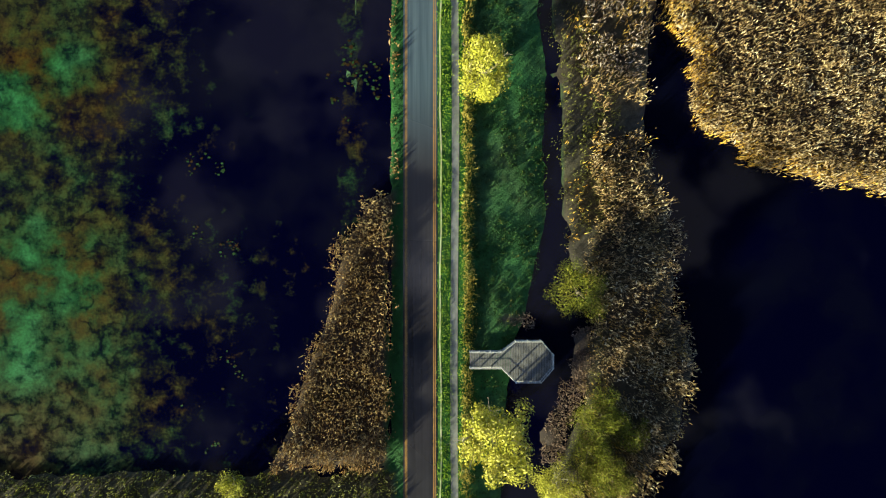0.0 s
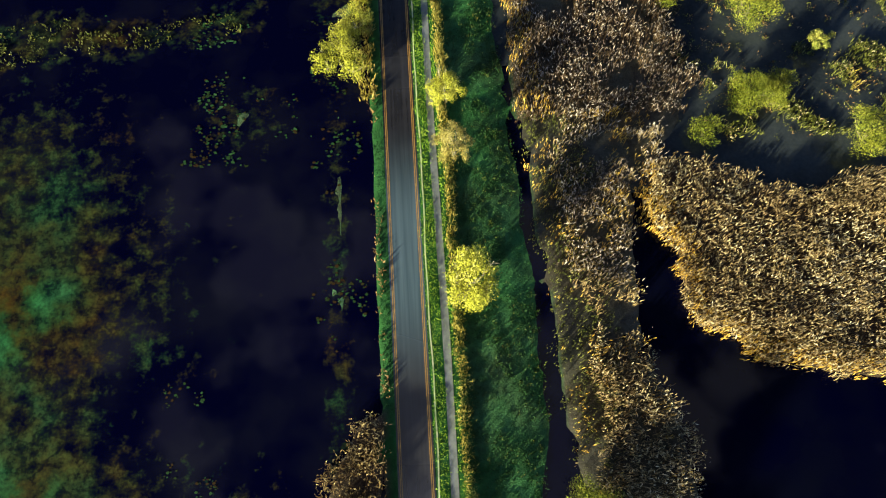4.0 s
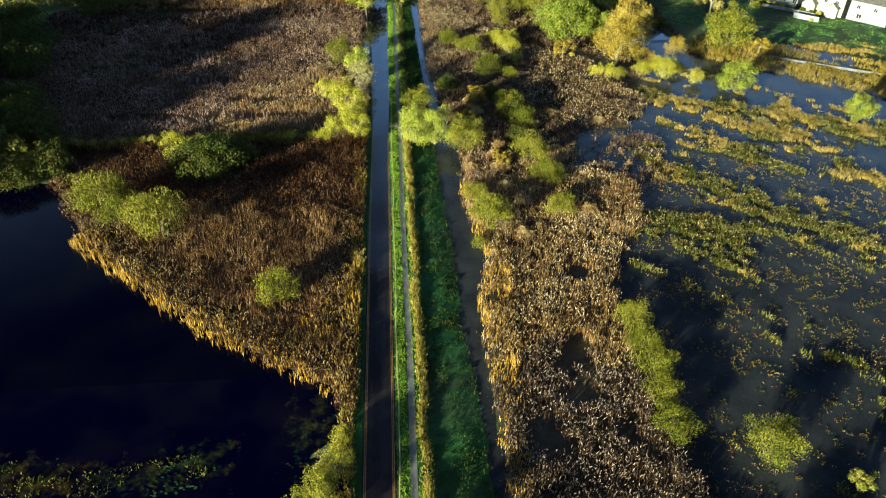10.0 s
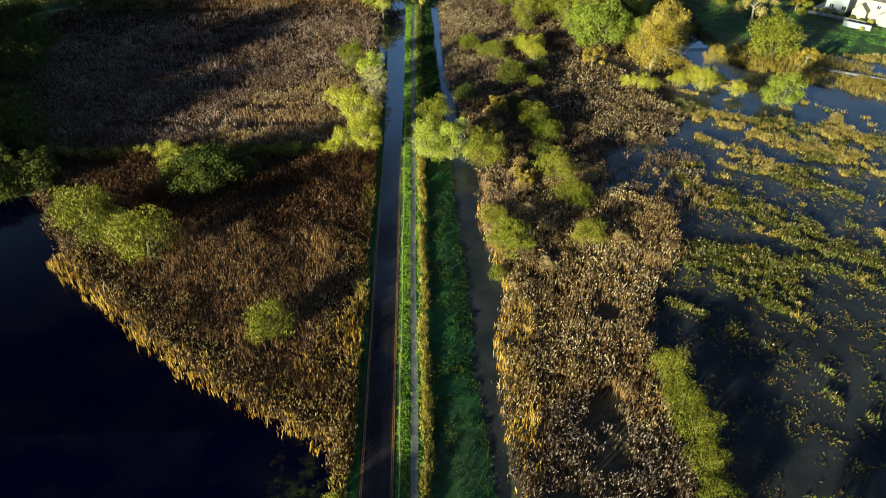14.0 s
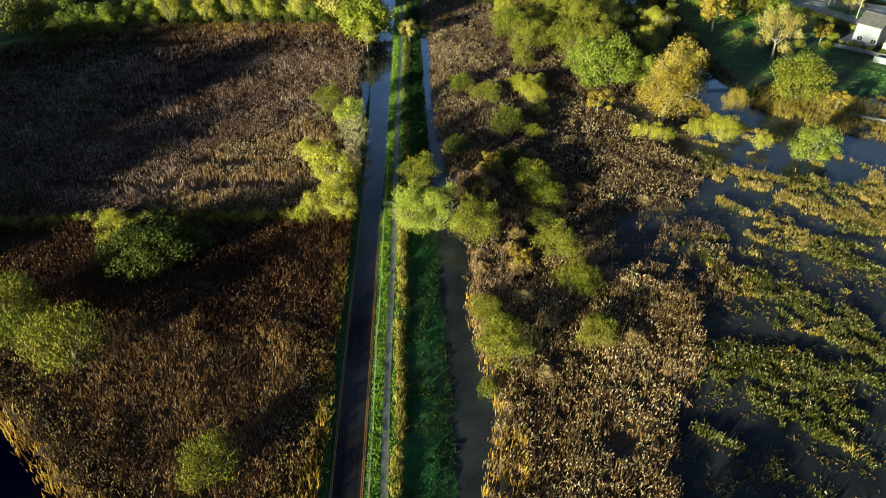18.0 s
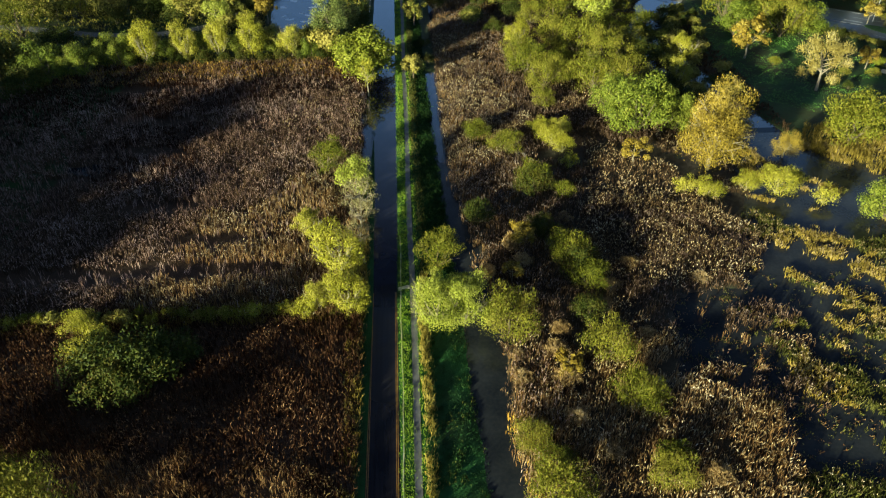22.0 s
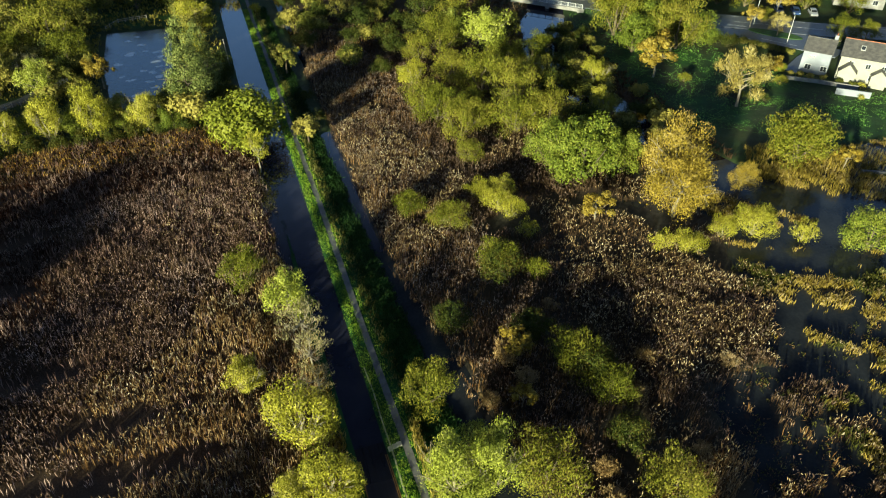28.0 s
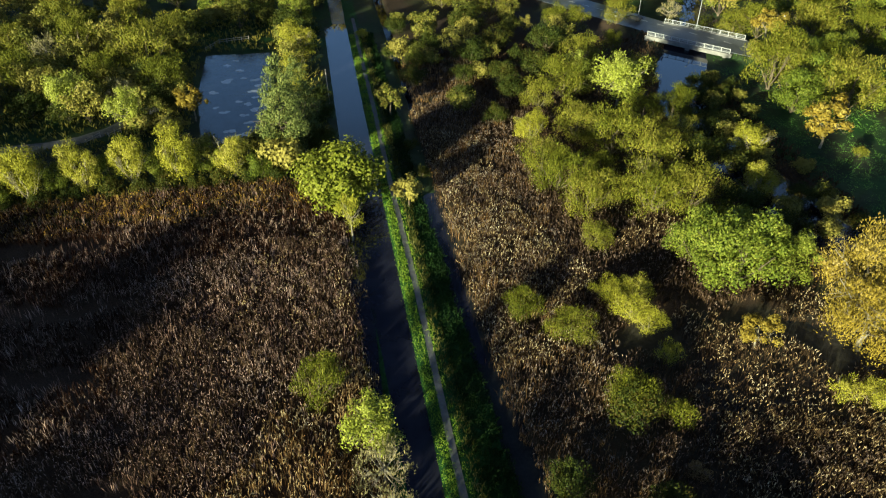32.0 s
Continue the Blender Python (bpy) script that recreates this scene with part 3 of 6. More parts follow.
def terrain(x, y):
    """Height, and the shares of grass, weed and dry litter."""
    n1, n2, n3 = fbm(x, y, 7, 1), fbm(x, y, 2.2, 5), fbm(x, y, 18, 9)
    h = np.full(x.shape, -0.7)
    grass, weed, litter = (np.zeros(x.shape) for _ in range(3))

    def land(s, slope, top, rough=0.1):
        return np.clip(s * slope, -0.7, top) + rough * n2 + 0.6 * rough * n1

    def raise_to(new_h, *covers):
        nonlocal h
        over = new_h > h
        h = np.where(over, new_h, h)
        for arr, v in zip((grass, weed, litter), covers):
            arr[over] = np.broadcast_to(v, x.shape)[over]

    # floating and rooted weed in the western lake
    raise_to(land(np.where(x < -5.5, -(y + 25.6), -9.0), 0.15, 0.25, 0.1), 0.15, 0.0, 0.8)
    streak = np.exp(-(((x + 10.3 - 0.02 * (y - 20)) / 1.6) ** 2)) * (y > 10) * (y < 47)
    raise_to(-0.5 + 0.42 * streak + 0.16 * n2 + 0.10 * n1, 0.0, 0.6, 0.6)
    mid = np.exp(-(((x + 23) / 6) ** 2 + ((y - 42) / 5) ** 2))
    raise_to(-0.55 + 0.45 * mid + 0.2 * n2 + 0.10 * n1, 0.0, 0.5, 0.7)
    raise_to(-0.5 + 0.45 * np.exp(-(((x + 9) / 4.5) ** 2 + ((y - 57) / 9) ** 2)) + 0.14 * n2, 0.1, 0.5, 0.5)
    # reed beds
    for ring in (REED_SW, FIELD_S, FIELD_N, ISLAND):
        raise_to(land(inside(x, y, ring), 0.3, 0.12, 0.06), 0.0, 0.0, 0.85)
    holes = fbm(x, y, 6.5, 31)
    wet = np.where((y > 30) & (x > 22) & (y < 100), 0.05, 0.03)
    raise_to(land(inside(x, y, STRIP), 0.3, 0.10, 0.08) - wet * (holes > 0.45), 0.05, 0.05, np.clip(0.4 + 0.5 * n1, 0, 1))
    h = np.where(inside(x, y, MUD) > 0, np.minimum(h, -0.12 + 0.16 * n1), h)
    # eastern marsh: low tussock ridges that run north-west to south-east
    u, v = (x * 0.86 - y * 0.51), (x * 0.51 + y * 0.86)
    ridge = fbm(u * 0.22, v, 3.6, 41, 2) * 0.8 + 0.30 * n2
    marsh = np.clip(np.minimum(np.minimum(x - 29, 330 - x) * 0.1, np.minimum(y - 33, 172 - y) * 0.1), -1, 1)
    open_water = np.exp(-(((x - 50) / 13) ** 2 + ((y - 68) / 12) ** 2))
    raise_to(np.clip(marsh, -0.7, 0) - 0.18 + 0.15 * ridge - 0.2 * open_water, 0.1, 0.15, 0.6)
    # dry ground round about
    raise_to(land(np.maximum(np.maximum(y - 210, -x - 88 - 25 * (y < 60)), -0.8 * (x + 60) - 70 * (y < 117 + 4 * n3)), 0.3, 0.3, 0.06) - (x > 8) * 2, 0.55 + 0.3 * n1, 0, 0.5)
    raise_to(land(np.maximum(np.maximum(y - 172, x - 100 + (y - 120) * -0.3), y - 285), 0.1, 0.35, 0.06) - (x < 10.5) * 2, np.where(x < 72, 0.0, 0.5) + 0.3 * n1, 0, 0.75)
    for mx, my, mr_x, mr_y in ((7.6, -8.2, 2.6, 1.1), (10.6, -9.2, 1.2, 0.8), (15.6, -14.5, 1.5, 3.2), (14.0, -17.5, 1.6, 1.6), (12.4, -21.5, 1.7, 2.4), (16.2, -10.5, 1.2, 2.0)):
        raise_to(0.06 - 0.30 * np.hypot((x - mx) / mr_x, (y - my) / mr_y) ** 2 + 0.22 * n2, 0.0, 0.0, 0.3)
    lawn = inside(x, y, LAWN)
    raise_to(np.clip(lawn * 0.3, -0.7, 0.5) + 0.03 * n1, np.clip(0.55 + 0.35 * n1 + 0.15 * n2, 0.2, 0.9), 0, 0.25)
    river = along(x, y, RIVER)
    h = np.where((river < 9) & (y > 128), np.minimum(h, -0.7 + np.clip(river + n1 - 3.4, 0, 9) * 0.35), h)
    # causeway: verge, path, hedge bank and grass strip
    g = inside(x, y, GRASS_STRIP)
    raise_to(np.clip(g * 0.09, -0.7, 0.22) + 0.04 * n2, np.clip(0.9 + 0.3 * n1, 0.4, 1), 0.15, 0.1)
    bank = np.minimum(x + 6.0 + 0.25 * n2, 3.4 - x)
    west_drop = np.where(x < ROAD_W, np.interp(y, [150, 190, 290, 300], [0, 0.4, 0.4, 0]), 0)
    raise_to(np.clip(bank * 0.35, -0.7, 0.30) - west_drop, 1.0, 0.0, 0.25)
    h = np.where((x > -6.6) & (x < ROAD_W) & (y > 205) & (y < 292), -0.15, h)
    h = np.where((inside(x, y, FIELD_N) > 0) & (furrow_way(x, y) < 1.6), np.minimum(h, 0.02), h)
    pool = np.hypot((x + 55) / 4.0, (y - 172.5) / 1.3) + 0.3 * n2
    h = np.where(pool < 1.2, np.minimum(h, -0.3 + 0.4 * np.clip(pool - 0.6, 0, 1)), h)
    h = np.where((x > ROAD_W - 0.1) & (x < ROAD_E + 0.1), road_level(y) - 0.06, h)
    # main road's bed
    mr = along(x, y, MAIN_ROAD)
    over_river = np.clip((river - 5) / 6, 0, 1)
    h = np.where(mr < 9, np.maximum(h, np.clip(1.5 - np.clip(mr - 5, 0, 9) * 0.45, -0.7, 1.42) * over_river - 0.7 * (1 - over_river)), h)
    plat = inside(x, y, SIDE)
    h = np.where(plat > -3.5, np.maximum(h, 1.25 + np.minimum(plat + 0.8, 0) * 0.4), h)
    lot = inside(x, y, LOT)
    h = np.where(lot > -0.5, 0.05, h)
    return h, np.clip(grass, 0, 1), np.clip(weed, 0, 1), np.clip(litter, 0, 1)


def steps(lo, hi, fine):
    """Even steps between lo and hi, then ever wider ones out to the horizon."""
    core = list(np.arange(lo, hi, fine))
    d, a, b = fine, core[0], core[-1]
    while b < 3500:
        d *= 1.25
        a, b = a - d, b + d
        core = [a] + core + [b]
    return np.array(core)


gx, gy = np.meshgrid(steps(-72, 100, 1.0), steps(-34, 290, 1.0))
gh, g_grass, g_weed, g_litter = terrain(gx.ravel(), gy.ravel())
rows_n, cols_n = gx.shape
idx = np.arange(rows_n * cols_n).reshape(rows_n, cols_n)
quads = np.stack([idx[:-1, :-1], idx[:-1, 1:], idx[1:, 1:], idx[1:, :-1]], -1).reshape(-1, 4)
ground_mesh = flat_mesh("ground", np.stack([gx.ravel(), gy.ravel(), gh], -1), quads, GROUND)
cover = ground_mesh.attributes.new("cover", "FLOAT_COLOR", "POINT")
cover.data.foreach_set("color", np.stack([g_grass, g_weed, g_litter, np.ones_like(gh)], -1).astype(np.float32).ravel())
ground_mesh.polygons.foreach_set("use_smooth", np.ones(len(quads), bool))
tagged(new("ground", ground_mesh), "wet marsh ground of mud, grass and dead reed litter", "ground", kind="structure")

wm = flat_mesh("water", [(-420, -200, 0), (420, -200, 0), (420, 420, 0), (-420, 420, 0)], [(0, 1, 2, 3)], WATER)
tagged(new("water", wm), "still dark flood water over the marsh", "water", kind="structure")


def weedy_water_material():
    """Lake water with weed that hangs below and at the surface, as thick as the attribute says."""
    m, nt, b = material("weedy_lake_water")
    at = nt.nodes.new("ShaderNodeAttribute")
    at.attribute_name = "weed"
    warp = nt.nodes.new("ShaderNodeTexVoronoi")
    warp.feature = "DISTANCE_TO_EDGE"
    warp.inputs["Scale"].default_value, warp.inputs["Randomness"].default_value = 0.19, 1.0
    g = nt.nodes.new("ShaderNodeNewGeometry")
    swirl = nt.nodes.new("ShaderNodeTexNoise")
    swirl.inputs["Scale"].default_value, swirl.inputs["Detail"].default_value = 0.35, 4
    nt.links.new(g.outputs["Position"], swirl.inputs["Vector"])
    add = nt.nodes.new("ShaderNodeMixRGB")
    add.blend_type = "ADD"
    add.inputs[0].default_value = 1.0
    nt.links.new(g.outputs["Position"], add.inputs[1])
    nt.links.new(mixc(nt, 1.0, swirl.outputs["Color"], (7.0, 7.0, 7.0), "MULTIPLY"), add.inputs[2])
    nt.links.new(add.outputs[0], warp.inputs["Vector"])
    crack = ramp(nt, warp.outputs["Distance"], ((0.0, (0.1, 0.1, 0.1)), (0.10, (1, 1, 1))))
    mid, fine, broad = tex(nt, 0.55, 5, 0.6), tex(nt, 3.0, 4, 0.65), tex(nt, 0.12, 3)
    s = nt.nodes.new("ShaderNodeMath")
    s.operation = "MULTIPLY_ADD"
    s.inputs[1].default_value = 1.5
    nt.links.new(mid, s.inputs[0])
    nt.links.new(at.outputs["Fac"], s.inputs[2])
    half = nt.nodes.new("ShaderNodeMath")
    half.operation = "MULTIPLY"
    half.inputs[1].default_value = 0.5
    s2 = nt.nodes.new("ShaderNodeMath")
    s2.operation = "MULTIPLY_ADD"
    s2.inputs[1].default_value = 0.45
    nt.links.new(fine, s2.inputs[0])
    nt.links.new(s.outputs[0], s2.inputs[2])
    nt.links.new(s2.outputs[0], half.inputs[0])
    dens = ramp(nt, half.outputs[0], ((0.40, (0, 0, 0)), (0.64, (1, 1, 1))))
    dens = mixc(nt, ramp(nt, broad, ((0.40, (0.1, 0.1, 0.1)), (0.60, (0.9, 0.9, 0.9)))), dens, crack, "MULTIPLY")
    hue = tex(nt, 0.10, 5, 0.6)
    green = ramp(nt, hue, ((0.38, (0.050, 0.026, 0.003)), (0.46, (0.036, 0.042, 0.008)), (0.51, (0.016, 0.066, 0.018)), (0.60, (0.022, 0.125, 0.040)), (0.72, (0.050, 0.21, 0.085))))
    olive = ramp(nt, hue, ((0.36, (0.050, 0.030, 0.006)), (0.50, (0.036, 0.042, 0.010)), (0.64, (0.020, 0.062, 0.022))))
    green = mixc(nt, ramp(nt, at.outputs["Fac"], ((0.16, (0, 0, 0)), (0.32, (1, 1, 1)))), olive, green)
    green = mixc(nt, 1.0, green, ramp(nt, mid, ((0.36, (0.40, 0.40, 0.40)), (0.64, (1.0, 1.0, 1.0)))), "MULTIPLY")
    green = mixc(nt, 0.75, green, ramp(nt, fine, ((0.34, (0.45, 0.45, 0.45)), (0.66, (1.1, 1.1, 1.1)))), "MULTIPLY")
    silt = tex(nt, 0.09, 4)
    water = ramp(nt, silt, ((0.45, (0.0003, 0.0004, 0.0075)), (0.66, (0.0028, 0.003, 0.009))))
    nt.links.new(mixc(nt, dens, water, green), b.inputs["Base Color"])
    nt.links.new(ramp(nt, dens, ((0.2, (0.04, 0.04, 0.04)), (0.9, (0.5, 0.5, 0.5)))), b.inputs["Roughness"])
    nt.links.new(ramp(nt, dens, ((0.2, (0.18, 0.18, 0.18)), (0.9, (0.12, 0.12, 0.12)))), b.inputs["Specular IOR Level"])
    b.inputs["IOR"].default_value = 1.33
    return m


lx, ly = np.meshgrid(np.arange(-92, -5.3, 0.9), np.arange(-27, 70, 0.9))
flat_x, flat_y = lx.ravel(), ly.ravel()
thick = np.maximum.reduce([
    np.clip(inside(flat_x, flat_y, WEED_A) * 0.022 - 0.13, -0.9, 0.13) + 0.22 * np.clip((-35.5 - flat_x + 1.5 * fbm(flat_x, flat_y, 6, 183)) / 3, 0, 1) * (flat_y < 48) - 0.24 * np.exp(-(((flat_y - 8) / 6.5) ** 2)),
    np.clip(inside(flat_x, flat_y, WEED_B) * 0.03 - 0.18, -0.9, 0.15),
    np.clip(inside(flat_x, flat_y, BANK_W) * 0.10 - 0.12, -0.9, 0.1),
    -0.12 - 0.25 * np.hypot((flat_x + 23) / 7, (flat_y - 43) / 6) ** 2,
    -0.14 - 0.35 * ((flat_x + 10.3) / 2.2) ** 2 - 0.5 * (flat_y > 47),
    -0.06 - 0.3 * np.hypot((flat_x + 10) / 5, (flat_y - 60) / 8) ** 2])
thick = np.maximum(thick, -0.9) + 0.12 * fbm(flat_x, flat_y, 9, 181)
ids = np.arange(lx.size).reshape(lx.shape)
lake_mesh = flat_mesh("lake_water", np.stack([flat_x, flat_y, np.full(flat_x.shape, 0.006)], -1),
                      np.stack([ids[:-1, :-1], ids[:-1, 1:], ids[1:, 1:], ids[1:, :-1]], -1).reshape(-1, 4), weedy_water_material())
weed_at = lake_mesh.attributes.new("weed", "FLOAT", "POINT")
weed_at.data.foreach_set("value", thick.astype(np.float32))
tagged(new("lake_water", lake_mesh), "dark still lake water with green weed below the surface", "water", kind="structure")
SILT_WATER = silt_water_material()
FLOOD = flood_material()
for ring in ([(-8, 128), (3, 128), (3, 300), (-8, 300)], [(3, 170), (8, 170), (8, 300), (3, 300)], [(58, 178), (150, 178), (150, 330), (58, 330)]):
    bm = bmesh.new()
    bm.faces.new([bm.verts.new((*p, 0.006)) for p in ring])
    tagged(part("flood_water", bm, FLOOD), "clear blue-grey flood water that mirrors the sky", "water", kind="structure")
for ring in ([(29, 29), (150, 29), (150, 176), (29, 176)], [(3, 48), (16.5, 48), (16.5, 170), (3, 170)], [(16.5, 30), (29, 30), (29, 240), (8, 240), (8, 170), (16.5, 170)]):
    bm = bmesh.new()
    bm.faces.new([bm.verts.new((*p, 0.006)) for p in ring])
    tagged(part("shallow_water", bm, SILT_WATER), "shallow silty flood water over mud", "water", kind="structure")


def ribbon(name, line, half, mat, lift=0.0, level=None, x_shift=0.0, thick=0.05):
    """A strip with thickness along a line of (x, y, z)."""
    v, f = [], []
    pts = [Vector(p) for p in line]
    for k, p in enumerate(pts):
        d = (pts[min(k + 1, len(pts) - 1)] - pts[max(k - 1, 0)]).to_2d().normalized()
        side = Vector((d.y, -d.x))
        for o in (-half, half):
            for dz in (0, -thick):
                v.append((p.x + side.x * (o + x_shift), p.y + side.y * (o + x_shift), p.z + lift + dz))
    for k in range(len(pts) - 1):
        a, b = 4 * k, 4 * k + 4
        f += [(a, b, b + 2, a + 2)[::-1], (a, a + 1, b + 1, b)[::-1], (a + 2, b + 2, b + 3, a + 3)[::-1]]
    me = flat_mesh(name, v, f, mat)
    me.polygons.foreach_set("use_smooth", np.zeros(len(f), bool))
    return me


LANE = [(-2.6, y, float(road_level(y))) for y in list(range(-60, 340, 5))]
tagged(new("road", ribbon("road", LANE, 1.95, ASPHALT, thick=0.3)), "narrow wet asphalt causeway road with yellow edge lines", "road", kind="structure")
for side in (-1.62, 1.62):
    for off in (-0.09, 0.09):
        tagged(new("yellow_line", ribbon("yellow_line", LANE[:40], 0.04, PAINT_YELLOW, 0.005, x_shift=side + off, thick=0.004)), "worn yellow line painted along the road edge", "road marking", "yellow lines", "structure")
PATH = [(1.33 + 0.10 * math.sin(y * 0.11), y, 0.335) for y in range(-60, 300, 3)]
tagged(new("footpath", ribbon("footpath", PATH, 0.42, GRAVEL, thick=0.12)), "narrow grey gravel footpath beside the road", "path", kind="structure")
# narrow pale strip, added to draw the verge's thin sunlit edge
EDGE = [(-0.28 + 0.07 * math.sin(y * 0.23) + 0.04 * math.sin(y * 0.71), y, 0.345) for y in range(-60, 150, 2)]
tagged(new("kerb", ribbon("kerb", EDGE, 0.07, PALE_EDGE, thick=0.1)), "thin pale strip standing in for the sunlit edge of the grass verge", "kerb", kind="structure")

steps_root = tagged(new("stone_steps"), "small pale stone steps between road edge and footpath", "steps")
steps_root.location = (0, 135.4, 0)
for k, (x0, x1, z1) in enumerate(((-0.62, -0.12, 0.34), (-0.10, 0.42, 0.40), (0.44, 0.95, 0.44))):
    bm = bmesh.new()
    bmesh.ops.create_cube(bm, size=1, matrix=Matrix.Translation(((x0 + x1) / 2, 0.1 * k, z1 / 2)) @ Matrix.Diagonal((x1 - x0, 0.62, z1, 1)))
    bmesh.ops.bevel(bm, geom=list(bm.edges), offset=0.02, segments=1, affect="EDGES")
    part("slab", bm, PALE_EDGE, steps_root)

# ---- grass and reeds ----
rng = np.random.default_rng(7)


def scatter(ring, per_m2):
    xs, ys = [p[0] for p in ring], [p[1] for p in ring]
    n = int((max(xs) - min(xs)) * (max(ys) - min(ys)) * per_m2)
    x, y = rng.uniform(min(xs), max(xs), n), rng.uniform(min(ys), max(ys), n)
    return x, y, inside(x, y, ring)


def blades(name, x, y, z, height, width, mat, label, category, lean=0.35, per=3, wind=(0.04, 0.02), ob_name=None, spread=0.15):
    """Tufts of bent blades, widest above the middle, that end in a point."""
    n = len(x) * per
    x, y, z = (np.repeat(a, per) for a in (x, y, np.broadcast_to(z, x.shape)))
    hgt = np.repeat(np.broadcast_to(height, (n // per,)), per) * rng.uniform(0.75, 1.2, n)
    x, y = x + rng.normal(0, spread, n), y + rng.normal(0, spread, n)
    a = rng.uniform(0, 2 * np.pi, n)
    wx, wy = np.cos(a) * width * 0.5, np.sin(a) * width * 0.5
    lx, ly = rng.normal(0, lean, n) * hgt * 0.6 + wind[0] * hgt, rng.normal(0, lean, n) * hgt * 0.6 + wind[1] * hgt
    v = np.empty((n, 4, 3), np.float32)
    v[:, 0] = np.stack([x, y, z], -1)
    v[:, 1] = np.stack([x + lx * 0.40 + wx, y + ly * 0.40 + wy, z + hgt * 0.6], -1)
    v[:, 2] = np.stack([x + lx, y + ly, z + hgt], -1)
    v[:, 3] = np.stack([x + lx * 0.40 - wx, y + ly * 0.40 - wy, z + hgt * 0.6], -1)
    base = (np.arange(n) * 4)[:, None]
    tri = np.concatenate([base + np.array([[0, 1, 3]]), base + np.array([[3, 1, 2]])], 1).reshape(-1, 3)
    ob = new(ob_name or name, flat_mesh(name, v.reshape(-1, 3), tri, mat))
    return tagged(ob, label, category, kind="stuff")


def reed_bed(ring, per_m2, mat, label, height=1.4, gaps=0.9, gap_size=6.0, seed=50, edge=0.8, width=0.085, patch=None, low=-0.45, per=4, spread=0.22, heads=None, many=1.0, head=(0.38, 0.105)):
    """A bed of reeds: thin leaning blades and, where heads names a material, a feathery seed head on many of them."""
    x, y, s = scatter(ring, per_m2 * (1.65 if heads else 2.7) / per)
    s = np.where(inside(x, y, MUD) > 0.7 * fbm(x, y, 3, 121), -0.6 + 1.6 * fbm(x, y, 2.2, 122), s)
    k = (s > -edge * (0.5 + fbm(x, y, 2.0, seed + 3) + 1.2 * fbm(x, y, 6.0, seed + 5))) & (fbm(x, y, gap_size, seed) < gaps)
    if patch:
        k &= patch(x, y)
    x, y = x[k], y[k]
    h = terrain(x, y)[0]
    k = h > low
    x, y, h = x[k], y[k], np.maximum(h[k], -0.1)
    hh = height * np.clip(0.9 + 0.22 * fbm(x, y, 3.0, seed + 9) + 0.32 * fbm(x, y, 6.0, seed + 29), 0.4, 1.6)
    ob = blades("reed_bed", x, y, h - 0.05, hh, width, mat, label, "reeds", lean=0.24, per=per, spread=spread)
    if heads:
        k = rng.uniform(0, 1, len(x)) < many
        blades("reed_heads", x[k], y[k], h[k] + hh[k] * 0.74, head[0], head[1], heads, label.replace("bed of ", "").replace("reeds", "reed seed heads", 1), "reeds", lean=0.8, per=3, spread=spread + 0.1)
    return ob


reed_bed(REED_SW, 15, REED, "bed of tall brown reeds beside the road and lake", heads=REED_STRAW, head=(0.44, 0.12))
# Darker reeds inland, golden ones by the lake: the field's shading put into colour.
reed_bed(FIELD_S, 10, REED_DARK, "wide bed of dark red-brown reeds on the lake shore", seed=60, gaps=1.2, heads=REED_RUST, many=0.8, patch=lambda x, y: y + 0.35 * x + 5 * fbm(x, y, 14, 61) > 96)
reed_bed(FIELD_S, 10, REED, "bed of golden brown reeds on the lake shore", seed=62, gaps=1.2, heads=REED_RUST, patch=lambda x, y: (y + 0.35 * x + 5 * fbm(x, y, 14, 61) < 97) & (inside(x, y, FIELD_S) > 4 + 3 * fbm(x, y, 5, 65)))
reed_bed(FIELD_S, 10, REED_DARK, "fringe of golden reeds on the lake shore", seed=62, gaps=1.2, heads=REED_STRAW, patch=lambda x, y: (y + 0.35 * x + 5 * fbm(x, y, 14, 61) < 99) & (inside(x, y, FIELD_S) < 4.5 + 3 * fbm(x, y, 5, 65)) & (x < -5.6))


def off_furrow(x, y):
    """Away from the furrow gaps, cut to draw dark shadow lines, and from the pool."""
    return (furrow_way(x, y) > 1.8 + 0.6 * fbm(x, y, 4, 79)) & (np.hypot((x + 58) / 5.5, (y - 171.8) / 2.2) > 1.0 + 0.3 * fbm(x, y, 2, 74))


# Lilac on the shaded side, tan on the sunlit wedge: lighting put into colour.
def shaded_lilac_part(x, y):
    return (y < 196 + 6 * fbm(x, y, 14, 71)) & (fbm(x, y, 22, 72) + 0.5 * fbm(x, y, 6, 73) > -0.45 + 1.5 * np.clip((x + 38 - 0.72 * (y - 142)) / 12, 0, 1))


reed_bed(FIELD_N, 10, REED_UMBER, "broad field of grey-brown reeds beyond a hedge line", seed=70, gaps=1.2, width=0.10, head=(0.32, 0.08), heads=REED_LILAC, many=1.0, patch=lambda x, y: off_furrow(x, y) & shaded_lilac_part(x, y))
reed_bed(FIELD_N, 8, REED_DARK, "brown part of a broad field of reeds", seed=170, gaps=1.2, width=0.10, heads=REED_PINK, many=0.6, patch=lambda x, y: off_furrow(x, y) & ~shaded_lilac_part(x, y) & (y > 180 + 0.8 * x + 14))
reed_bed(FIELD_N, 9, REED, "tan part of a broad field of reeds near the road", seed=171, gaps=0.9, width=0.10, heads=REED_TAN, many=0.6, patch=lambda x, y: off_furrow(x, y) & ~shaded_lilac_part(x, y) & (y <= 180 + 0.8 * x + 14))
reed_bed([(-7.2, 165), (-7.8, 206), (-17, 206), (-23, 186), (-16, 166)], 4, REED_DARK, "golden brown reeds at the edge of the field", seed=77, gaps=0.4, heads=REED_TAN)
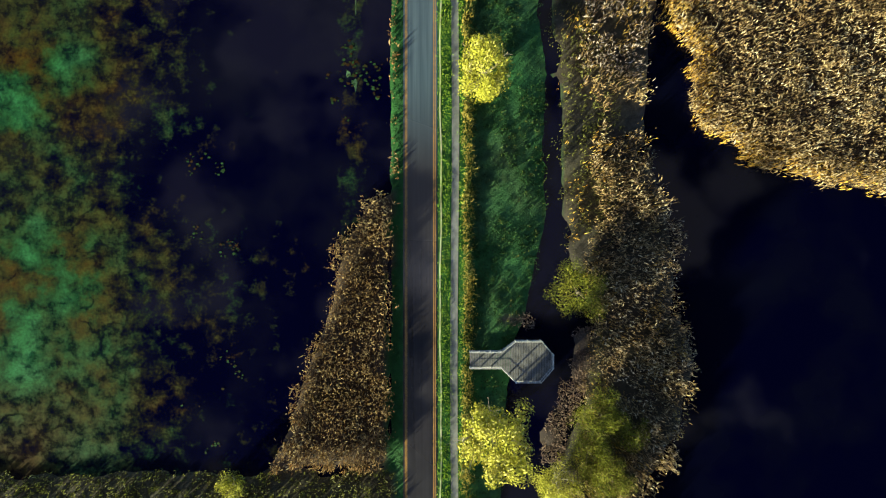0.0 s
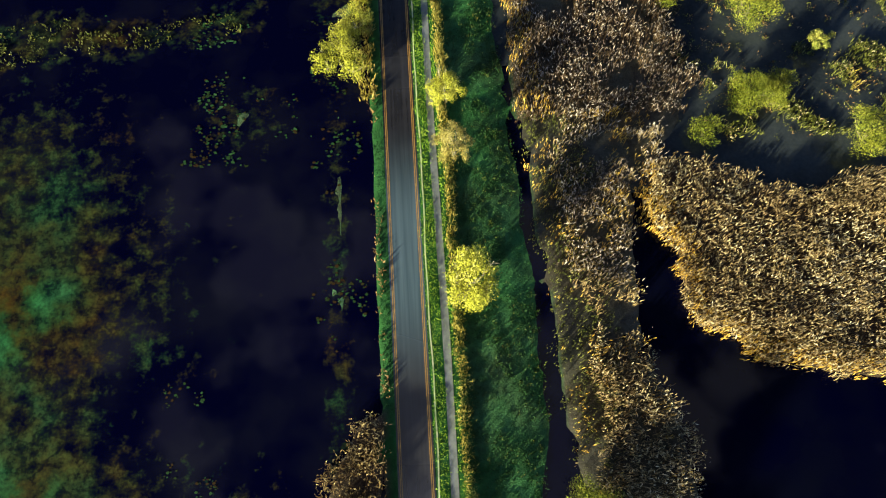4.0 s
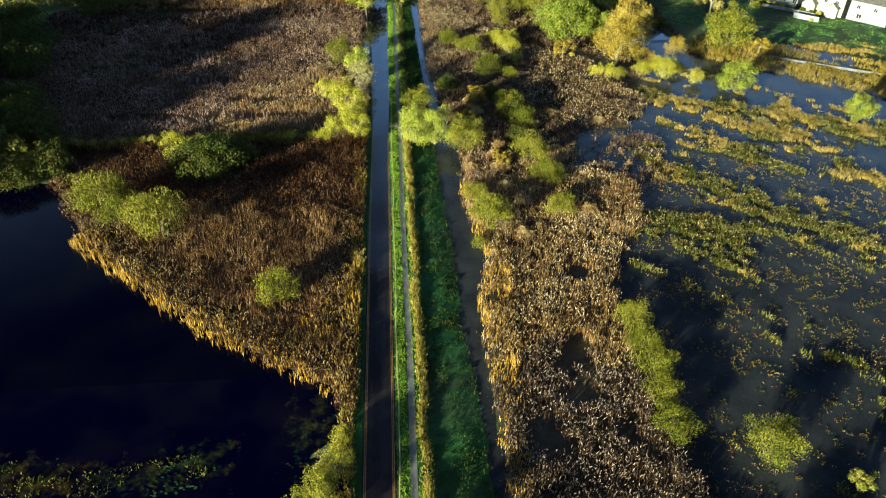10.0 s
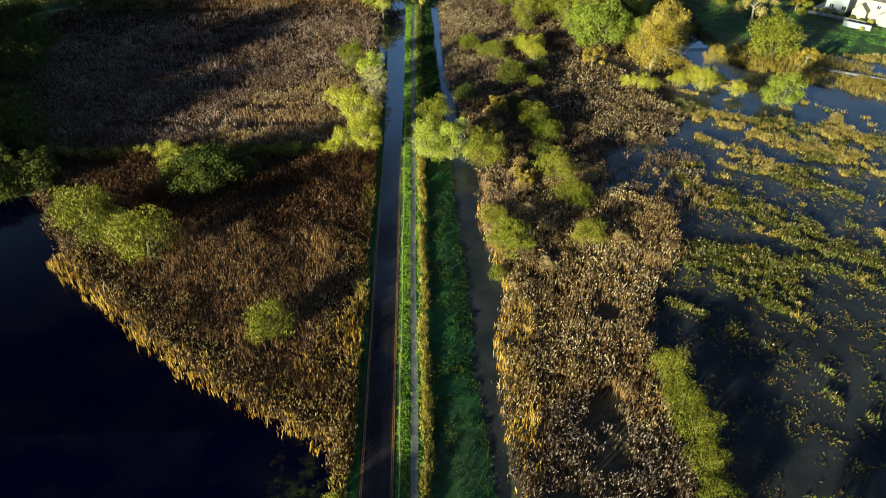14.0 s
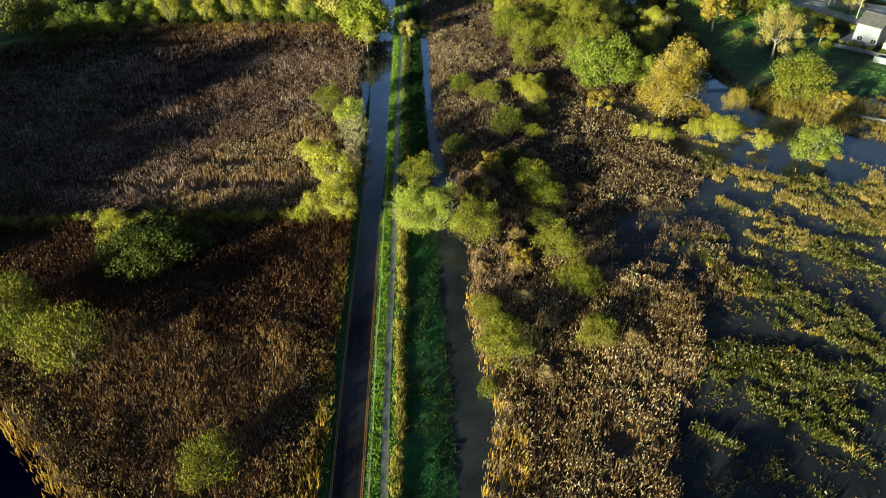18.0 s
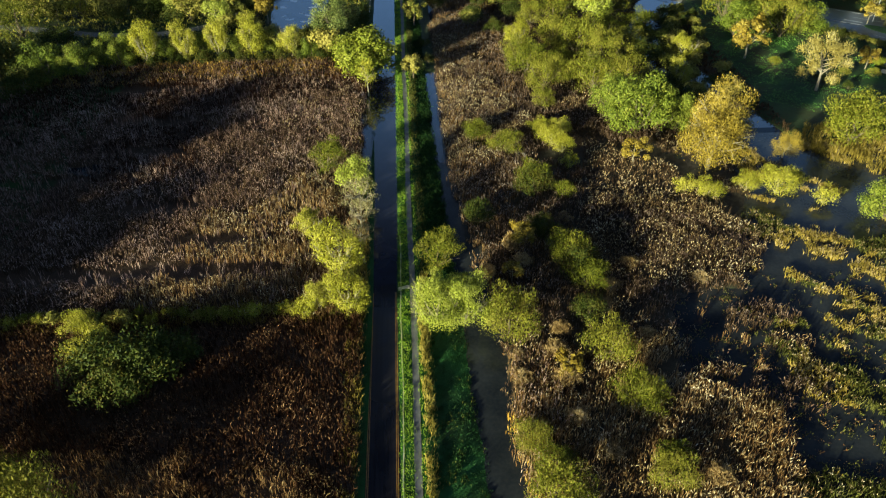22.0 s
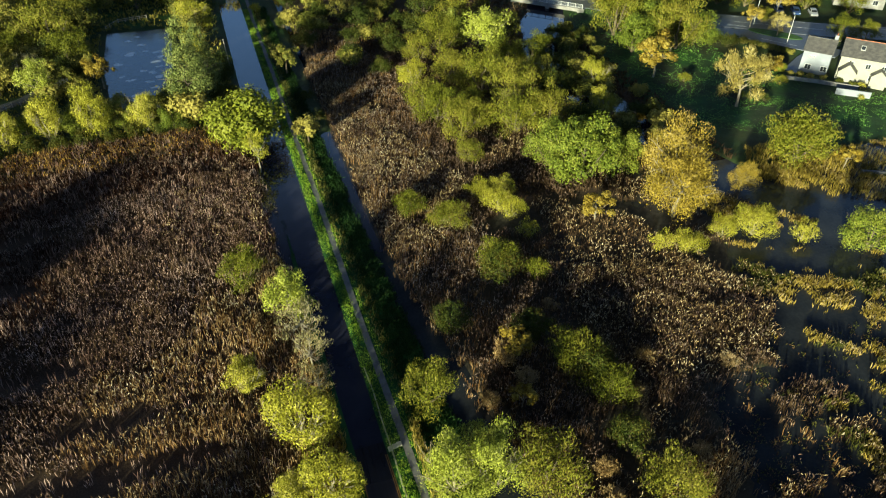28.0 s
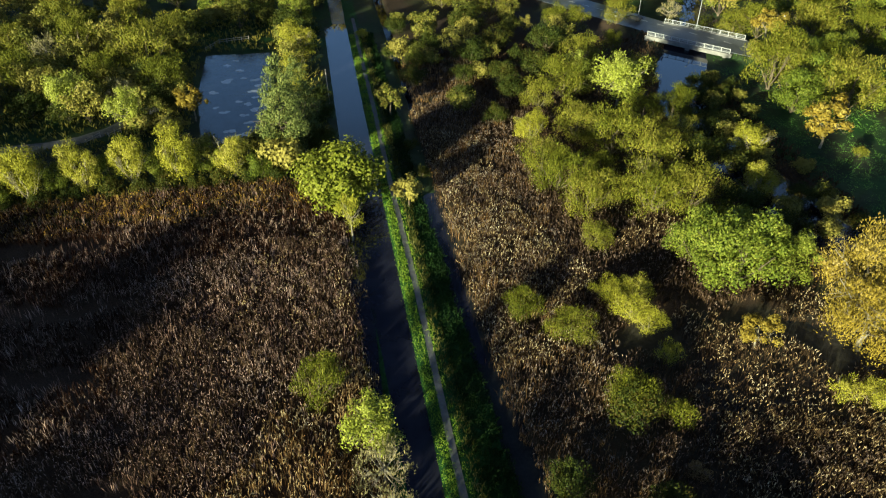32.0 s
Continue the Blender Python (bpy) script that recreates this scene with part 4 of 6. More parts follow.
# Gold tint paints the bright sunlit band along the shore.
reed_bed([(-5.4, 64), (-5.4, 92), (-13, 78), (-20, 75), (-34, 86), (-50, 102), (-52, 100), (-34, 83), (-20, 72.5), (-13.6, 69)], 3.5, REED_GOLD, "golden reeds along the lake edge of the bed", seed=64)
reed_bed(FIELD_N, 1.0, REED_LILAC, "pale seed heads on a field of reeds", seed=75, gaps=0.5, gap_size=26, height=1.6)
reed_bed(ISLAND, 14, REED_STRAW, "tall golden brown reeds on a marsh island", seed=80, heads=REED_TAN, head=(0.44, 0.12), gaps=1.3)
# West and south edges, where low sun strikes, get that light as gold colour.
reed_bed([(24.5, 34), (24.8, 28), (28, 22), (28.6, 15), (33, 12.4), (36, 9.4), (50, 6), (50, 8.5), (37, 12.5), (31, 16), (30.5, 23), (28, 29), (28, 34)], 10, REED_GOLD, "golden reeds along the island's edge", seed=83)
S_STRIP = [(12, -34), (16.6, -17), (17.4, -8), (14.2, 0), (14, 16), (12.7, 26), (11.8, 41), (28, 41), (27.6, 34), (24.3, 31), (23.4, 20), (23.1, 10), (25.6, 6), (26.6, -4), (28.6, -13), (27, -21), (22, -34)]
reed_bed(S_STRIP, 13, REED_STRAW, "strip of pale brown reeds between ditch and pond", seed=90, gaps=0.5, gap_size=5, per=5, spread=0.24, heads=REED_TAN, head=(0.44, 0.12), patch=lambda x, y: ((x > 17 + fbm(x, y, 5, 96)) | (y < 2)) & (y < 17 + 5 * fbm(x, y, 6, 95)))
reed_bed(S_STRIP, 12, REED_STRAW, "strip of grey-lilac reeds between ditch and pond", seed=90, gaps=0.5, gap_size=5, per=5, spread=0.24, heads=REED_MAUVE, head=(0.44, 0.12), patch=lambda x, y: (x > 16 + fbm(x, y, 5, 96)) & (y > 17 + 5 * fbm(x, y, 6, 95)))
reed_bed(S_STRIP, 7, SEDGE_DARK, "olive sedge among pale reeds by the ditch", seed=97, gaps=0.45, gap_size=3, height=0.8, patch=lambda x, y: (x < 19 + 2 * fbm(x, y, 5, 96)))
reed_bed(S_STRIP, 2.5, REED_GOLD, "golden tufts among olive sedge by the ditch", seed=98, gaps=0.0, gap_size=3, height=1.1)
M_STRIP = [(11.5, 40), (11.9, 58), (11.7, 70), (13, 78), (14.1, 92), (12.8, 108), (16, 118), (44, 128), (41, 99), (33.5, 89), (31, 78), (31.6, 66), (31.6, 55), (33.5, 46), (32, 40)]
reed_bed(M_STRIP, 12, REED, "pale seeding reeds over brown mud", seed=100, gaps=0.5, gap_size=4.5, per=5, spread=0.26, heads=REED_PALE, many=0.8, patch=lambda x, y: y > 66 + 9 * fbm(x, y, 12, 101))
reed_bed(M_STRIP, 12, REED_UMBER, "purple-brown reeds over wet mud", seed=100, gaps=0.5, gap_size=4.5, per=5, spread=0.26, heads=REED_MAUVE, many=0.9, patch=lambda x, y: y <= 66 + 9 * fbm(x, y, 12, 101))
reed_bed([(11.5, 41), (14.5, 41), (14.5, 70), (17, 92), (15, 112), (12.2, 112), (14, 92), (11.5, 70)], 5, REED_GOLD, "golden reed fringe along the ditch", seed=104, gaps=0.6, gap_size=4)
reed_bed([(12.6, 94), (12.3, 112), (12.6, 132), (17, 134), (18.5, 112), (18, 94)], 7, REED, "pinkish brown reeds on the muddy bank of the ditch", seed=106, gaps=0.6, gap_size=4, per=5, heads=REED_LILAC, many=0.8)
NE_BED = [(13, 110), (12.8, 128), (10.8, 147), (8.8, 165), (8, 200), (8, 240), (32, 240), (46, 190), (60, 160), (46, 126), (28, 120)]
reed_bed(NE_BED, 8, REED_UMBER, "brown dead reeds among willow scrub", seed=110, gaps=0.5, heads=REED_PINK, many=0.7, gap_size=9, height=1.3, patch=lambda x, y: fbm(x, y, 20, 113) + 0.4 * fbm(x, y, 5, 114) < 0.15)
reed_bed(NE_BED, 8, REED_UMBER, "tan and brown dead reeds among willow scrub", seed=116, gaps=0.5, heads=REED_TAN, many=0.6, gap_size=9, height=1.2, patch=lambda x, y: fbm(x, y, 20, 113) + 0.4 * fbm(x, y, 5, 114) >= 0.15)
reed_bed([(12.6, 128), (10.5, 150), (9.2, 168), (8.6, 232), (10.4, 264), (24, 262), (24, 226), (25, 190), (24, 160), (21, 130)], 6, REED, "pinkish brown dead reeds along the drowned ditch", seed=112, gaps=0.6, gap_size=5, per=5, heads=REED_MAUVE, many=0.9)
# Paler heads here put the sunlight on this stretch into colour.
reed_bed([(9, 168), (8.5, 230), (17, 226), (22, 195), (27, 180), (18, 168)], 9, REED_UMBER, "pale lit seeding reeds on the marsh", seed=115, gaps=0.6, gap_size=5, per=5, spread=0.24, heads=REED_PALE)
reed_bed([(28, 134), (29, 154), (36, 157), (50, 152), (55, 143), (47, 132)], 9, REED_UMBER, "pale reeds beside the eastern marsh", seed=118, gaps=0.6, per=5, spread=0.24, heads=REED_PALE, many=0.8)
reed_bed([(74, 168), (77, 178), (100, 170), (128, 150), (110, 140), (92, 154)], 6, SEDGE, "yellow sedge along the river bank", seed=119, gaps=0.5, height=1.2)


def tussocks():
    ring = [(29, 36), (29, 172), (78, 162), (140, 128), (140, 36)]
    x, y, s = scatter(ring, 10)
    u, v = (x * 0.78 - y * 0.62), (x * 0.62 + y * 0.78)
    v = v + 2.2 * fbm(u, v, 16, 139)
    long = fbm(u * 0.20, v, 4.2, 140, 2) + 0.35 * fbm(u * 0.35, v, 1.8, 146, 2)
    clump = fbm(x, y, 1.5, 142, 2)
    here = (-0.55 + 0.10 * (y > 95) + 0.42 * np.exp(-(((x - 58) / 17) ** 2 + ((y - 100) / 11) ** 2)) + 0.30 * np.exp(-(((x - 66) / 22) ** 2 + ((y - 128) / 14) ** 2))
            + 0.45 * np.exp(-(((x - 92) / 14) ** 2 + ((y - 136) / 9) ** 2)) - 0.35 * np.clip((90 - y) / 14, 0, 1) + 0.15 * np.clip((70 - y) / 25, 0, 1) * (x > 46))
    k = (long + 0.55 * clump + here > 0.0) & (inside(x, y, STRIP) < 0.5) & (along(x, y, RIVER) > 4.5)
    x, y = x[k], y[k]
    z = np.full(x.shape, -0.08)
    tall = 0.75 + 0.25 * fbm(x, y, 1.2, 149)
    k = fbm(x, y, 5, 143) + 0.5 * fbm(x, y, 1.2, 144) - 0.5 * np.exp(-(((x - 58) / 15) ** 2 + ((y - 98) / 9) ** 2)) + 0.012 * (y - 112) > 0.05
    blades("sedge_tussocks", x[k], y[k], z[k], tall[k], 0.11, SEDGE, "yellow-green sedge tussocks standing in shallow flood water", "sedge", per=4, spread=0.22, lean=0.5)
    blades("sedge_tussocks", x[~k], y[~k], z[~k], tall[~k], 0.11, SEDGE_DARK, "dark olive sedge tussocks standing in shallow flood water", "sedge", per=4, spread=0.22, lean=0.5)
    q = rng.uniform(0, 1, len(x)) < 0.16
    blades("sedge_tips", x[q], y[q], z[q] + tall[q] * 0.85, 0.22, 0.10, REED_PALE, "pale dry tips of sedge tussocks", "sedge", per=3, spread=0.15, lean=0.8)


tussocks()


def scraps():
    """Small drowned tufts and floating litter between the tussocks."""
    x, y, s = scatter([(31, 36), (31, 120), (60, 135), (90, 110), (90, 36)], 5)
    k = (fbm(x, y, 1.0, 191, 2) + 0.5 * fbm(x, y, 7, 192) > 0.30) & ((inside(x, y, STRIP) < 0) | (inside(x, y, MUD) > 0))
    x, y = x[k], y[k]
    k = rng.uniform(0, 1, len(x)) < 0.6
    blades("sedge_scraps", x[k], y[k], -0.05, 0.28, 0.10, SEDGE_DARK, "drowned olive scraps of sedge in silty water", "sedge", per=3, spread=0.16, lean=0.9)
    blades("reed_litter", x[~k], y[~k], -0.04, 0.22, 0.10, REED, "brown reed litter floating on silty water", "reeds", per=3, spread=0.18, lean=1.2)


scraps()


def turf(x0, x1, y0, y1, per_m2, height, mat, label, name="grass", width=0.07, wavy=0.0, ring=None, lean=0.5, per=3, gaps=2.0, low=-0.03):
    n = int((x1 - x0) * (y1 - y0) * per_m2)
    x, y = rng.uniform(x0, x1, n), rng.uniform(y0, y1, n)
    x = x + wavy * fbm(x * 0, y, 5, 150)
    if ring:
        k = inside(x, y, ring) > -0.2
        x, y = x[k], y[k]
    k = (fbm(x, y, 2.5, 155) < gaps) & (inside(x, y, LOT) < -1.0) & (along(x, y, [q[:2] for q in TRACK]) > 1.9)
    x, y = x[k], y[k]
    h = terrain(x, y)[0]
    k = h > low
    x, y, h = x[k], y[k], np.maximum(h[k], -0.1)
    return blades(name, x, y, h - 0.03, height * (0.8 + 0.4 * fbm(x, y, 1.5, 157)), width, mat, label, "grass", lean=lean, per=per, ob_name=name)


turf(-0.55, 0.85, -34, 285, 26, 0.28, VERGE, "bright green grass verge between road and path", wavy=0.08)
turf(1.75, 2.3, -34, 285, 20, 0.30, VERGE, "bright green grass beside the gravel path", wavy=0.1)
turf(2.25, 3.25, -34, 138, 34, 0.95, HEDGE_GOLD, "golden uncut grass hedge along the path", "long_grass", 0.065, 0.25, gaps=0.75, lean=0.3)
turf(2.25, 3.6, -34, 285, 10, 0.75, SEDGE_DARK, "olive uncut grass along the path", "long_grass", 0.09, 0.25)
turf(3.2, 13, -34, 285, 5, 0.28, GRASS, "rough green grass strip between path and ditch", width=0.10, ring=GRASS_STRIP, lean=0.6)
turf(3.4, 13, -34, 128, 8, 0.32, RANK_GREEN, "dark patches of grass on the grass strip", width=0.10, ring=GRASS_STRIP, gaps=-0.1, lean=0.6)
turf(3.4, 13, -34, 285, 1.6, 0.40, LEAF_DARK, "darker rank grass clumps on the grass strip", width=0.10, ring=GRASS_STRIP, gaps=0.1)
# Unlit look of the strip here is painted by this darker growth.
turf(3.4, 11, 128, 285, 15, 0.55, RANK_GREEN, "rank green growth on the northern grass strip, darkened for shade", width=0.13, ring=GRASS_STRIP, lean=0.7, name="rank_growth")
turf(-5.9, -4.65, -25, 205, 20, 0.15, GRASS, "green grass verge at the lake side of the road", wavy=0.15)
turf(-6.6, -5.5, 8, 66, 9, 0.7, REED, "brown sedge clumps at the lake edge of the road", "long_grass", 0.12, 0.3, gaps=0.1)
turf(-7.4, -5.6, 44, 67, 14, 1.0, SEDGE, "yellow-green tall growth at the road's lake edge", "long_grass", 0.12, 0.3, gaps=0.6, low=-2)
turf(-7.2, -5.2, 66, 205, 9, 1.1, SEDGE, "yellow-green tall growth beside the road", "long_grass", 0.12, 0.3, gaps=0.3)
turf(-66, -5.5, 129.5, 133.5, 7, 1.1, SEDGE, "yellow-green rough hedge growth across the reed field", "long_grass", 0.14, 0.6, gaps=0.4)
reed_bed([(-86, 207), (-60, 219), (-12, 218), (-9, 208), (-40, 209), (-62, 208)], 5, REED, "golden brown reeds at the edge of the wood", seed=76, gaps=0.9, heads=REED_GOLD, many=0.5)
turf(-60, -5.5, -34, -25.4, 6, 0.7, SEDGE_DARK, "olive bank of grass at the lake's south end", width=0.14)

turf(70, 150, 160, 255, 8.0, 0.12, LAWN_GRASS, "mown green lawn beside the river", width=0.10, gaps=0.1, ring=LAWN, lean=0.6, per=2)


for mud_ring in ([(15.2, -8.5), (17.2, -8.8), (17.4, -12), (16.6, -17), (15.2, -20), (13.6, -24.5), (11.2, -24), (11.4, -20), (13.2, -18), (14.0, -14), (15.0, -12)], [(5.5, -9.2), (6.0, -7.2), (8.5, -7.2), (11.5, -8.6), (11.4, -9.8), (8.4, -9.4)]):
    x, y, s = scatter(mud_ring, 26)
    k = s > 0.2 + 0.7 * fbm(x, y, 1.6, 158)
    blades("dead_litter", x[k], y[k], 0.0, 0.20, 0.11, REED_PINK, "grey-pink mat of dead litter at the water's edge", "litter", per=3, spread=0.12, lean=1.2)


def weed_mats(ring, per_m2, label, seed, cut=0.0, size=0.55):
    """Ragged flat leaves and mats of weed at the water's surface."""
    x, y, s = scatter(ring, per_m2)
    d = fbm(x, y, 6.5, seed) * 0.7 + fbm(x, y, 1.8, seed + 3) * 0.55 + np.clip(s * 0.05, -0.5, 0.35)
    k = (d > cut) & (s > -1.5)
    x, y, d = x[k], y[k], d[k]
    n = len(x)
    a = rng.uniform(0, 2 * np.pi, (n, 1)) + np.arange(5) * np.pi / 2.5
    r = size * rng.uniform(0.35, 1.1, (n, 1)) * rng.uniform(0.45, 1.2, (n, 5))
    tilt = rng.normal(0, 0.05, (n, 2))
    vx, vy = np.cos(a) * r, np.sin(a) * r * 0.8
    vz = 0.015 + rng.uniform(0, 0.05, (n, 1)) + np.abs(vx * tilt[:, :1] + vy * tilt[:, 1:])
    v = np.stack([x[:, None] + vx, y[:, None] + vy, vz], -1).reshape(-1, 3)
    tagged(new("water_weed", flat_mesh("water_weed", v, np.arange(5 * n).reshape(n, 5), WEED)), label, "water weed", kind="stuff")


turf(-58, -22, 51, 58.5, 3, 0.5, SEDGE_DARK, "olive sedge along a drowned bank in the lake", "sedge_bank", 0.12, 0.4, ring=BANK_W, gaps=0.1, low=-2)
weed_mats(BANK_W, 5, "green weed along a low bank in the lake", 167, 0.5, 0.25)
weed_mats([(-30, 36), (-16, 36), (-15, 50), (-28, 50)], 4, "scraps of brown weed on the lake", 169, 0.35, 0.28)
weed_mats([(-13.5, 10), (-8.5, 10), (-7, 62), (-13, 62)], 4, "scraps of olive weed near the road", 171, 0.3, 0.28)
weed_mats([(-30, -24), (-24, -24), (-22, 2), (-25, 14), (-30, 14)], 5, "scraps of olive weed on the lake", 173, 0.5, 0.22)
turf(-112, -8, 213, 300, 1.1, 1.0, LEAF_SCRUB, "dark olive undergrowth of the wood", "undergrowth", 0.3, 0.0, per=2, lean=0.8)
turf(14, 75, 175, 270, 2.2, 0.9, REED_UMBER, "brown undergrowth between the willows", "undergrowth", 0.25, 0.0, per=2, lean=0.8)


# ---- trees ----
def crown_points(kind, r, seed, n):
    """Places and outward ways of leaves for a crown of radius r about its centre, in uneven lobes."""
    g = np.random.default_rng(seed)
    lobes = {"bush": 36, "round": 30, "dense": 70, "willow": 30, "thin": 24, "conifer": 60}[kind]
    # lobe centres on a dome or ball
    d = g.normal(0, 1, (lobes, 3))
    d /= np.linalg.norm(d, axis=1)[:, None]
    low = {"bush": -0.15, "dense": -0.55, "round": -0.75, "willow": -0.6, "thin": -0.5, "conifer": -2}[kind]
    d[:, 2] = np.where(d[:, 2] < low, -d[:, 2] * 0.6, d[:, 2])
    flat = {"bush": 0.85, "dense": 0.92, "round": 0.95, "willow": 1.05, "thin": 1.05, "conifer": 1}[kind]
    c = d * r * g.uniform(0.46, 0.88, (lobes, 1)) * np.array([1, 1, flat])
    lr = r * g.uniform(0.17, 0.34, lobes)
    if kind in ("bush", "dense"):
        lr *= 1.12
    if kind == "conifer":   # ragged boughs on a cone
        t = (np.arange(lobes) + 0.5) / lobes
        a = np.arange(lobes) * 2.4 + g.normal(0, 0.3, lobes)
        rad = r * (0.06 + 0.72 * t ** 0.8) * g.uniform(0.6, 1.1, lobes)
        c = np.stack([np.cos(a) * rad, np.sin(a) * rad, r * (1.9 - 2.9 * t) + g.normal(0, 0.1 * r, lobes)], -1)
        lr = r * (0.14 + 0.20 * t) * g.uniform(0.8, 1.25, lobes)
    w = lr ** 2 / (lr ** 2).sum()
    k = g.choice(lobes, n, p=w)
    q = g.normal(0, 1, (n, 3))
    q /= np.linalg.norm(q, axis=1)[:, None]
    q[:, 2] = np.where((q[:, 2] < -0.3) & (g.uniform(0, 1, n) < 0.7), -q[:, 2], q[:, 2])
    depth = g.uniform(0, 1, n) ** (0.30 if kind != "thin" else 0.6)
    p = c[k] + q * lr[k][:, None] * depth[:, None] * g.uniform(0.85, 1.12, (n, 1))
    if kind in ("bush", "round", "dense", "willow"):   # shaded leaves deep inside the crown
        inner = g.uniform(0, 1, n) < 0.16
        core = g.normal(0, 1, (n, 3))
        core *= (0.62 * r * g.uniform(0.3, 1, (n, 1)) ** 0.5 / np.linalg.norm(core, axis=1)[:, None])
        p = np.where(inner[:, None], core, p)
    if kind == "willow":
        p[:, 2] -= 0.10 * r * g.uniform(0, 1, n) ** 2 * 3
    out = q + 0.5 * p / r
    return p, out


def leaves(name, kind, r, seed, n, size, mat, up=0.0):
    g = np.random.default_rng(seed + 1)
    p, out = crown_points(kind, r, seed, n)
    nrm = out + g.normal(0, 0.45, (n, 3))
    nrm /= np.linalg.norm(nrm, axis=1)[:, None]
    ref = np.where(np.abs(nrm[:, 2:3]) > 0.9, [[1.0, 0, 0]], [[0, 0, 1.0]])
    a = np.cross(nrm, ref)
    a /= np.linalg.norm(a, axis=1)[:, None]
    b = np.cross(nrm, a)
    th = g.uniform(0, 2 * np.pi, (n, 1))
    a, b = a * np.cos(th) + b * np.sin(th), b * np.cos(th) - a * np.sin(th)
    if up:
        b = b * (1 - up) + up * (np.array([0, 0, 1.0]) + 0.6 * out / np.linalg.norm(out, axis=1)[:, None])
    s = size * g.uniform(0.55, 1.35, (n, 1))
    thin = 0.85 if not up else (0.55 if up < 0.4 else 0.40)
    v = np.stack([p - b * s * 0.5 + a * s * thin * 0.5, p - b * s * 0.4 - a * s * thin * 0.6, p + b * s * 0.75], 1)
    return flat_mesh(name, v.reshape(-1, 3), np.arange(3 * n).reshape(n, 3), mat)


def make_tree(name, kind, seed, leaf_mat, label, bark=BARK, n=2600, size=0.42, centre=1.1, r=4.0, limbs=6, up=0.0, category="tree", twigs=3):
    """A tree of crown radius r whose crown's centre stands centre * r above its base."""
    g = random.Random(seed)
    root = empty(name, pose(0, 0, -500), label, category)
    zc = centre * r
    bm = bmesh.new()
    bend = [Vector((0, 0, -0.3))]
    top = zc + 0.35 * r
    for k in range(1, 6):
        bend.append(Vector((g.uniform(-0.12, 0.12) * r * k / 5, g.uniform(-0.12, 0.12) * r * k / 5, top * k / 5)))
    rad = 0.045 * r
    for k in range(5):
        rod(bm, bend[k], bend[k + 1], rad * (1.25 - 0.22 * k), rad * (1.25 - 0.22 * (k + 1)), 7)
    part("trunk", bm, bark, root)
    for k in range(limbs):
        bm = bmesh.new()
        a = k * 2.4 + g.uniform(-0.4, 0.4)
        start = bend[2].lerp(bend[4], g.uniform(0, 0.9)) if centre > 0.9 else Vector((0, 0, 0.1))
        reach = r * g.uniform(0.5, 0.74)
        end = Vector((math.cos(a) * reach, math.sin(a) * reach, zc + r * g.uniform(-0.05, 0.45)))
        mid = start.lerp(end, 0.5) + Vector((0, 0, -0.08 * r))
        rod(bm, start, mid, rad * 0.5, rad * 0.33, 5)
        rod(bm, mid, end, rad * 0.33, rad * 0.10, 5)
        for j in range(twigs if n > 2000 or twigs > 3 else 1):
            tip = end.lerp(mid, 0.3) + Vector([g.uniform(-1, 1) * 0.3 * r for _ in range(3)])
            if twigs > 3:   # fine boughs that fan upwards past the leaves
                tip = end + Vector((g.uniform(-0.22, 0.22) * r, g.uniform(-0.22, 0.22) * r, g.uniform(-0.1, 0.22) * r))
            rod(bm, mid.lerp(end, 0.2 + 0.75 * j / twigs), tip, rad * 0.18, rad * 0.05, 4)
        part("limb", bm, bark, root)
    crown = new("crown", leaves("crown", kind, r, seed, n, size, leaf_mat, up))
    crown.parent = root
    crown.location = (0, 0, zc)
    return root


KINDS = {}


def kind_of(key, count, *args, **kw):
    if key in ("bush", "yellow", "dark", "bright", "orange"):
        KINDS[key + "_low"] = [make_tree(*args[:2], args[2] + 3, *args[3:], **{**kw, "n": 2000, "size": 0.42, "limbs": 3})]
    KINDS[key] = [make_tree(*args[:2], args[2] + 7 * j, *args[3:], **kw) for j in range(count)]


kind_of("bush", 3, "willow_bush", "bush", 100, LEAF_BUSH, "dense olive yellow-green willow bush standing in the marsh", n=8200, size=0.22, limbs=4, centre=0.42, up=0.5, category="bush")
kind_of("yellow", 2, "yellow_bush", "bush", 200, LEAF_YELLOW, "bright yellow autumn willow bush", n=7000, size=0.23, limbs=6, centre=0.5, up=0.4, category="bush", bark=PALE_BARK, twigs=4)
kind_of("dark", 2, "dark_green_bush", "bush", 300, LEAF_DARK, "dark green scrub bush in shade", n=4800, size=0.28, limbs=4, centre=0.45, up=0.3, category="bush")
kind_of("green", 3, "leafy_tree", "round", 400, LEAF_GREEN, "mid-green broadleaf tree with a rounded crown", n=8500, size=0.23, up=0.25, centre=0.70)
kind_of("olive", 3, "autumn_tree", "round", 500, LEAF_BUSH, "olive green tree turning yellow in autumn", n=7500, size=0.23, up=0.4, centre=0.70)
kind_of("bright", 2, "yellow_tree", "round", 600, LEAF_YELLOW, "yellow-green roadside tree with bright autumn leaves", n=8500, size=0.22, centre=0.9, up=0.3, bark=PALE_BARK, limbs=9, twigs=6)
kind_of("willow", 2, "pale_willow_tree", "willow", 700, LEAF_PALE, "pale grey-green willow tree with feathery foliage", bark=PALE_BARK, n=6500, size=0.27, centre=1.0, limbs=8, up=0.25)
kind_of("pale", 2, "pale_green_tree", "round", 750, LEAF_PALE, "pale green tree with dense light foliage", bark=PALE_BARK, n=12000, size=0.21, up=0.4, centre=0.72, limbs=10, twigs=6)
kind_of("lime", 1, "lime_green_tree", "dense", 760, LEAF_LIME, "dense lime-green tree with foliage to the ground", n=12000, size=0.24, centre=0.56)
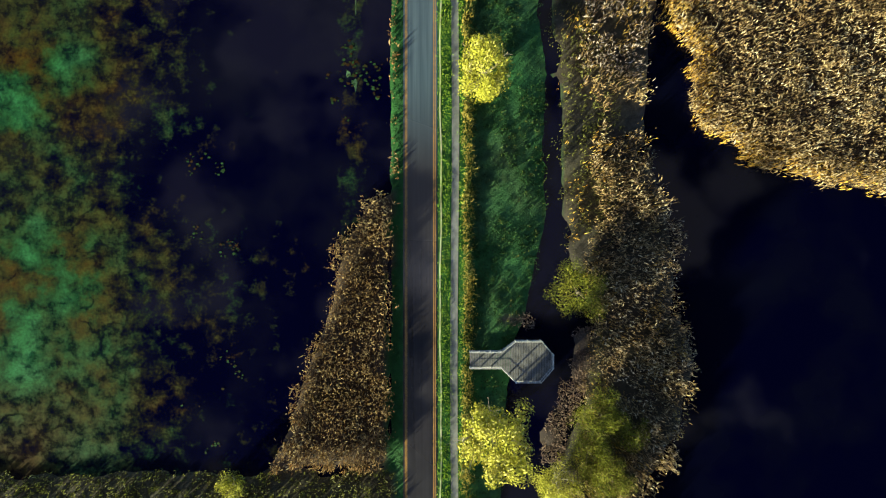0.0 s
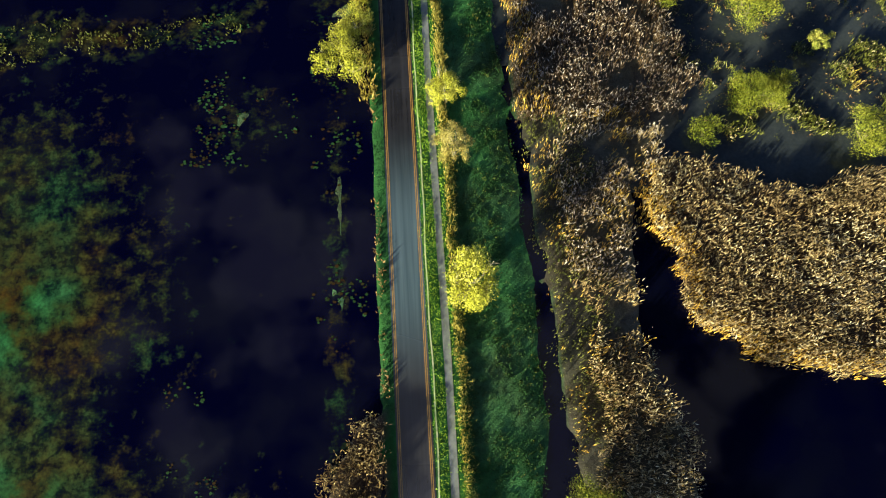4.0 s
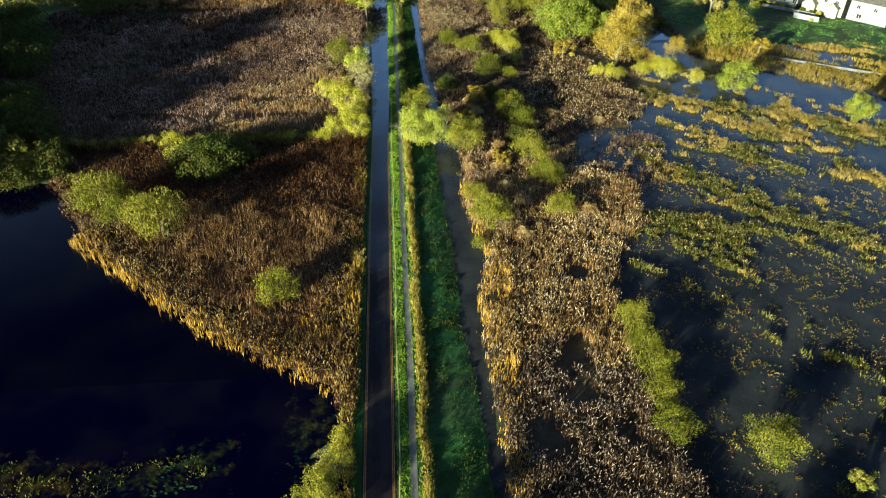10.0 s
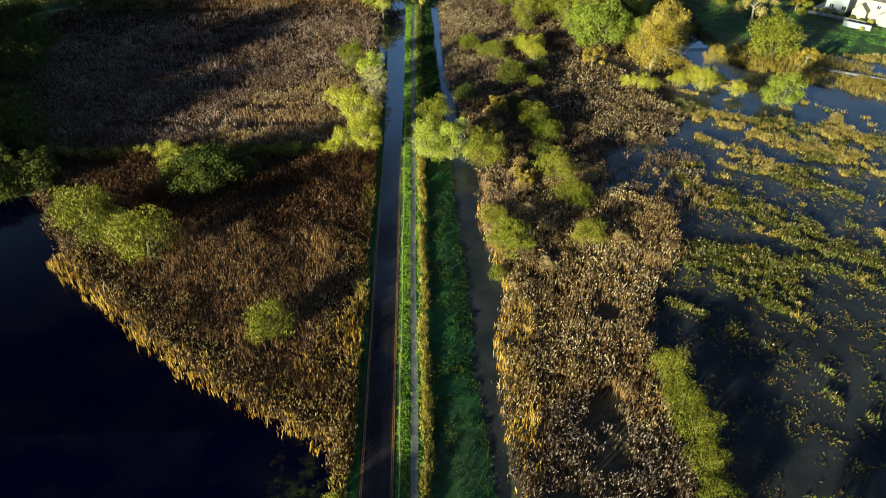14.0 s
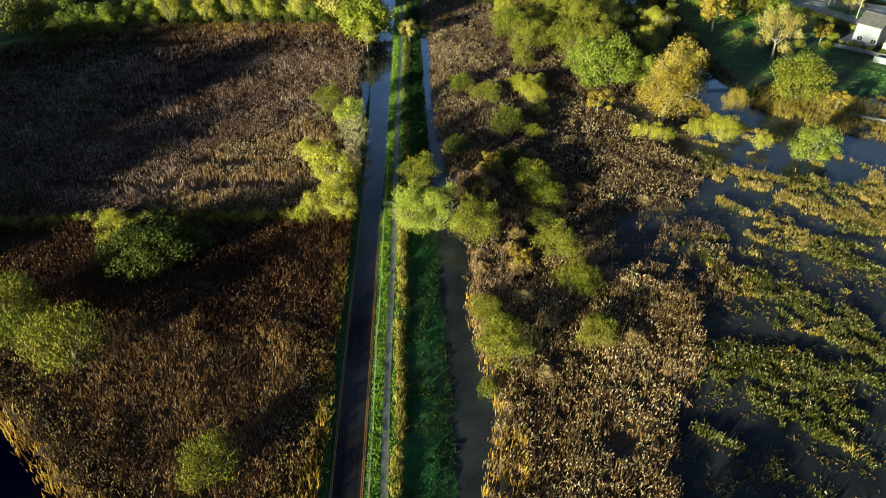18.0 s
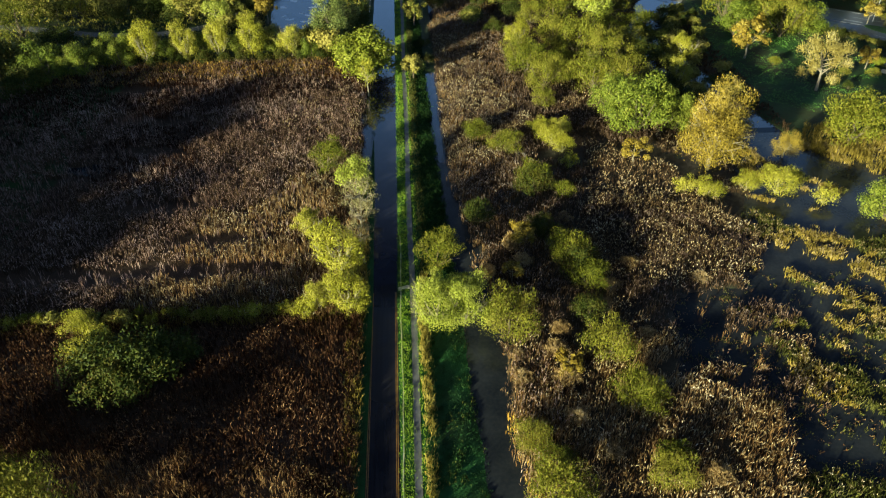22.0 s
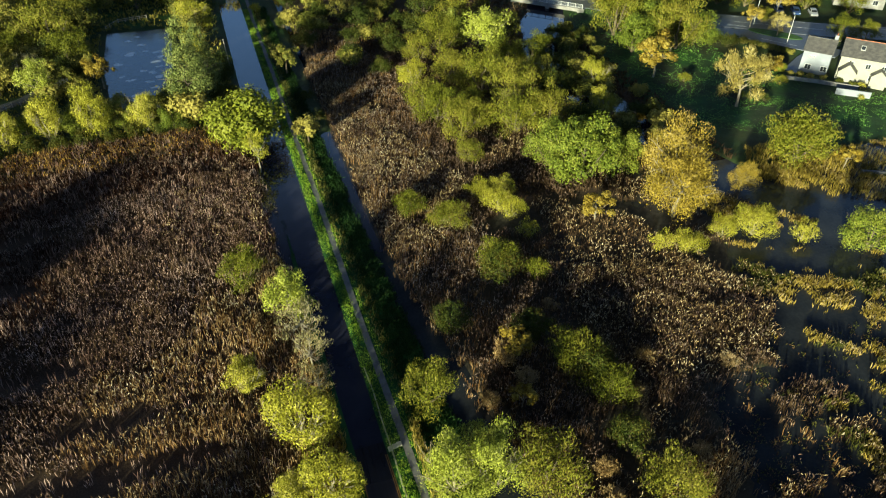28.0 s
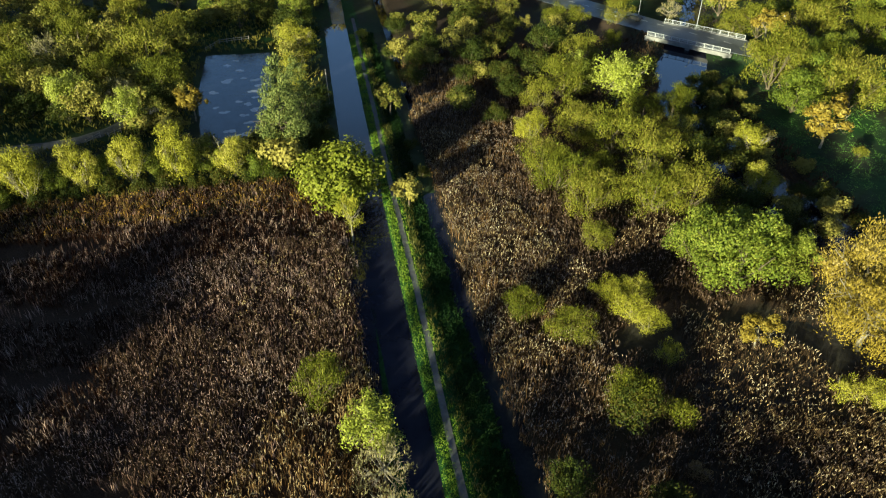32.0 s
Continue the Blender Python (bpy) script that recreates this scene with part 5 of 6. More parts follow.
kind_of("dome", 1, "domed_tree", "dense", 765, LEAF_BUSH, "dense domed olive tree with foliage to the ground", n=11000, size=0.23, up=0.3, centre=0.68)
kind_of("tall", 2, "tall_woodland_tree", "round", 770, LEAF_SCRUB, "tall olive tree at the edge of a wood", n=1500, size=0.6, centre=1.7, limbs=3)
kind_of("gold", 2, "golden_willow_tree", "willow", 800, LEAF_GOLD, "large golden willow tree with pale bare limbs", bark=PALE_BARK, n=13000, size=0.185, centre=0.92, limbs=12, up=0.45)
kind_of("orange", 2, "orange_autumn_tree", "thin", 900, LEAF_ORANGE, "small tree with orange autumn leaves", bark=PALE_BARK, n=2600, size=0.34, centre=1.15, limbs=8)
kind_of("bare", 2, "bare_tree", "thin", 1000, LEAF_TWIG, "nearly bare pale tree with thin twigs", bark=PALE_BARK, n=1300, size=0.34, centre=1.0, limbs=14, up=0.7, twigs=9)
kind_of("brown", 2, "thin_brown_tree", "thin", 950, LEAF_SCRUB, "thin olive-brown tree losing its leaves", n=2600, size=0.36, centre=1.1, limbs=7)
kind_of("pine", 2, "conifer_tree", "conifer", 1100, LEAF_PINE, "tall blue-green conifer tree with layered boughs", n=11000, size=0.25, centre=1.3, r=4.0, up=0.35)
kind_of("lawn", 1, "lawn_tree", "thin", 970, LEAF_LAWN, "broad olive-brown autumn tree with a pale trunk", bark=PALE_BARK, n=9000, size=0.23, centre=1.05, limbs=12, up=0.45)
kind_of("ivy", 1, "ivy_clad_tree", "thin", 985, LEAF_YELLOW, "slender bare tree clad in pale green ivy", bark=PALE_BARK, n=1800, size=0.30, centre=1.2, limbs=12, up=0.7)
kind_of("scrub", 3, "scrub_bush", "bush", 1200, LEAF_SCRUB, "dark olive scrub bush in the undergrowth", n=1800, size=0.42, centre=0.6, category="bush", limbs=3)
kind_of("wood", 3, "woodland_tree", "round", 1300, LEAF_SCRUB, "olive woodland tree among dense wood", n=1900, size=0.42, up=0.3, centre=0.9, limbs=3)
kind_of("mound", 3, "reed_clump", "bush", 1400, foliage("golden_tan_reed", ((0.0, (0.10, 0.06, 0.022)), (0.4, (0.24, 0.155, 0.065)), (0.75, (0.40, 0.28, 0.13)), (1.0, (0.52, 0.40, 0.23))), 0.7, 0.2, 0.3, 0.4), "rounded clump of tan seeding reeds", n=3600, size=0.42, limbs=2, centre=0.5, up=0.85, category="reeds")
turn = random.Random(5)


def plant(key, x, y, r, label="", group="", stretch=1.0):
    src = turn.choice(KINDS[key + "_low"] if r < 2.3 and key + "_low" in KINDS else KINDS[key])
    z = float(max(terrain(np.array([x]), np.array([y]))[0][0], -0.05))
    s = 1.1 * r / 4.0
    m = pose(x, y, z - 0.05, 0, 0, turn.uniform(0, 360)) @ Matrix.Diagonal((s, s, s * stretch * turn.uniform(0.93, 1.07), 1))
    ob = copy_thing(src, m)
    return tagged(ob, label, group=group)


def grove(key, text, label="", group="", stretch=1.0):
    """Plants at 'x,y,r' places."""
    for q in text.split():
        plant(key, *[float(v) for v in q.split(",")], label, group, stretch)


# the roadside and the south
grove("bright", "4.7,19.7,3.6 5.3,-20.2,4.8 3.1,44,2.5", "yellow-green roadside tree beside the footpath")
grove("lawn", "3.9,36.2,2.4", "small brown autumn tree beside the footpath")
grove("bush", "15.3,-4.9,3.3 17.6,-18.5,3.0 16.7,-23.2,2.8 19,-26,2.6 21.5,-21,2.2")
grove("yellow", "12.9,-26.3,3.0 -23.8,-26.6,1.8")
grove("yellow", "-9.2,51.6,2.4 -8.0,48.3,2.2 -11.2,49.2,2.0 -7.6,54.6,2.3 -7.0,58.5,1.6", "straggling yellow bush at the water's edge by the road")
# eastern marsh
grove("bush", "32.2,75.8,2.9 32.9,71.2,2.8 32.6,62.2,2.6 33,66.8,3.1 32.3,57.6,2.9 33.8,36.8,2.1 42.6,53.5,3.5 53.1,35.1,3.3 65,52,2.5")
grove("bush", "40.2,42,2.5 42.8,41.2,2.3 44.2,43.0,2.0 38.9,40.4,1.9", "ragged yellow-green willow bush in flood water")
grove("brown", "50,48,1.6", "small rusty shrub standing in flood water")
# the southern reed field and its hedge
grove("bush", "-17.1,84.8,3.5", "rounded olive willow bush in a reed bed")
grove("bush", "-50.3,110.2,5.2 -44.8,105.5,4.2 -37.8,101.4,5.5", "large rounded olive willow bush in a reed bed")
# Shaded hedge bushes: their darkness comes from the leaf colour.
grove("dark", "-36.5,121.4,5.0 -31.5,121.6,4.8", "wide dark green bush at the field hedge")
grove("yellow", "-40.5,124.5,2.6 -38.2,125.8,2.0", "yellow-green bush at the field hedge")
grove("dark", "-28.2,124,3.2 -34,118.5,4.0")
grove("yellow", "-42.7,130,2.4 -39.8,127.5,2.2 -20,131.4,1.6 -13,131.2,1.9 -16.2,131.8,1.3 -24,131.6,1.2")
for x in np.arange(-64, -8, 1.9):
    plant(turn.choice(("scrub", "scrub", "yellow", "bush")), float(x), 131.4 + turn.uniform(-0.7, 0.7), turn.uniform(0.9, 1.5), "low olive bush in the hedge across the reed field", "bushes of the field hedge")
grove("dark", "-63.6,124.8,3.5 -71.3,134.8,6.0 -82.2,165.3,6.2 -74,124,5.5 -69,118,4.2 -78,146,6 -86,178,6 -80,133,7 -92,150,7 -90,128,7 -66,130,4 -84,118,6 -95,190,7 -96,170,7")
grove("olive", "-66,121,3.2 -74,138,4 -88,140,6 -93,160,6")
grove("dark", "-62,121,4.0 -66,118.4,3.6 -70,119.5,4.2 -75,117.5,4.0", "dark green bush on the western lake shore")
grove("tall", "-97,130,6.6 -96,141,6.2", "tall dark tree on the western edge of the reed field")
# western roadside, north of the hedge
grove("bright", "-7.4,131.6,3.5 -11.5,132,2.4 -9.0,139.6,4.3 -14.0,148.8,2.6")
grove("bare", "-6.6,155,3.2 -6.2,150,2.6 -6.3,146,2.2", "nearly bare pale tree at the flooded road's edge")
grove("willow", "-7.3,160.4,3.6", "pale green willow at the flooded road's edge")
grove("olive", "-12.6,168.6,3.7", "dark olive bush tree beside the flooded road")
grove("ivy", "-6.4,199,2.5", "slender bare tree clad in pale ivy at the flooded road", stretch=1.4)
grove("lime", "-6.9,209.8,7.0", "large round green tree overhanging the flooded road")
grove("pine", "-16.0,226,5.6 -13.0,234,4.4")
grove("bright", "-25,221.5,3.5 -33.7,222,4.1 -42,222,3.8 -49.3,221,3.5 -57.7,219,4.0", stretch=1.3)
grove("green", "-29.5,224,3.4 -38,225,3.2 -20,220,3 -46,224,3.2 -54,223,3.4 -64,219,4.5 -71,214,4.5 -78,212,5")
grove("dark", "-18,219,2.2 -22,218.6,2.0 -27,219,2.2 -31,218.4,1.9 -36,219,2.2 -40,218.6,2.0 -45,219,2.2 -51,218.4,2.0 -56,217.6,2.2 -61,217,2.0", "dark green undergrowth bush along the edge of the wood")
grove("orange", "-33.8,244.4,3.3", "small tree with bright orange autumn leaves")
grove("willow", "-45.6,243,4.1 -58.5,252,4.8")
grove("dark", "-52,225,3.5 -62,225,4 -70,222,4.5 -40,250,4.5 -58.6,249,3.4 -66,252,4.5 -74,248,4 -82,230,5 -44,262,5 -90,215,6 -80,205,5")
grove("olive", "-40.2,257,5.4 -46.3,272,7.5 -54,264,5 -63.9,287,6 -79.3,288,4.5 -72,265,6 -70,300,6 -85,255,6 -95,240,7 -42,285,5 -55,300,6")
grove("bare", "-49,252,3.4 -61,233,2.0 -68,276,4")
grove("bright", "-12.9,270.6,4.6 -14.2,259,3.1 -14,250,3.0", "yellow-green tree between the wet yard and the flooded road")
grove("dark", "-9.6,239,3.6 -9.5,246,3 -10,228,3.4 -11,283,4 -15,290,4.5")
grove("green", "-13,300,5 -22,304,6 -33,306,6 -8,312,5 -45,316,7")
# between road and footpath bank, north
grove("pale", "4.6,128.4,4.4 8.2,128.2,4.2", "big pale green willow tree over the footpath")
grove("olive", "5.2,140,3.9", "grey-green tree beside the footpath")
grove("brown", "3.4,206.3,2.9 4.4,239,3.2", "thin brown-green tree beside the flooded road")
grove("yellow", "2.7,282,1.9")
grove("dark", "11,252.6,3.5 11.3,284,3.1 8,268,2.5 6.5,225,1.6 7,215,1.5 13,262,3 18,270,3.5 26,262,4 33,268,4 22,252,3 30,250,3.5")
# eastern scrub
grove("bush", "13.9,126.0,4.2 15.3,99.8,3.9 13.8,108.4,2.5 15.6,104.4,2.6 13.6,94.5,1.6 26.0,120.8,3.8 27.2,113.2,3.2 28.6,112,2.2 27.8,102.3,2.6 28.6,104.6,2.2")
grove("bush", "24.5,140.3,3.6 26,134.4,3.3")
grove("dark", "12,151,2.7 21.6,146.5,2.6 25.8,138,3.4 24.8,128,2.6 22.4,159,3.5")
grove("bush", "22.8,161,3.4 27.4,157.6,2.2 19.3,172.4,3.3 14.7,178,2.9")
grove("mound", "14.1,117.2,1.5 19.1,121.4,1.7 16.9,143.6,2.2 28.8,133.2,1.7 33,138,1.5 19.7,116.6,1.9 19.4,111,1.6 32.8,102.1,1.7 20.8,96.6,1.6 18.2,99.6,1.3 12.4,137.7,1.4 42.2,133.8,1.3 17.6,139.4,1.5 20.5,125,1.5 22.5,106,1.3 14.4,121,1.1 31.5,124,1.2 26,150.4,1.3", "", "reed clumps on the marsh", stretch=0.8)
grove("yellow", "28.2,174.4,2.9 26.8,178.2,2.6 29.9,172,2.4 30,166.6,1.9 30.5,178,2.4")
grove("orange", "17.9,143.7,2.2 41.4,166.2,2.6 15.6,136,1.6 20,118,1.8", "rusty brown shrub in the marsh scrub")
grove("green", "45.6,178.5,6.4 49.5,183,5 42,184,4.6 52,178,4.5")
grove("gold", "54,163.5,6.6 56.8,170,6.2")
grove("yellow", "62.7,155.5,3.4 51,155,2.6 66.5,158,2.2 47.5,157,2 58,156.5,2.4 69,152,2.2")
grove("gold", "69,166.7,2.7", "small golden willow leaning over the river")
grove("dome", "83.7,171,6.0", "rounded olive tree beside the river")
grove("green", "76.5,147,4.1 97,132,3.6")
grove("olive", "28.6,206,4.9 31,199,4.6 27.4,212,4.2 34.2,201.5,4.2 29.2,190,2.8 41.7,215.4,5.8 45.2,206.2,5.6 41,196.8,5.3 48,197,5 36,208,3.6 37,222,4.6 52,214,4.8 46,188,4")
grove("bright", "28.7,223.4,3.3 43,200,2.6 65.1,209.9,3.8 60,198,3")
grove("scrub", "63,200,2.6 66.5,208,2.4 64,216,2.8 67.5,222,2.4 61.5,192,2.6 65,186,2.2 69,230,2.6 73,240,2.4 61,207,3 70,214,2.4 71.5,203,2.0 70,195,2.2 73.6,224,2.0 75,231,1.8", "dark olive scrub bush on the river bank")
grove("bare", "43,203,2.8")
grove("olive", "40.5,239.8,5.6 49.4,253.6,4.8 34,236,4 56,240,5 58,226,4.6 52,226,4")
grove("willow", "49.9,233.8,6.0 44.5,243,4")
grove("dark", "56,210,4.4 62,218,3.6 58,186,3.6 63,176,3.4 66,224,3 70,238,3 72,232,2.4 60,246,3.4 54,194,4 76,236,2.2 66,195,3 40,228,3.4 24,232,2.6 20,242,3 30,242,3.4 38,252,4 28,280,5 45,266,4.6")
grove("olive", "37,289,5.6 50.7,279,3.9 55.6,276,3.8 66.4,276,4.2 43,300,6 26,300,5 60,262,3")
# beyond the river, by the lawn
grove("olive", "84,235,7.2 93.3,222.5,6.8 89,243,5 98,234,6 97,262,6 106,254,7.2 91.5,264,4.6 118,252,5.6 112,262,6")
grove("green", "82.5,224,5.2 90,229,5.6 99,224,5.4 95,243,5.2 122,246,5 104,244,4.6")
grove("orange", "79.6,210.1,4.4 95,256,4")
grove("lawn", "87.6,192.2,5.4", "broad olive-brown autumn tree with a pale trunk on the lawn")
grove("orange", "103.4,201.8,2.2 104.8,203.6,1.7", "rusty garden shrub beside the lawn")
grove("lime", "107.4,203.8,1.6", "small bright green garden shrub")
grove("lawn", "119.6,219.3,2.6", "small pale autumn tree on a grass traffic island")
grove("scrub", "110.8,217.2,1.1 111.7,216.0,1.1 112.6,214.8,1.1 113.5,213.6,1.1 114.3,212.4,1.1 115.1,211.2,1.1 115.9,210.0,1.0 109.6,218.6,1.2", "clipped dark green hedge bush beside the side road", "bushes of the roadside hedge")
grove("dark", "105.8,219.6,2.4 103.2,222.6,2.6 108.2,219.4,1.8 101,226.5,2.6 91,196,1.2 92.4,194.2,1.1 94.5,192.4,1.2 90,198.2,1.0")
grove("scrub", "109.6,199.6,0.9 110.8,198.0,0.9 112.9,196.4,0.9 108.2,201.0,0.8 114.6,193.8,1.0 116,191.6,0.9", "low dark garden bush in front of the houses", "bushes in front of the houses")
grove("yellow", "117.6,190.6,0.9 113.4,186.4,0.8", "yellow-green garden bush beside the wall")
grove("bush", "84.6,206,1.6 97,199,1.5 103,198,1.6")
grove("orange", "90,166,2.2 117,226,2.6 130,232,4")
grove("olive", "132,212,3.8 136,209,3.2 122,228,2.4 142,235,5 150,228,5 160,236,6 128,242,5")
grove("bare", "81,277,3.0")
grove("green", "74,296,5 88,292,6 100,284,6 113,276,6 62,310,6 128,264,6 144,254,7 80,308,6")
grove("wood", "10,318,6 22,322,6 -60,325,7 -82,315,7 -100,300,8 -110,270,8 -105,215,8 -112,190,8 34,316,6 48,322,7 -30,324,7 -100,330,8 95,305,7 118,292,7 136,280,7 155,262,7 170,245,7")
PLANTED = []


def thicket(ring, count, kinds, small, large, gap=1.0, clear=None):
    """Fills an outline with trees that keep their distance from each other."""
    g = random.Random(len(PLANTED) + 11)
    xs, ys = [p[0] for p in ring], [p[1] for p in ring]
    tries = 0
    done = 0
    while done < count and tries < count * 30:
        tries += 1
        x, y, r = g.uniform(min(xs), max(xs)), g.uniform(min(ys), max(ys)), g.uniform(small, large)
        ax, ay = np.array([x]), np.array([y])
        if inside(ax, ay, ring)[0] < 0 or (clear and not clear(ax, ay)) or any(math.hypot(x - a, y - b) < gap * (r + c) * 0.6 for a, b, c in PLANTED):
            continue
        PLANTED.append((x, y, r))
        plant(g.choice(kinds), x, y, r)
        done += 1


def off_yard(x, y):
    return inside(x, y, LOT)[0] < -2.5 and along(x, y, [p[:2] for p in TRACK])[0] > 3.0 and not (x[0] < -44 and y[0] > 227 and y[0] < 248) and not (x[0] > -36 and x[0] < -18 and y[0] > 275 and y[0] < 293)


thicket([(-112, 214), (-90, 214), (-70, 222), (-12, 218), (-11, 300), (-112, 310)], 95, ("scrub", "wood", "wood", "scrub"), 2.4, 4.6, 0.9, off_yard)
thicket([(-105, 112), (-70, 112), (-68, 130), (-92, 150), (-92, 205), (-112, 205)], 30, ("scrub", "wood", "dark"), 3, 6)
thicket([(50, 182), (72, 178), (71, 240), (50, 262), (14, 262), (14, 238), (34, 236), (50, 204)], 26, ("scrub", "scrub", "dark"), 1.4, 3.0, 0.9)
thicket([(10, 262), (56, 262), (50, 292), (10, 292)], 22, ("scrub", "wood"), 2.0, 3.6)
# unseen treeline, added to throw shade north-east over the reed field
thicket([(-140, 80), (-99, 80), (-97, 150), (-104, 165), (-140, 165)], 17, ("tall",), 5.5, 7.5, 0.9)
thicket([(-112, 300), (30, 300), (60, 310), (40, 350), (-112, 350)], 36, ("wood",), 4, 7)
thicket([(84, 218), (118, 232), (90, 262), (86, 245)], 8, ("scrub", "wood"), 2, 4)
thicket([(98, 270), (190, 215), (190, 270), (110, 320), (78, 320)], 26, ("wood",), 4, 7, 0.9, lambda x, y: along(x, y, MAIN_ROAD)[0] > 9)
for k in KINDS:
    for ob in KINDS[k]:
        for o in (*ob.children_recursive, ob):
            bpy.data.objects.remove(o)


# ---- viewing platform ----
def viewing_deck():
    root = empty("viewing_deck", pose(0, 0, 0.75), "weathered timber viewing platform over the water with a railed walkway", "viewing platform")
    ring = [(6.6, -11.6), (8.2, -10.4), (11.1, -10.4), (12.4, -11.9), (12.4, -13.4), (11.0, -15.0), (8.2, -15.0), (6.6, -13.4)]

    def span(x):
        ys = []
        for k in range(len(ring)):
            (ax, ay), (bx, by) = ring[k - 1], ring[k]
            if min(ax, bx) <= x <= max(ax, bx) and ax != bx:
                ys.append(ay + (by - ay) * (x - ax) / (bx - ax))
        return min(ys), max(ys)
    x = 3.05
    while x < 12.3:
        lo, hi = (-13.35, -11.65) if x < 6.6 else span(min(max(x + 0.07, 6.62), 12.38))
        bm = bmesh.new()
        box(bm, x, lo + 0.03, -0.04, x + 0.145, hi - 0.03, turn.uniform(-0.004, 0.004))
        part("board", bm, DECK_WOOD, root)
        x += 0.185
    edges = [((3.05, -11.6), (6.6, -11.6)), ((3.05, -13.4), (6.6, -13.4))] + [(ring[k], ring[k + 1]) for k in range(7)]
    for a, b in edges:
        a, b = Vector((*a, 0)), Vector((*b, 0))
        for z, w in ((1.05, 0.05), (0.62, 0.018), (0.25, 0.018)):
            bm = bmesh.new()
            rod(bm, a + Vector((0, 0, z)), b + Vector((0, 0, z)), w, n=6)
            part("rail", bm, RAIL_WOOD, root)
        bm = bmesh.new()
        rod(bm, a + Vector((0, 0, -0.1)), b + Vector((0, 0, -0.1)), 0.07, n=4)
        part("edge_beam", bm, RAIL_WOOD, root)
        for k in range(max(1, round((b - a).length / 1.4))):
            p = a.lerp(b, k / max(1, round((b - a).length / 1.4)))
            bm = bmesh.new()
            box(bm, p.x - 0.06, p.y - 0.06, -1.6, p.x + 0.06, p.y + 0.06, 1.1)
            part("post", bm, RAIL_WOOD, root)


viewing_deck()

# ---- flooded yard and track ----
v = [(*p, 0.10) for p in LOT] + [(*p, -0.3) for p in LOT]
n_l = len(LOT)
bm = bmesh.new()
bv = [bm.verts.new(p) for p in v]
bm.faces.new(bv[:n_l])
for k in range(n_l):
    bm.faces.new((bv[k - 1], bv[k - 1 + n_l], bv[k + n_l], bv[k]))
bmesh.ops.recalc_face_normals(bm, faces=bm.faces)
LOT_MAT = surface("wet_grey_yard", (0.022, 0.034, 0.055), (0.058, 0.078, 0.11), 0.30, 0.16, relief=0.006, fine=8)
tagged(part("yard", bm, LOT_MAT), "wet grey asphalt yard with pale puddles", "yard", kind="structure")
# Pale base colour paints the bright sky that the puddles reflect.
PUDDLE, _nt, _b = material("shallow_puddle")
_b.inputs["Base Color"].default_value, _b.inputs["Roughness"].default_value = (0.34, 0.36, 0.40, 1), 0.10
_nt.links.new(ramp(_nt, tex(_nt, 1.2), ((0.3, (0.34, 0.37, 0.42)), (0.7, (0.60, 0.62, 0.64)))), _b.inputs["Base Color"])


def puddle(x, y, r, s):
    g = random.Random(s)
    bm = bmesh.new()
    ph = [g.uniform(0, 6.3) for _ in range(3)]
    top, low = [], []
    for k in range(22):
        a = k * math.tau / 22
        d = r * (1 + 0.25 * math.sin(2 * a + ph[0]) + 0.16 * math.sin(3 * a + ph[1]) + 0.08 * math.sin(6 * a + ph[2]))
        top.append(bm.verts.new((x + d * math.cos(a) * 1.25, y + d * math.sin(a) * 0.95, 0.106)))
        low.append(bm.verts.new((x + d * math.cos(a) * 1.3, y + d * math.sin(a) * 1.0, 0.09)))
    bm.faces.new(top)
    for k in range(22):
        bm.faces.new((top[k - 1], low[k - 1], low[k], top[k]))
    bmesh.ops.recalc_face_normals(bm, faces=bm.faces)
    tagged(part("puddle", bm, PUDDLE), "pale shallow puddle on the wet yard", "puddle", "puddles on the yard")


for k, (x, y, r) in enumerate(((-29.0, 263, 1.35), (-22.8, 262.5, 1.0), (-22.2, 259.5, 0.8), (-23.2, 256.6, 0.9), (-22.6, 253.5, 0.7), (-24.0, 250.5, 0.9), (-22.6, 247.6, 1.0), (-24.6, 245.4, 0.8),
                               (-28.6, 247.5, 0.9), (-26.0, 252.0, 0.7), (-31.5, 257.5, 1.0), (-26.5, 268.5, 0.9), (-29.5, 272, 0.8), (-27.0, 239.0, 1.0), (-24.3, 237.0, 1.3), (-30.5, 250.0, 0.6), (-25.5, 264, 0.6), (-27.5, 274.5, 0.7), (-23.5, 242.0, 0.8))):
    puddle(x, y, r * 0.8, k)
tagged(new("track", ribbon("track", TRACK, 1.5, GRAVEL, thick=0.4)), "curving grey gravel track through the wood", "track", kind="structure")


def log_fence(x0, y0, x1, y1, n, label):
    root = empty("timber_fence", pose(x0, y0, 0.3), label, "fence")
    d = Vector((x1 - x0, y1 - y0, 0))
    for k in range(n):
        p = d * (k / (n - 1))
        bm = bmesh.new()
        rod(bm, (p.x, p.y, -0.3), (p.x + 0.03, p.y, 1.15), 0.10, 0.09, 7)
        part("post", bm, FENCE_WOOD, root)
    for z in (0.5, 0.95):
        bm = bmesh.new()
        rod(bm, (0, 0, z), (d.x, d.y, z), 0.06, n=6)
        part("rail", bm, FENCE_WOOD, root)


log_fence(-53.2, 238.6, -51.2, 241.0, 3, "short pale timber fence at the track's bend")
log_fence(-49.5, 240.4, -47.6, 242.2, 3, "short pale timber fence at the track's bend")
log_fence(-34.8, 281, -32.0, 285.6, 4, "low pale timber fence at the yard's end")
log_fence(-32.0, 285.6, -25.0, 286.6, 5, "low pale timber fence at the yard's end")
log_fence(-7.3, 243, -7.4, 262, 9, "low timber fence along the flooded road")


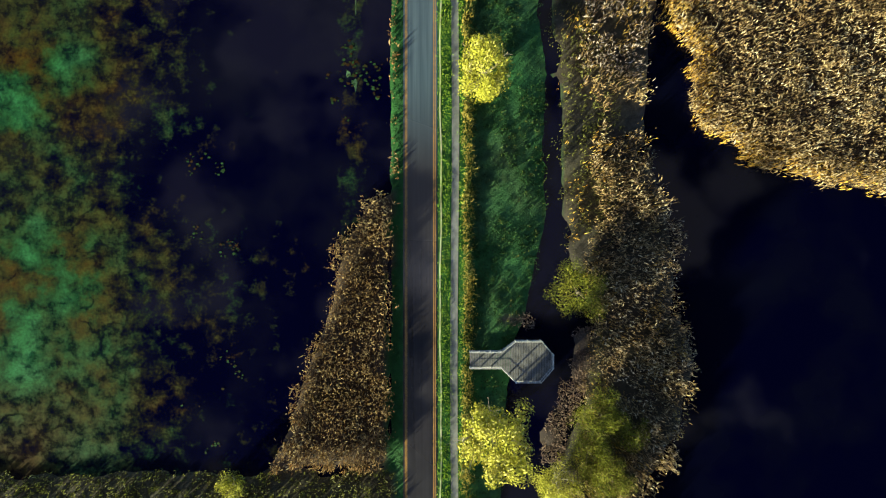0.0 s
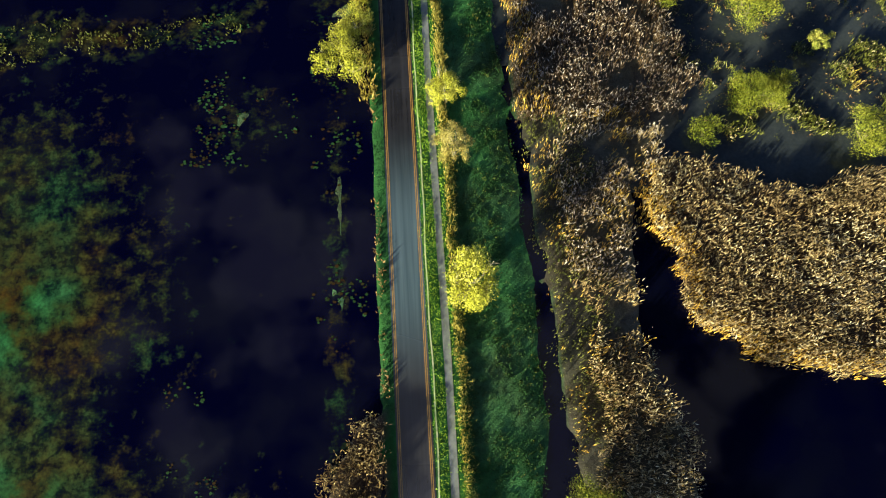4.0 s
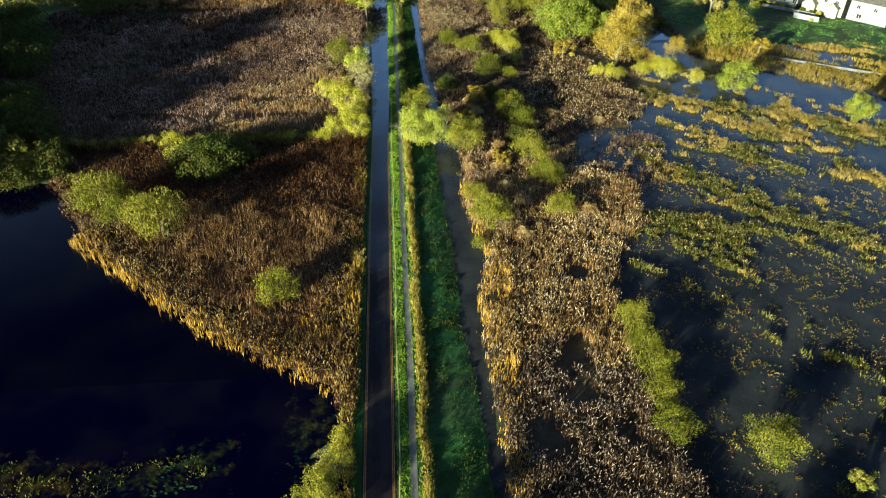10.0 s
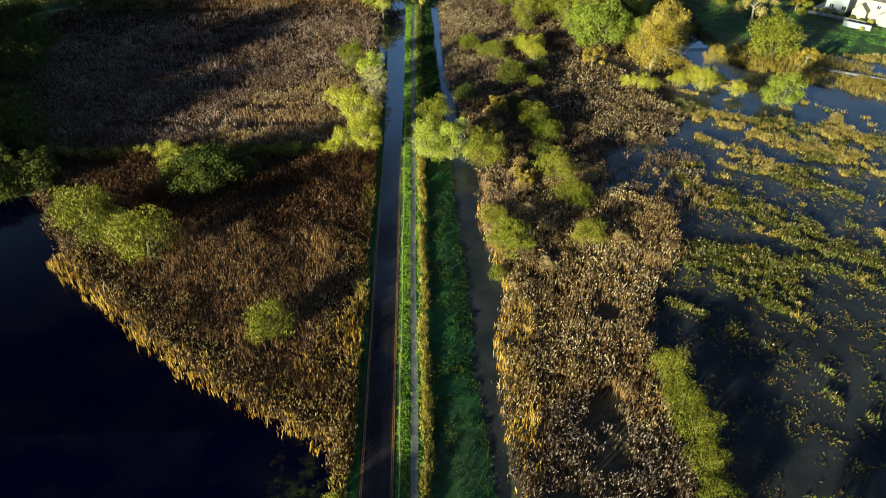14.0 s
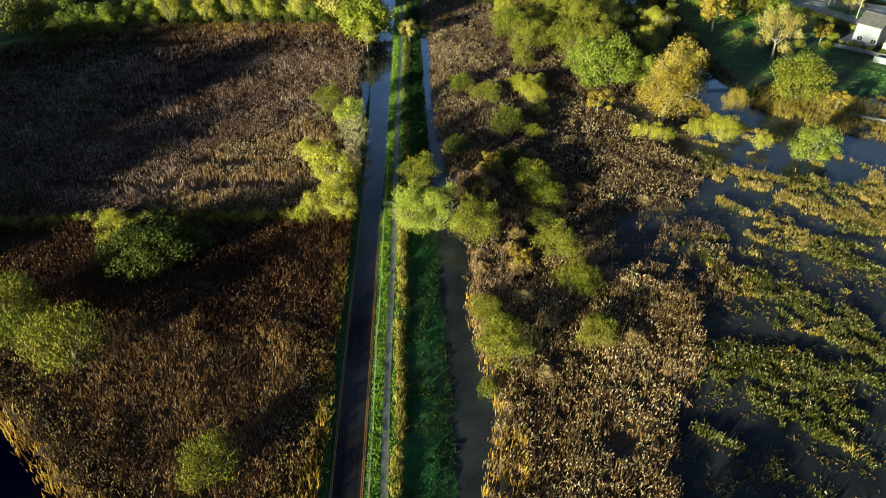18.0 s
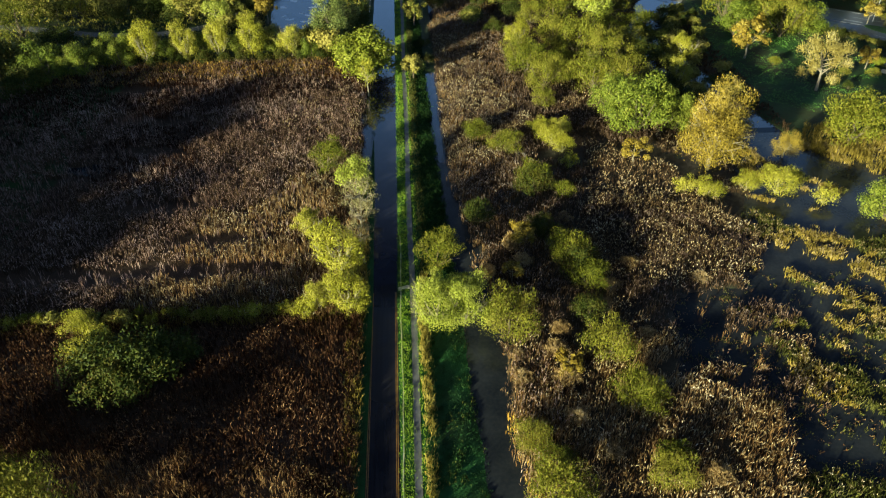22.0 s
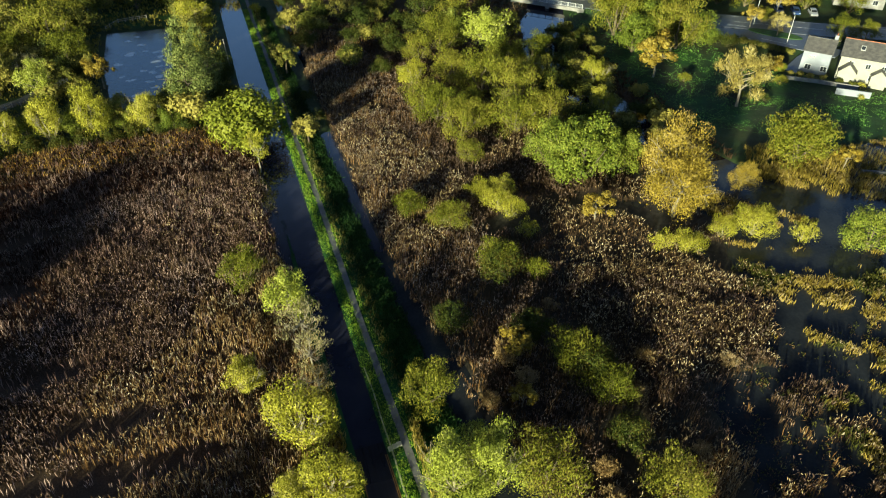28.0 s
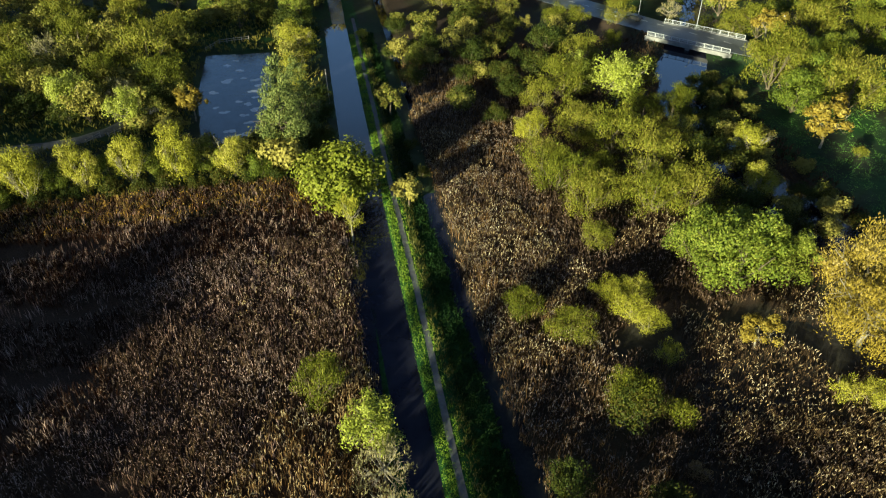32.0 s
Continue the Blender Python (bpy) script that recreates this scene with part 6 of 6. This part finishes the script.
# ---- the main road, its bridge and the houses ----
MAIN = [(x, y, 1.5) for x, y in MAIN_ROAD]
tagged(new("main_road", ribbon("main_road", MAIN, 4.6, MAIN_ASPHALT, thick=0.5)), "wide grey asphalt main road crossing the river", "road", kind="structure")
for k in range(40):
    a = Vector((55, 302, 1.506)).lerp(Vector((92, 252, 1.506)), k / 14) if k < 14 else Vector((92, 252, 1.506)).lerp(Vector((175, 194, 1.506)), (k - 14) / 26)
    d = (Vector((37, -50, 0)) if k < 14 else Vector((83, -58, 0))).normalized()
    tagged(new("lane_dash", ribbon("lane_dash", [a, a + d * 2.0], 0.08, PAINT_WHITE, thick=0.005)), "white dashed centre line on the main road", "road marking", "lane dashes", "structure")


bm = bmesh.new()
top = [bm.verts.new((*p, 1.40)) for p in SIDE]
low = [bm.verts.new((*p, 0.6)) for p in SIDE]
bm.faces.new(top)
for k in range(len(SIDE)):
    bm.faces.new((top[k - 1], low[k - 1], low[k], top[k]))
bmesh.ops.recalc_face_normals(bm, faces=bm.faces)
tagged(part("side_road", bm, MAIN_ASPHALT), "grey asphalt side road that leaves the main road", "road", kind="structure")
tagged(new("driveway", ribbon("driveway", [(120.5, 208.2, 1.42), (116, 206.4, 1.1), (112, 204.2, 0.62), (109.6, 202.6, 0.55)], 1.3, MAIN_ASPHALT, thick=0.6)), "short grey asphalt driveway beside a white house", "driveway", kind="structure")
bm = bmesh.new()
rim, foot = [], []
for k in range(28):
    a = k * math.tau / 28
    u, w = 6.2 * math.cos(a), 2.0 * math.sin(a)
    rim.append(bm.verts.new((119.9 + u * 0.64 + w * 0.77, 220.3 - u * 0.77 + w * 0.64, 1.52)))
    foot.append(bm.verts.new((119.9 + u * 1.03 * 0.64 + w * 1.06 * 0.77, 220.3 - u * 1.03 * 0.77 + w * 1.06 * 0.64, 1.36)))
bm.faces.new(rim)
for k in range(28):
    bm.faces.new((rim[k - 1], foot[k - 1], foot[k], rim[k]))
bmesh.ops.recalc_face_normals(bm, faces=bm.faces)
tagged(part("traffic_island", bm, surface("island_turf", (0.015, 0.055, 0.008), (0.05, 0.13, 0.02), 0.6, 0.8, relief=0.05, fine=8)), "kerbed grass traffic island between two roads", "traffic island", kind="structure")
for a, b, wide in (((109.2, 222.6, 1.41), (112.2, 219.6, 1.41), 0.25), ((113.0, 229.6, 1.512), (116.4, 226.6, 1.512), 0.1), ((114.8, 219.0, 1.41), (119.6, 212.4, 1.41), 0.06), ((116.0, 230.6, 1.512), (136, 216.0, 1.512), 0.06)):
    tagged(new("road_line", ribbon("road_line", [a, b], wide, PAINT_WHITE, thick=0.005)), "white line painted on grey asphalt", "road marking", "white road lines", "structure")


def bridge():
    root = empty("road_bridge", pose(81.2, 262.6, 1.45, 0, 0, math.degrees(math.atan2(-15, 14))), "concrete road bridge with white steel railings over the river", "bridge")
    bm = bmesh.new()
    box(bm, -10.5, -5.6, -0.75, 10.5, 5.6, -0.06)
    part("deck", bm, CONCRETE, root)
    for s in (-1, 1):
        bm = bmesh.new()
        box(bm, -10.5, s * 5.35 - 0.25, -0.06, 10.5, s * 5.35 + 0.25, 0.16)
        part("kerb", bm, CONCRETE, root)
        for z in (0.35, 1.2):
            bm = bmesh.new()
            rod(bm, (-10, s * 5.35, z), (10, s * 5.35, z), 0.045, n=6)
            part("rail", bm, WHITE_METAL, root)
        for k in range(11):
            bm = bmesh.new()
            box(bm, -10 + 2 * k - 0.05, s * 5.35 - 0.05, 0.1, -10 + 2 * k + 0.05, s * 5.35 + 0.05, 1.28)
            part("post", bm, WHITE_METAL, root)
        for k in range(100):
            bm = bmesh.new()
            rod(bm, (-9.9 + 0.2 * k, s * 5.35, 0.35), (-9.9 + 0.2 * k, s * 5.35, 1.2), 0.016, n=4)
            part("baluster", bm, WHITE_METAL, root)
        bm = bmesh.new()
        box(bm, s * 9.6 - 0.9, -5.6, -2.4, s * 9.6 + 0.9, 5.6, -0.75)
        part("abutment", bm, CONCRETE, root)
    bm = bmesh.new()
    box(bm, -0.5, -5.0, -2.4, 0.5, 5.0, -0.75)
    part("pier", bm, CONCRETE, root)


bridge()


def street_lamp(x, y, z, rz, h=7.0):
    root = empty("street_lamp", pose(x, y, z, 0, 0, rz), "tall galvanised street lamp post beside the main road", "street lamp", "street lamps")
    bm = bmesh.new()
    rod(bm, (0, 0, -0.2), (0, 0, h), 0.10, 0.06, 8)
    part("pole", bm, STEEL, root)
    bm = bmesh.new()
    rod(bm, (0, 0, h), (1.2, 0, h + 0.25), 0.045, 0.04, 6)
    part("arm", bm, STEEL, root)
    bm = bmesh.new()
    box(bm, 1.1, -0.14, h + 0.2, 1.75, 0.14, h + 0.32)
    part("lantern", bm, STEEL, root)


street_lamp(85.5, 270.5, 1.5, 220)
street_lamp(98, 254.5, 1.5, 220)
street_lamp(118.7, 214.7, 1.3, 60, 6.5)
street_lamp(119.2, 227.4, 1.4, 60)
street_lamp(74, 280, 1.5, 220)


def gable(bm, w, d, h, ridge, x0=0.0):
    """A solid of pitched-roof section: walls w by d, eaves at h, ridge along x."""
    pts = [(0, 0), (d, 0), (d, h), (d / 2, ridge), (0, h)]
    a = [bm.verts.new((x0, y, z)) for y, z in pts]
    b = [bm.verts.new((x0 + w, y, z)) for y, z in pts]
    bm.faces.new(a[::-1])
    bm.faces.new(b)
    for k in range(5):
        bm.faces.new((a[k - 1], a[k], b[k], b[k - 1]))
    bmesh.ops.recalc_face_normals(bm, faces=bm.faces)


def window(root, x, y, z, w, h, face=-1):
    ob = tagged(empty("window", pose(x, y, z), "", ""), "")
    ob.parent = root
    bm = bmesh.new()
    box(bm, -w / 2, -0.05, 0, w / 2, 0.03, h)
    part("pane", bm, ROOM_GLASS, ob)
    bm = bmesh.new()
    for q in ((-w / 2 - 0.06, -w / 2 + 0.02, -0.06, h + 0.06), (w / 2 - 0.02, w / 2 + 0.06, -0.06, h + 0.06), (-w / 2, w / 2, -0.06, 0.02), (-w / 2, w / 2, h - 0.02, h + 0.06), (-0.03, 0.03, 0, h)):
        box(bm, q[0], -0.08, q[2], q[1], 0.02, q[3])
    part("frame", bm, WHITE_METAL, ob)
    bm = bmesh.new()
    box(bm, -w / 2 - 0.1, -0.18, -0.14, w / 2 + 0.1, 0.0, -0.06)
    part("sill", bm, CONCRETE, ob)


def slate_roof(root, w, d, h, ridge, mat=SLATE, over=0.25, rows=9, cols=1):
    """Two slopes laid in courses of overlapping slates."""
    for s in (0, 1):
        slope = Vector((0, d / 2 if s == 0 else -d / 2, ridge - h))
        start = Vector((0, -over if s == 0 else d + over, h - over * (ridge - h) / (d / 2)))
        run = slope * (1 + over / (d / 2))
        for k in range(rows):
            a, b = start + run * (k / rows), start + run * ((k + 1.15) / rows)
            bm = bmesh.new()
            vs = [bm.verts.new((x, p.y, p.z + dz)) for x in (-over, w + over) for p, dz in ((a, 0.075), (a, 0.03), (b, 0.03), (b, 0.06))]
            bm.faces.new(vs[:4]), bm.faces.new(vs[4:][::-1])
            for j in range(4):
                bm.faces.new((vs[j], vs[(j + 1) % 4], vs[4 + (j + 1) % 4], vs[4 + j]))
            bmesh.ops.recalc_face_normals(bm, faces=bm.faces)
            part("slate_course", bm, mat, root)


def house(x, y, z, rz, w, d, h, ridge, wall, label, windows, ridge_mat=SLATE, chimneys=()):
    root = empty("house", pose(x, y, z, 0, 0, rz), label, "house", "houses by the main road")
    bm = bmesh.new()
    gable(bm, w, d, h, ridge)
    part("wall", bm, wall, root)
    roof = new("roof")
    roof.parent = root
    slate_roof(roof, w, d, h, ridge)
    bm = bmesh.new()
    rod(bm, (-0.2, d / 2, ridge + 0.10), (w + 0.2, d / 2, ridge + 0.08), 0.08, n=6)
    part("ridge", bm, ridge_mat, root)
    for q in windows:
        window(root, *q)
    for cx, cy in chimneys:
        bm = bmesh.new()
        box(bm, cx - 0.35, cy - 0.45, h, cx + 0.35, cy + 0.45, ridge + 1.0)
        box(bm, cx - 0.42, cy - 0.52, ridge + 0.85, cx + 0.42, cy + 0.52, ridge + 1.0)
        part("chimney", bm, wall, root)
        for o in (-0.2, 0.2):
            bm = bmesh.new()
            rod(bm, (cx, cy + o, ridge + 1.0), (cx, cy + o, ridge + 1.35), 0.11, 0.09, 8)
            part("chimney_pot", bm, TERRACOTTA, root)
    return root


house(111.6, 202.4, 0.4, -50, 5.6, 6.6, 4.9, 6.8, RENDER_WHITE, "white rendered house with a grey slate roof",
      ((1.5, 0, 3.6, 0.35, 0.4), (2.3, 0, 3.6, 0.35, 0.4), (1.6, 0, 0.9, 1.2, 1.1), (4.8, 0, 0.9, 1.2, 1.1)), chimneys=((5.3, 4.2),))
second = house(116.2, 196.6, 0.4, -47, 10.5, 8.0, 5.2, 7.6, RENDER_CREAM, "cream rendered house with a dark slate roof and red ridge",
      ((2.2, 0, 3.2, 0.9, 1.0), (5.5, 0, 3.2, 0.9, 1.0), (8.5, 0, 3.2, 0.9, 1.0), (3.0, 0, 0.8, 1.2, 1.2), (7.0, 0, 0.8, 1.4, 1.2)), TERRACOTTA, ((9.8, 4.0),))
house(124.5, 188.4, 0.4, -47, 10, 8.0, 5.2, 7.6, RENDER_WHITE, "white rendered house with a dark slate roof",
      ((2.2, 0, 3.2, 0.9, 1.0), (6.5, 0, 3.2, 0.9, 1.0), (3.0, 0, 0.8, 1.2, 1.2)), chimneys=((9.4, 4.0),))
def roof_light(root, x, d, h, ridge, f):
    """A small white-framed window lying in the front slope."""
    tilt = math.degrees(math.atan2(ridge - h, d / 2))
    m = pose(x, d / 2 * f, h + (ridge - h) * f + 0.14, tilt, 0, 0)
    bm = bmesh.new()
    for q in ((-0.45, -0.6, 0.45, -0.5), (-0.45, 0.5, 0.45, 0.6), (-0.45, -0.5, -0.36, 0.5), (0.36, -0.5, 0.45, 0.5)):
        box(bm, q[0], q[1], -0.05, q[2], q[3], 0.06, m)
    frame_ob = part("roof_window", bm, WHITE_METAL, root, "small white roof window")
    bm = bmesh.new()
    box(bm, -0.36, -0.5, -0.03, 0.36, 0.5, 0.03, m)
    part("pane", bm, ROOM_GLASS, frame_ob)


def wing(root, x, w, out, h, ridge):
    """A low wing with a pitched slate roof that stands out from the front wall."""
    bm = bmesh.new()
    a = [bm.verts.new((x + px, -out, pz)) for px, pz in ((0, 0), (w, 0), (w, h), (w / 2, ridge), (0, h))]
    b = [bm.verts.new((v.co.x, 0.0, v.co.z)) for v in a]
    bm.faces.new(a)
    for k in range(5):
        bm.faces.new((a[k - 1], b[k - 1], b[k], a[k]))
    bmesh.ops.recalc_face_normals(bm, faces=bm.faces)
    part("wing_wall", bm, RENDER_CREAM, root)
    for s in (-1, 1):
        bm = bmesh.new()
        c = x + w / 2
        vs = [bm.verts.new((c + s * t * (w / 2 + 0.2), yy, ridge - (ridge - h) * t * 1.1 + dz)) for dz in (0.04, 0.12) for t, yy in ((0, -out - 0.2), (1, -out - 0.2), (1, 0.4), (0, 0.4))]
        bm.faces.new(vs[:4]), bm.faces.new(vs[4:])
        for k in range(4):
            bm.faces.new((vs[k], vs[(k + 1) % 4], vs[4 + (k + 1) % 4], vs[4 + k]))
        bmesh.ops.recalc_face_normals(bm, faces=bm.faces)
        part("wing_roof", bm, SLATE, root)


roof_light(second, 3.6, 8.0, 5.2, 7.6, 0.55)
wing(second, 0.3, 3.4, 2.4, 2.6, 4.3)
wing(second, 6.6, 3.0, 2.0, 2.5, 3.8)
house(149, 233, 1.2, -40, 12, 8, 4.6, 6.6, CONCRETE, "grey-beige bungalow beyond the main road", ((2.5, 0, 1.0, 1.4, 1.2), (6.5, 0, 1.0, 1.4, 1.2), (9.8, 0, 1.0, 1.2, 1.2)))


def garden_wall(x0, y0, x1, y1, h, mat, label, t=0.22):
    d = Vector((x1 - x0, y1 - y0, 0))
    bm = bmesh.new()
    box(bm, 0, -t / 2, -0.2, d.length, t / 2, h)
    box(bm, -0.03, -t / 2 - 0.05, h, d.length + 0.03, t / 2 + 0.05, h + 0.09)
    ob = part("garden_wall", bm, mat)
    ob.matrix_basis = pose(x0, y0, 0.45, 0, 0, math.degrees(math.atan2(d.y, d.x)))
    tagged(ob, label, "wall", kind="")


garden_wall(110.5, 190.2, 115.5, 186.0, 1.3, RENDER_WHITE, "white rendered garden wall beside the lawn")
garden_wall(105.8, 199.6, 110.6, 195.8, 0.8, CONCRETE, "low grey stone garden wall")
garden_wall(110.6, 195.8, 116.5, 190.2, 0.8, CONCRETE, "low grey stone garden wall")
garden_wall(92, 164, 118, 150, 0.3, GRAVEL, "low stone edge wall along the river bank")


def car(x, y, z, rz, paint, label):
    root = empty("parked_car", pose(x, y, z, 0, 0, rz), label, "car", "cars by the main road")
    prof = [(-2.1, 0.35), (2.1, 0.35), (2.15, 0.7), (1.9, 0.85), (0.95, 0.95), (0.35, 1.42), (-1.2, 1.45), (-1.9, 1.0), (-2.12, 0.85)]
    bm = bmesh.new()
    a = [bm.verts.new((px, -0.85 if pz < 1 else -0.68, pz)) for px, pz in prof]
    b = [bm.verts.new((px, 0.85 if pz < 1 else 0.68, pz)) for px, pz in prof]
    bm.faces.new(a), bm.faces.new(b[::-1])
    for k in range(len(prof)):
        bm.faces.new((a[k - 1], b[k - 1], b[k], a[k]))
    bmesh.ops.recalc_face_normals(bm, faces=bm.faces)
    bmesh.ops.bevel(bm, geom=list(bm.edges), offset=0.06, segments=2, affect="EDGES")
    part("body", bm, paint, root)
    bm = bmesh.new()
    q = [bm.verts.new(p) for p in ((0.98, -0.66, 0.99), (0.98, 0.66, 0.99), (0.42, 0.58, 1.40), (0.42, -0.58, 1.40))]
    bm.faces.new(q)
    bmesh.ops.solidify(bm, geom=list(bm.faces), thickness=-0.03)
    part("windscreen", bm, ROOM_GLASS, root)
    for s in (-1, 1):
        bm = bmesh.new()
        q = [bm.verts.new(p) for p in ((0.75, s * 0.83, 1.0), (-1.7, s * 0.83, 1.02), (-1.2, s * 0.72, 1.38), (0.3, s * 0.72, 1.36))]
        bm.faces.new(q if s < 0 else q[::-1])
        bmesh.ops.solidify(bm, geom=list(bm.faces), thickness=-0.03)
        part("side_window", bm, ROOM_GLASS, root)
        bm = bmesh.new()
        box(bm, 2.06, s * 0.62 - 0.16, 0.62, 2.16, s * 0.62 + 0.16, 0.78)
        part("headlight", bm, WHITE_METAL, root)
        for wx in (-1.3, 1.35):
            bm = bmesh.new()
            rod(bm, (wx, s * 0.68, 0.32), (wx, s * 0.88, 0.32), 0.32, n=14)
            part("wheel", bm, RUBBER, root)


CAR_BLUE = surface("blue_car_paint", (0.02, 0.05, 0.14), (0.03, 0.07, 0.19), 1, 0.3)
CAR_DARK = surface("dark_car_paint", (0.01, 0.011, 0.014), (0.02, 0.022, 0.026), 1, 0.3)
CAR_SILVER = surface("silver_car_paint", (0.42, 0.45, 0.5), (0.5, 0.53, 0.58), 1, 0.3, 0.5)
car(71.6, 277.6, 1.5, 128, CAR_DARK, "dark car on the main road near the bridge")
car(67.4, 280.2, 1.5, 128, CAR_SILVER, "pale car on the main road under a tree")
car(131.0, 232.6, 1.45, 240, CAR_BLUE, "dark blue car parked beyond the main road")
car(134.4, 230.4, 1.45, 240, CAR_BLUE, "blue car parked beyond the main road")
car(137.8, 228.0, 1.45, 240, CAR_SILVER, "silver car parked beyond the main road")
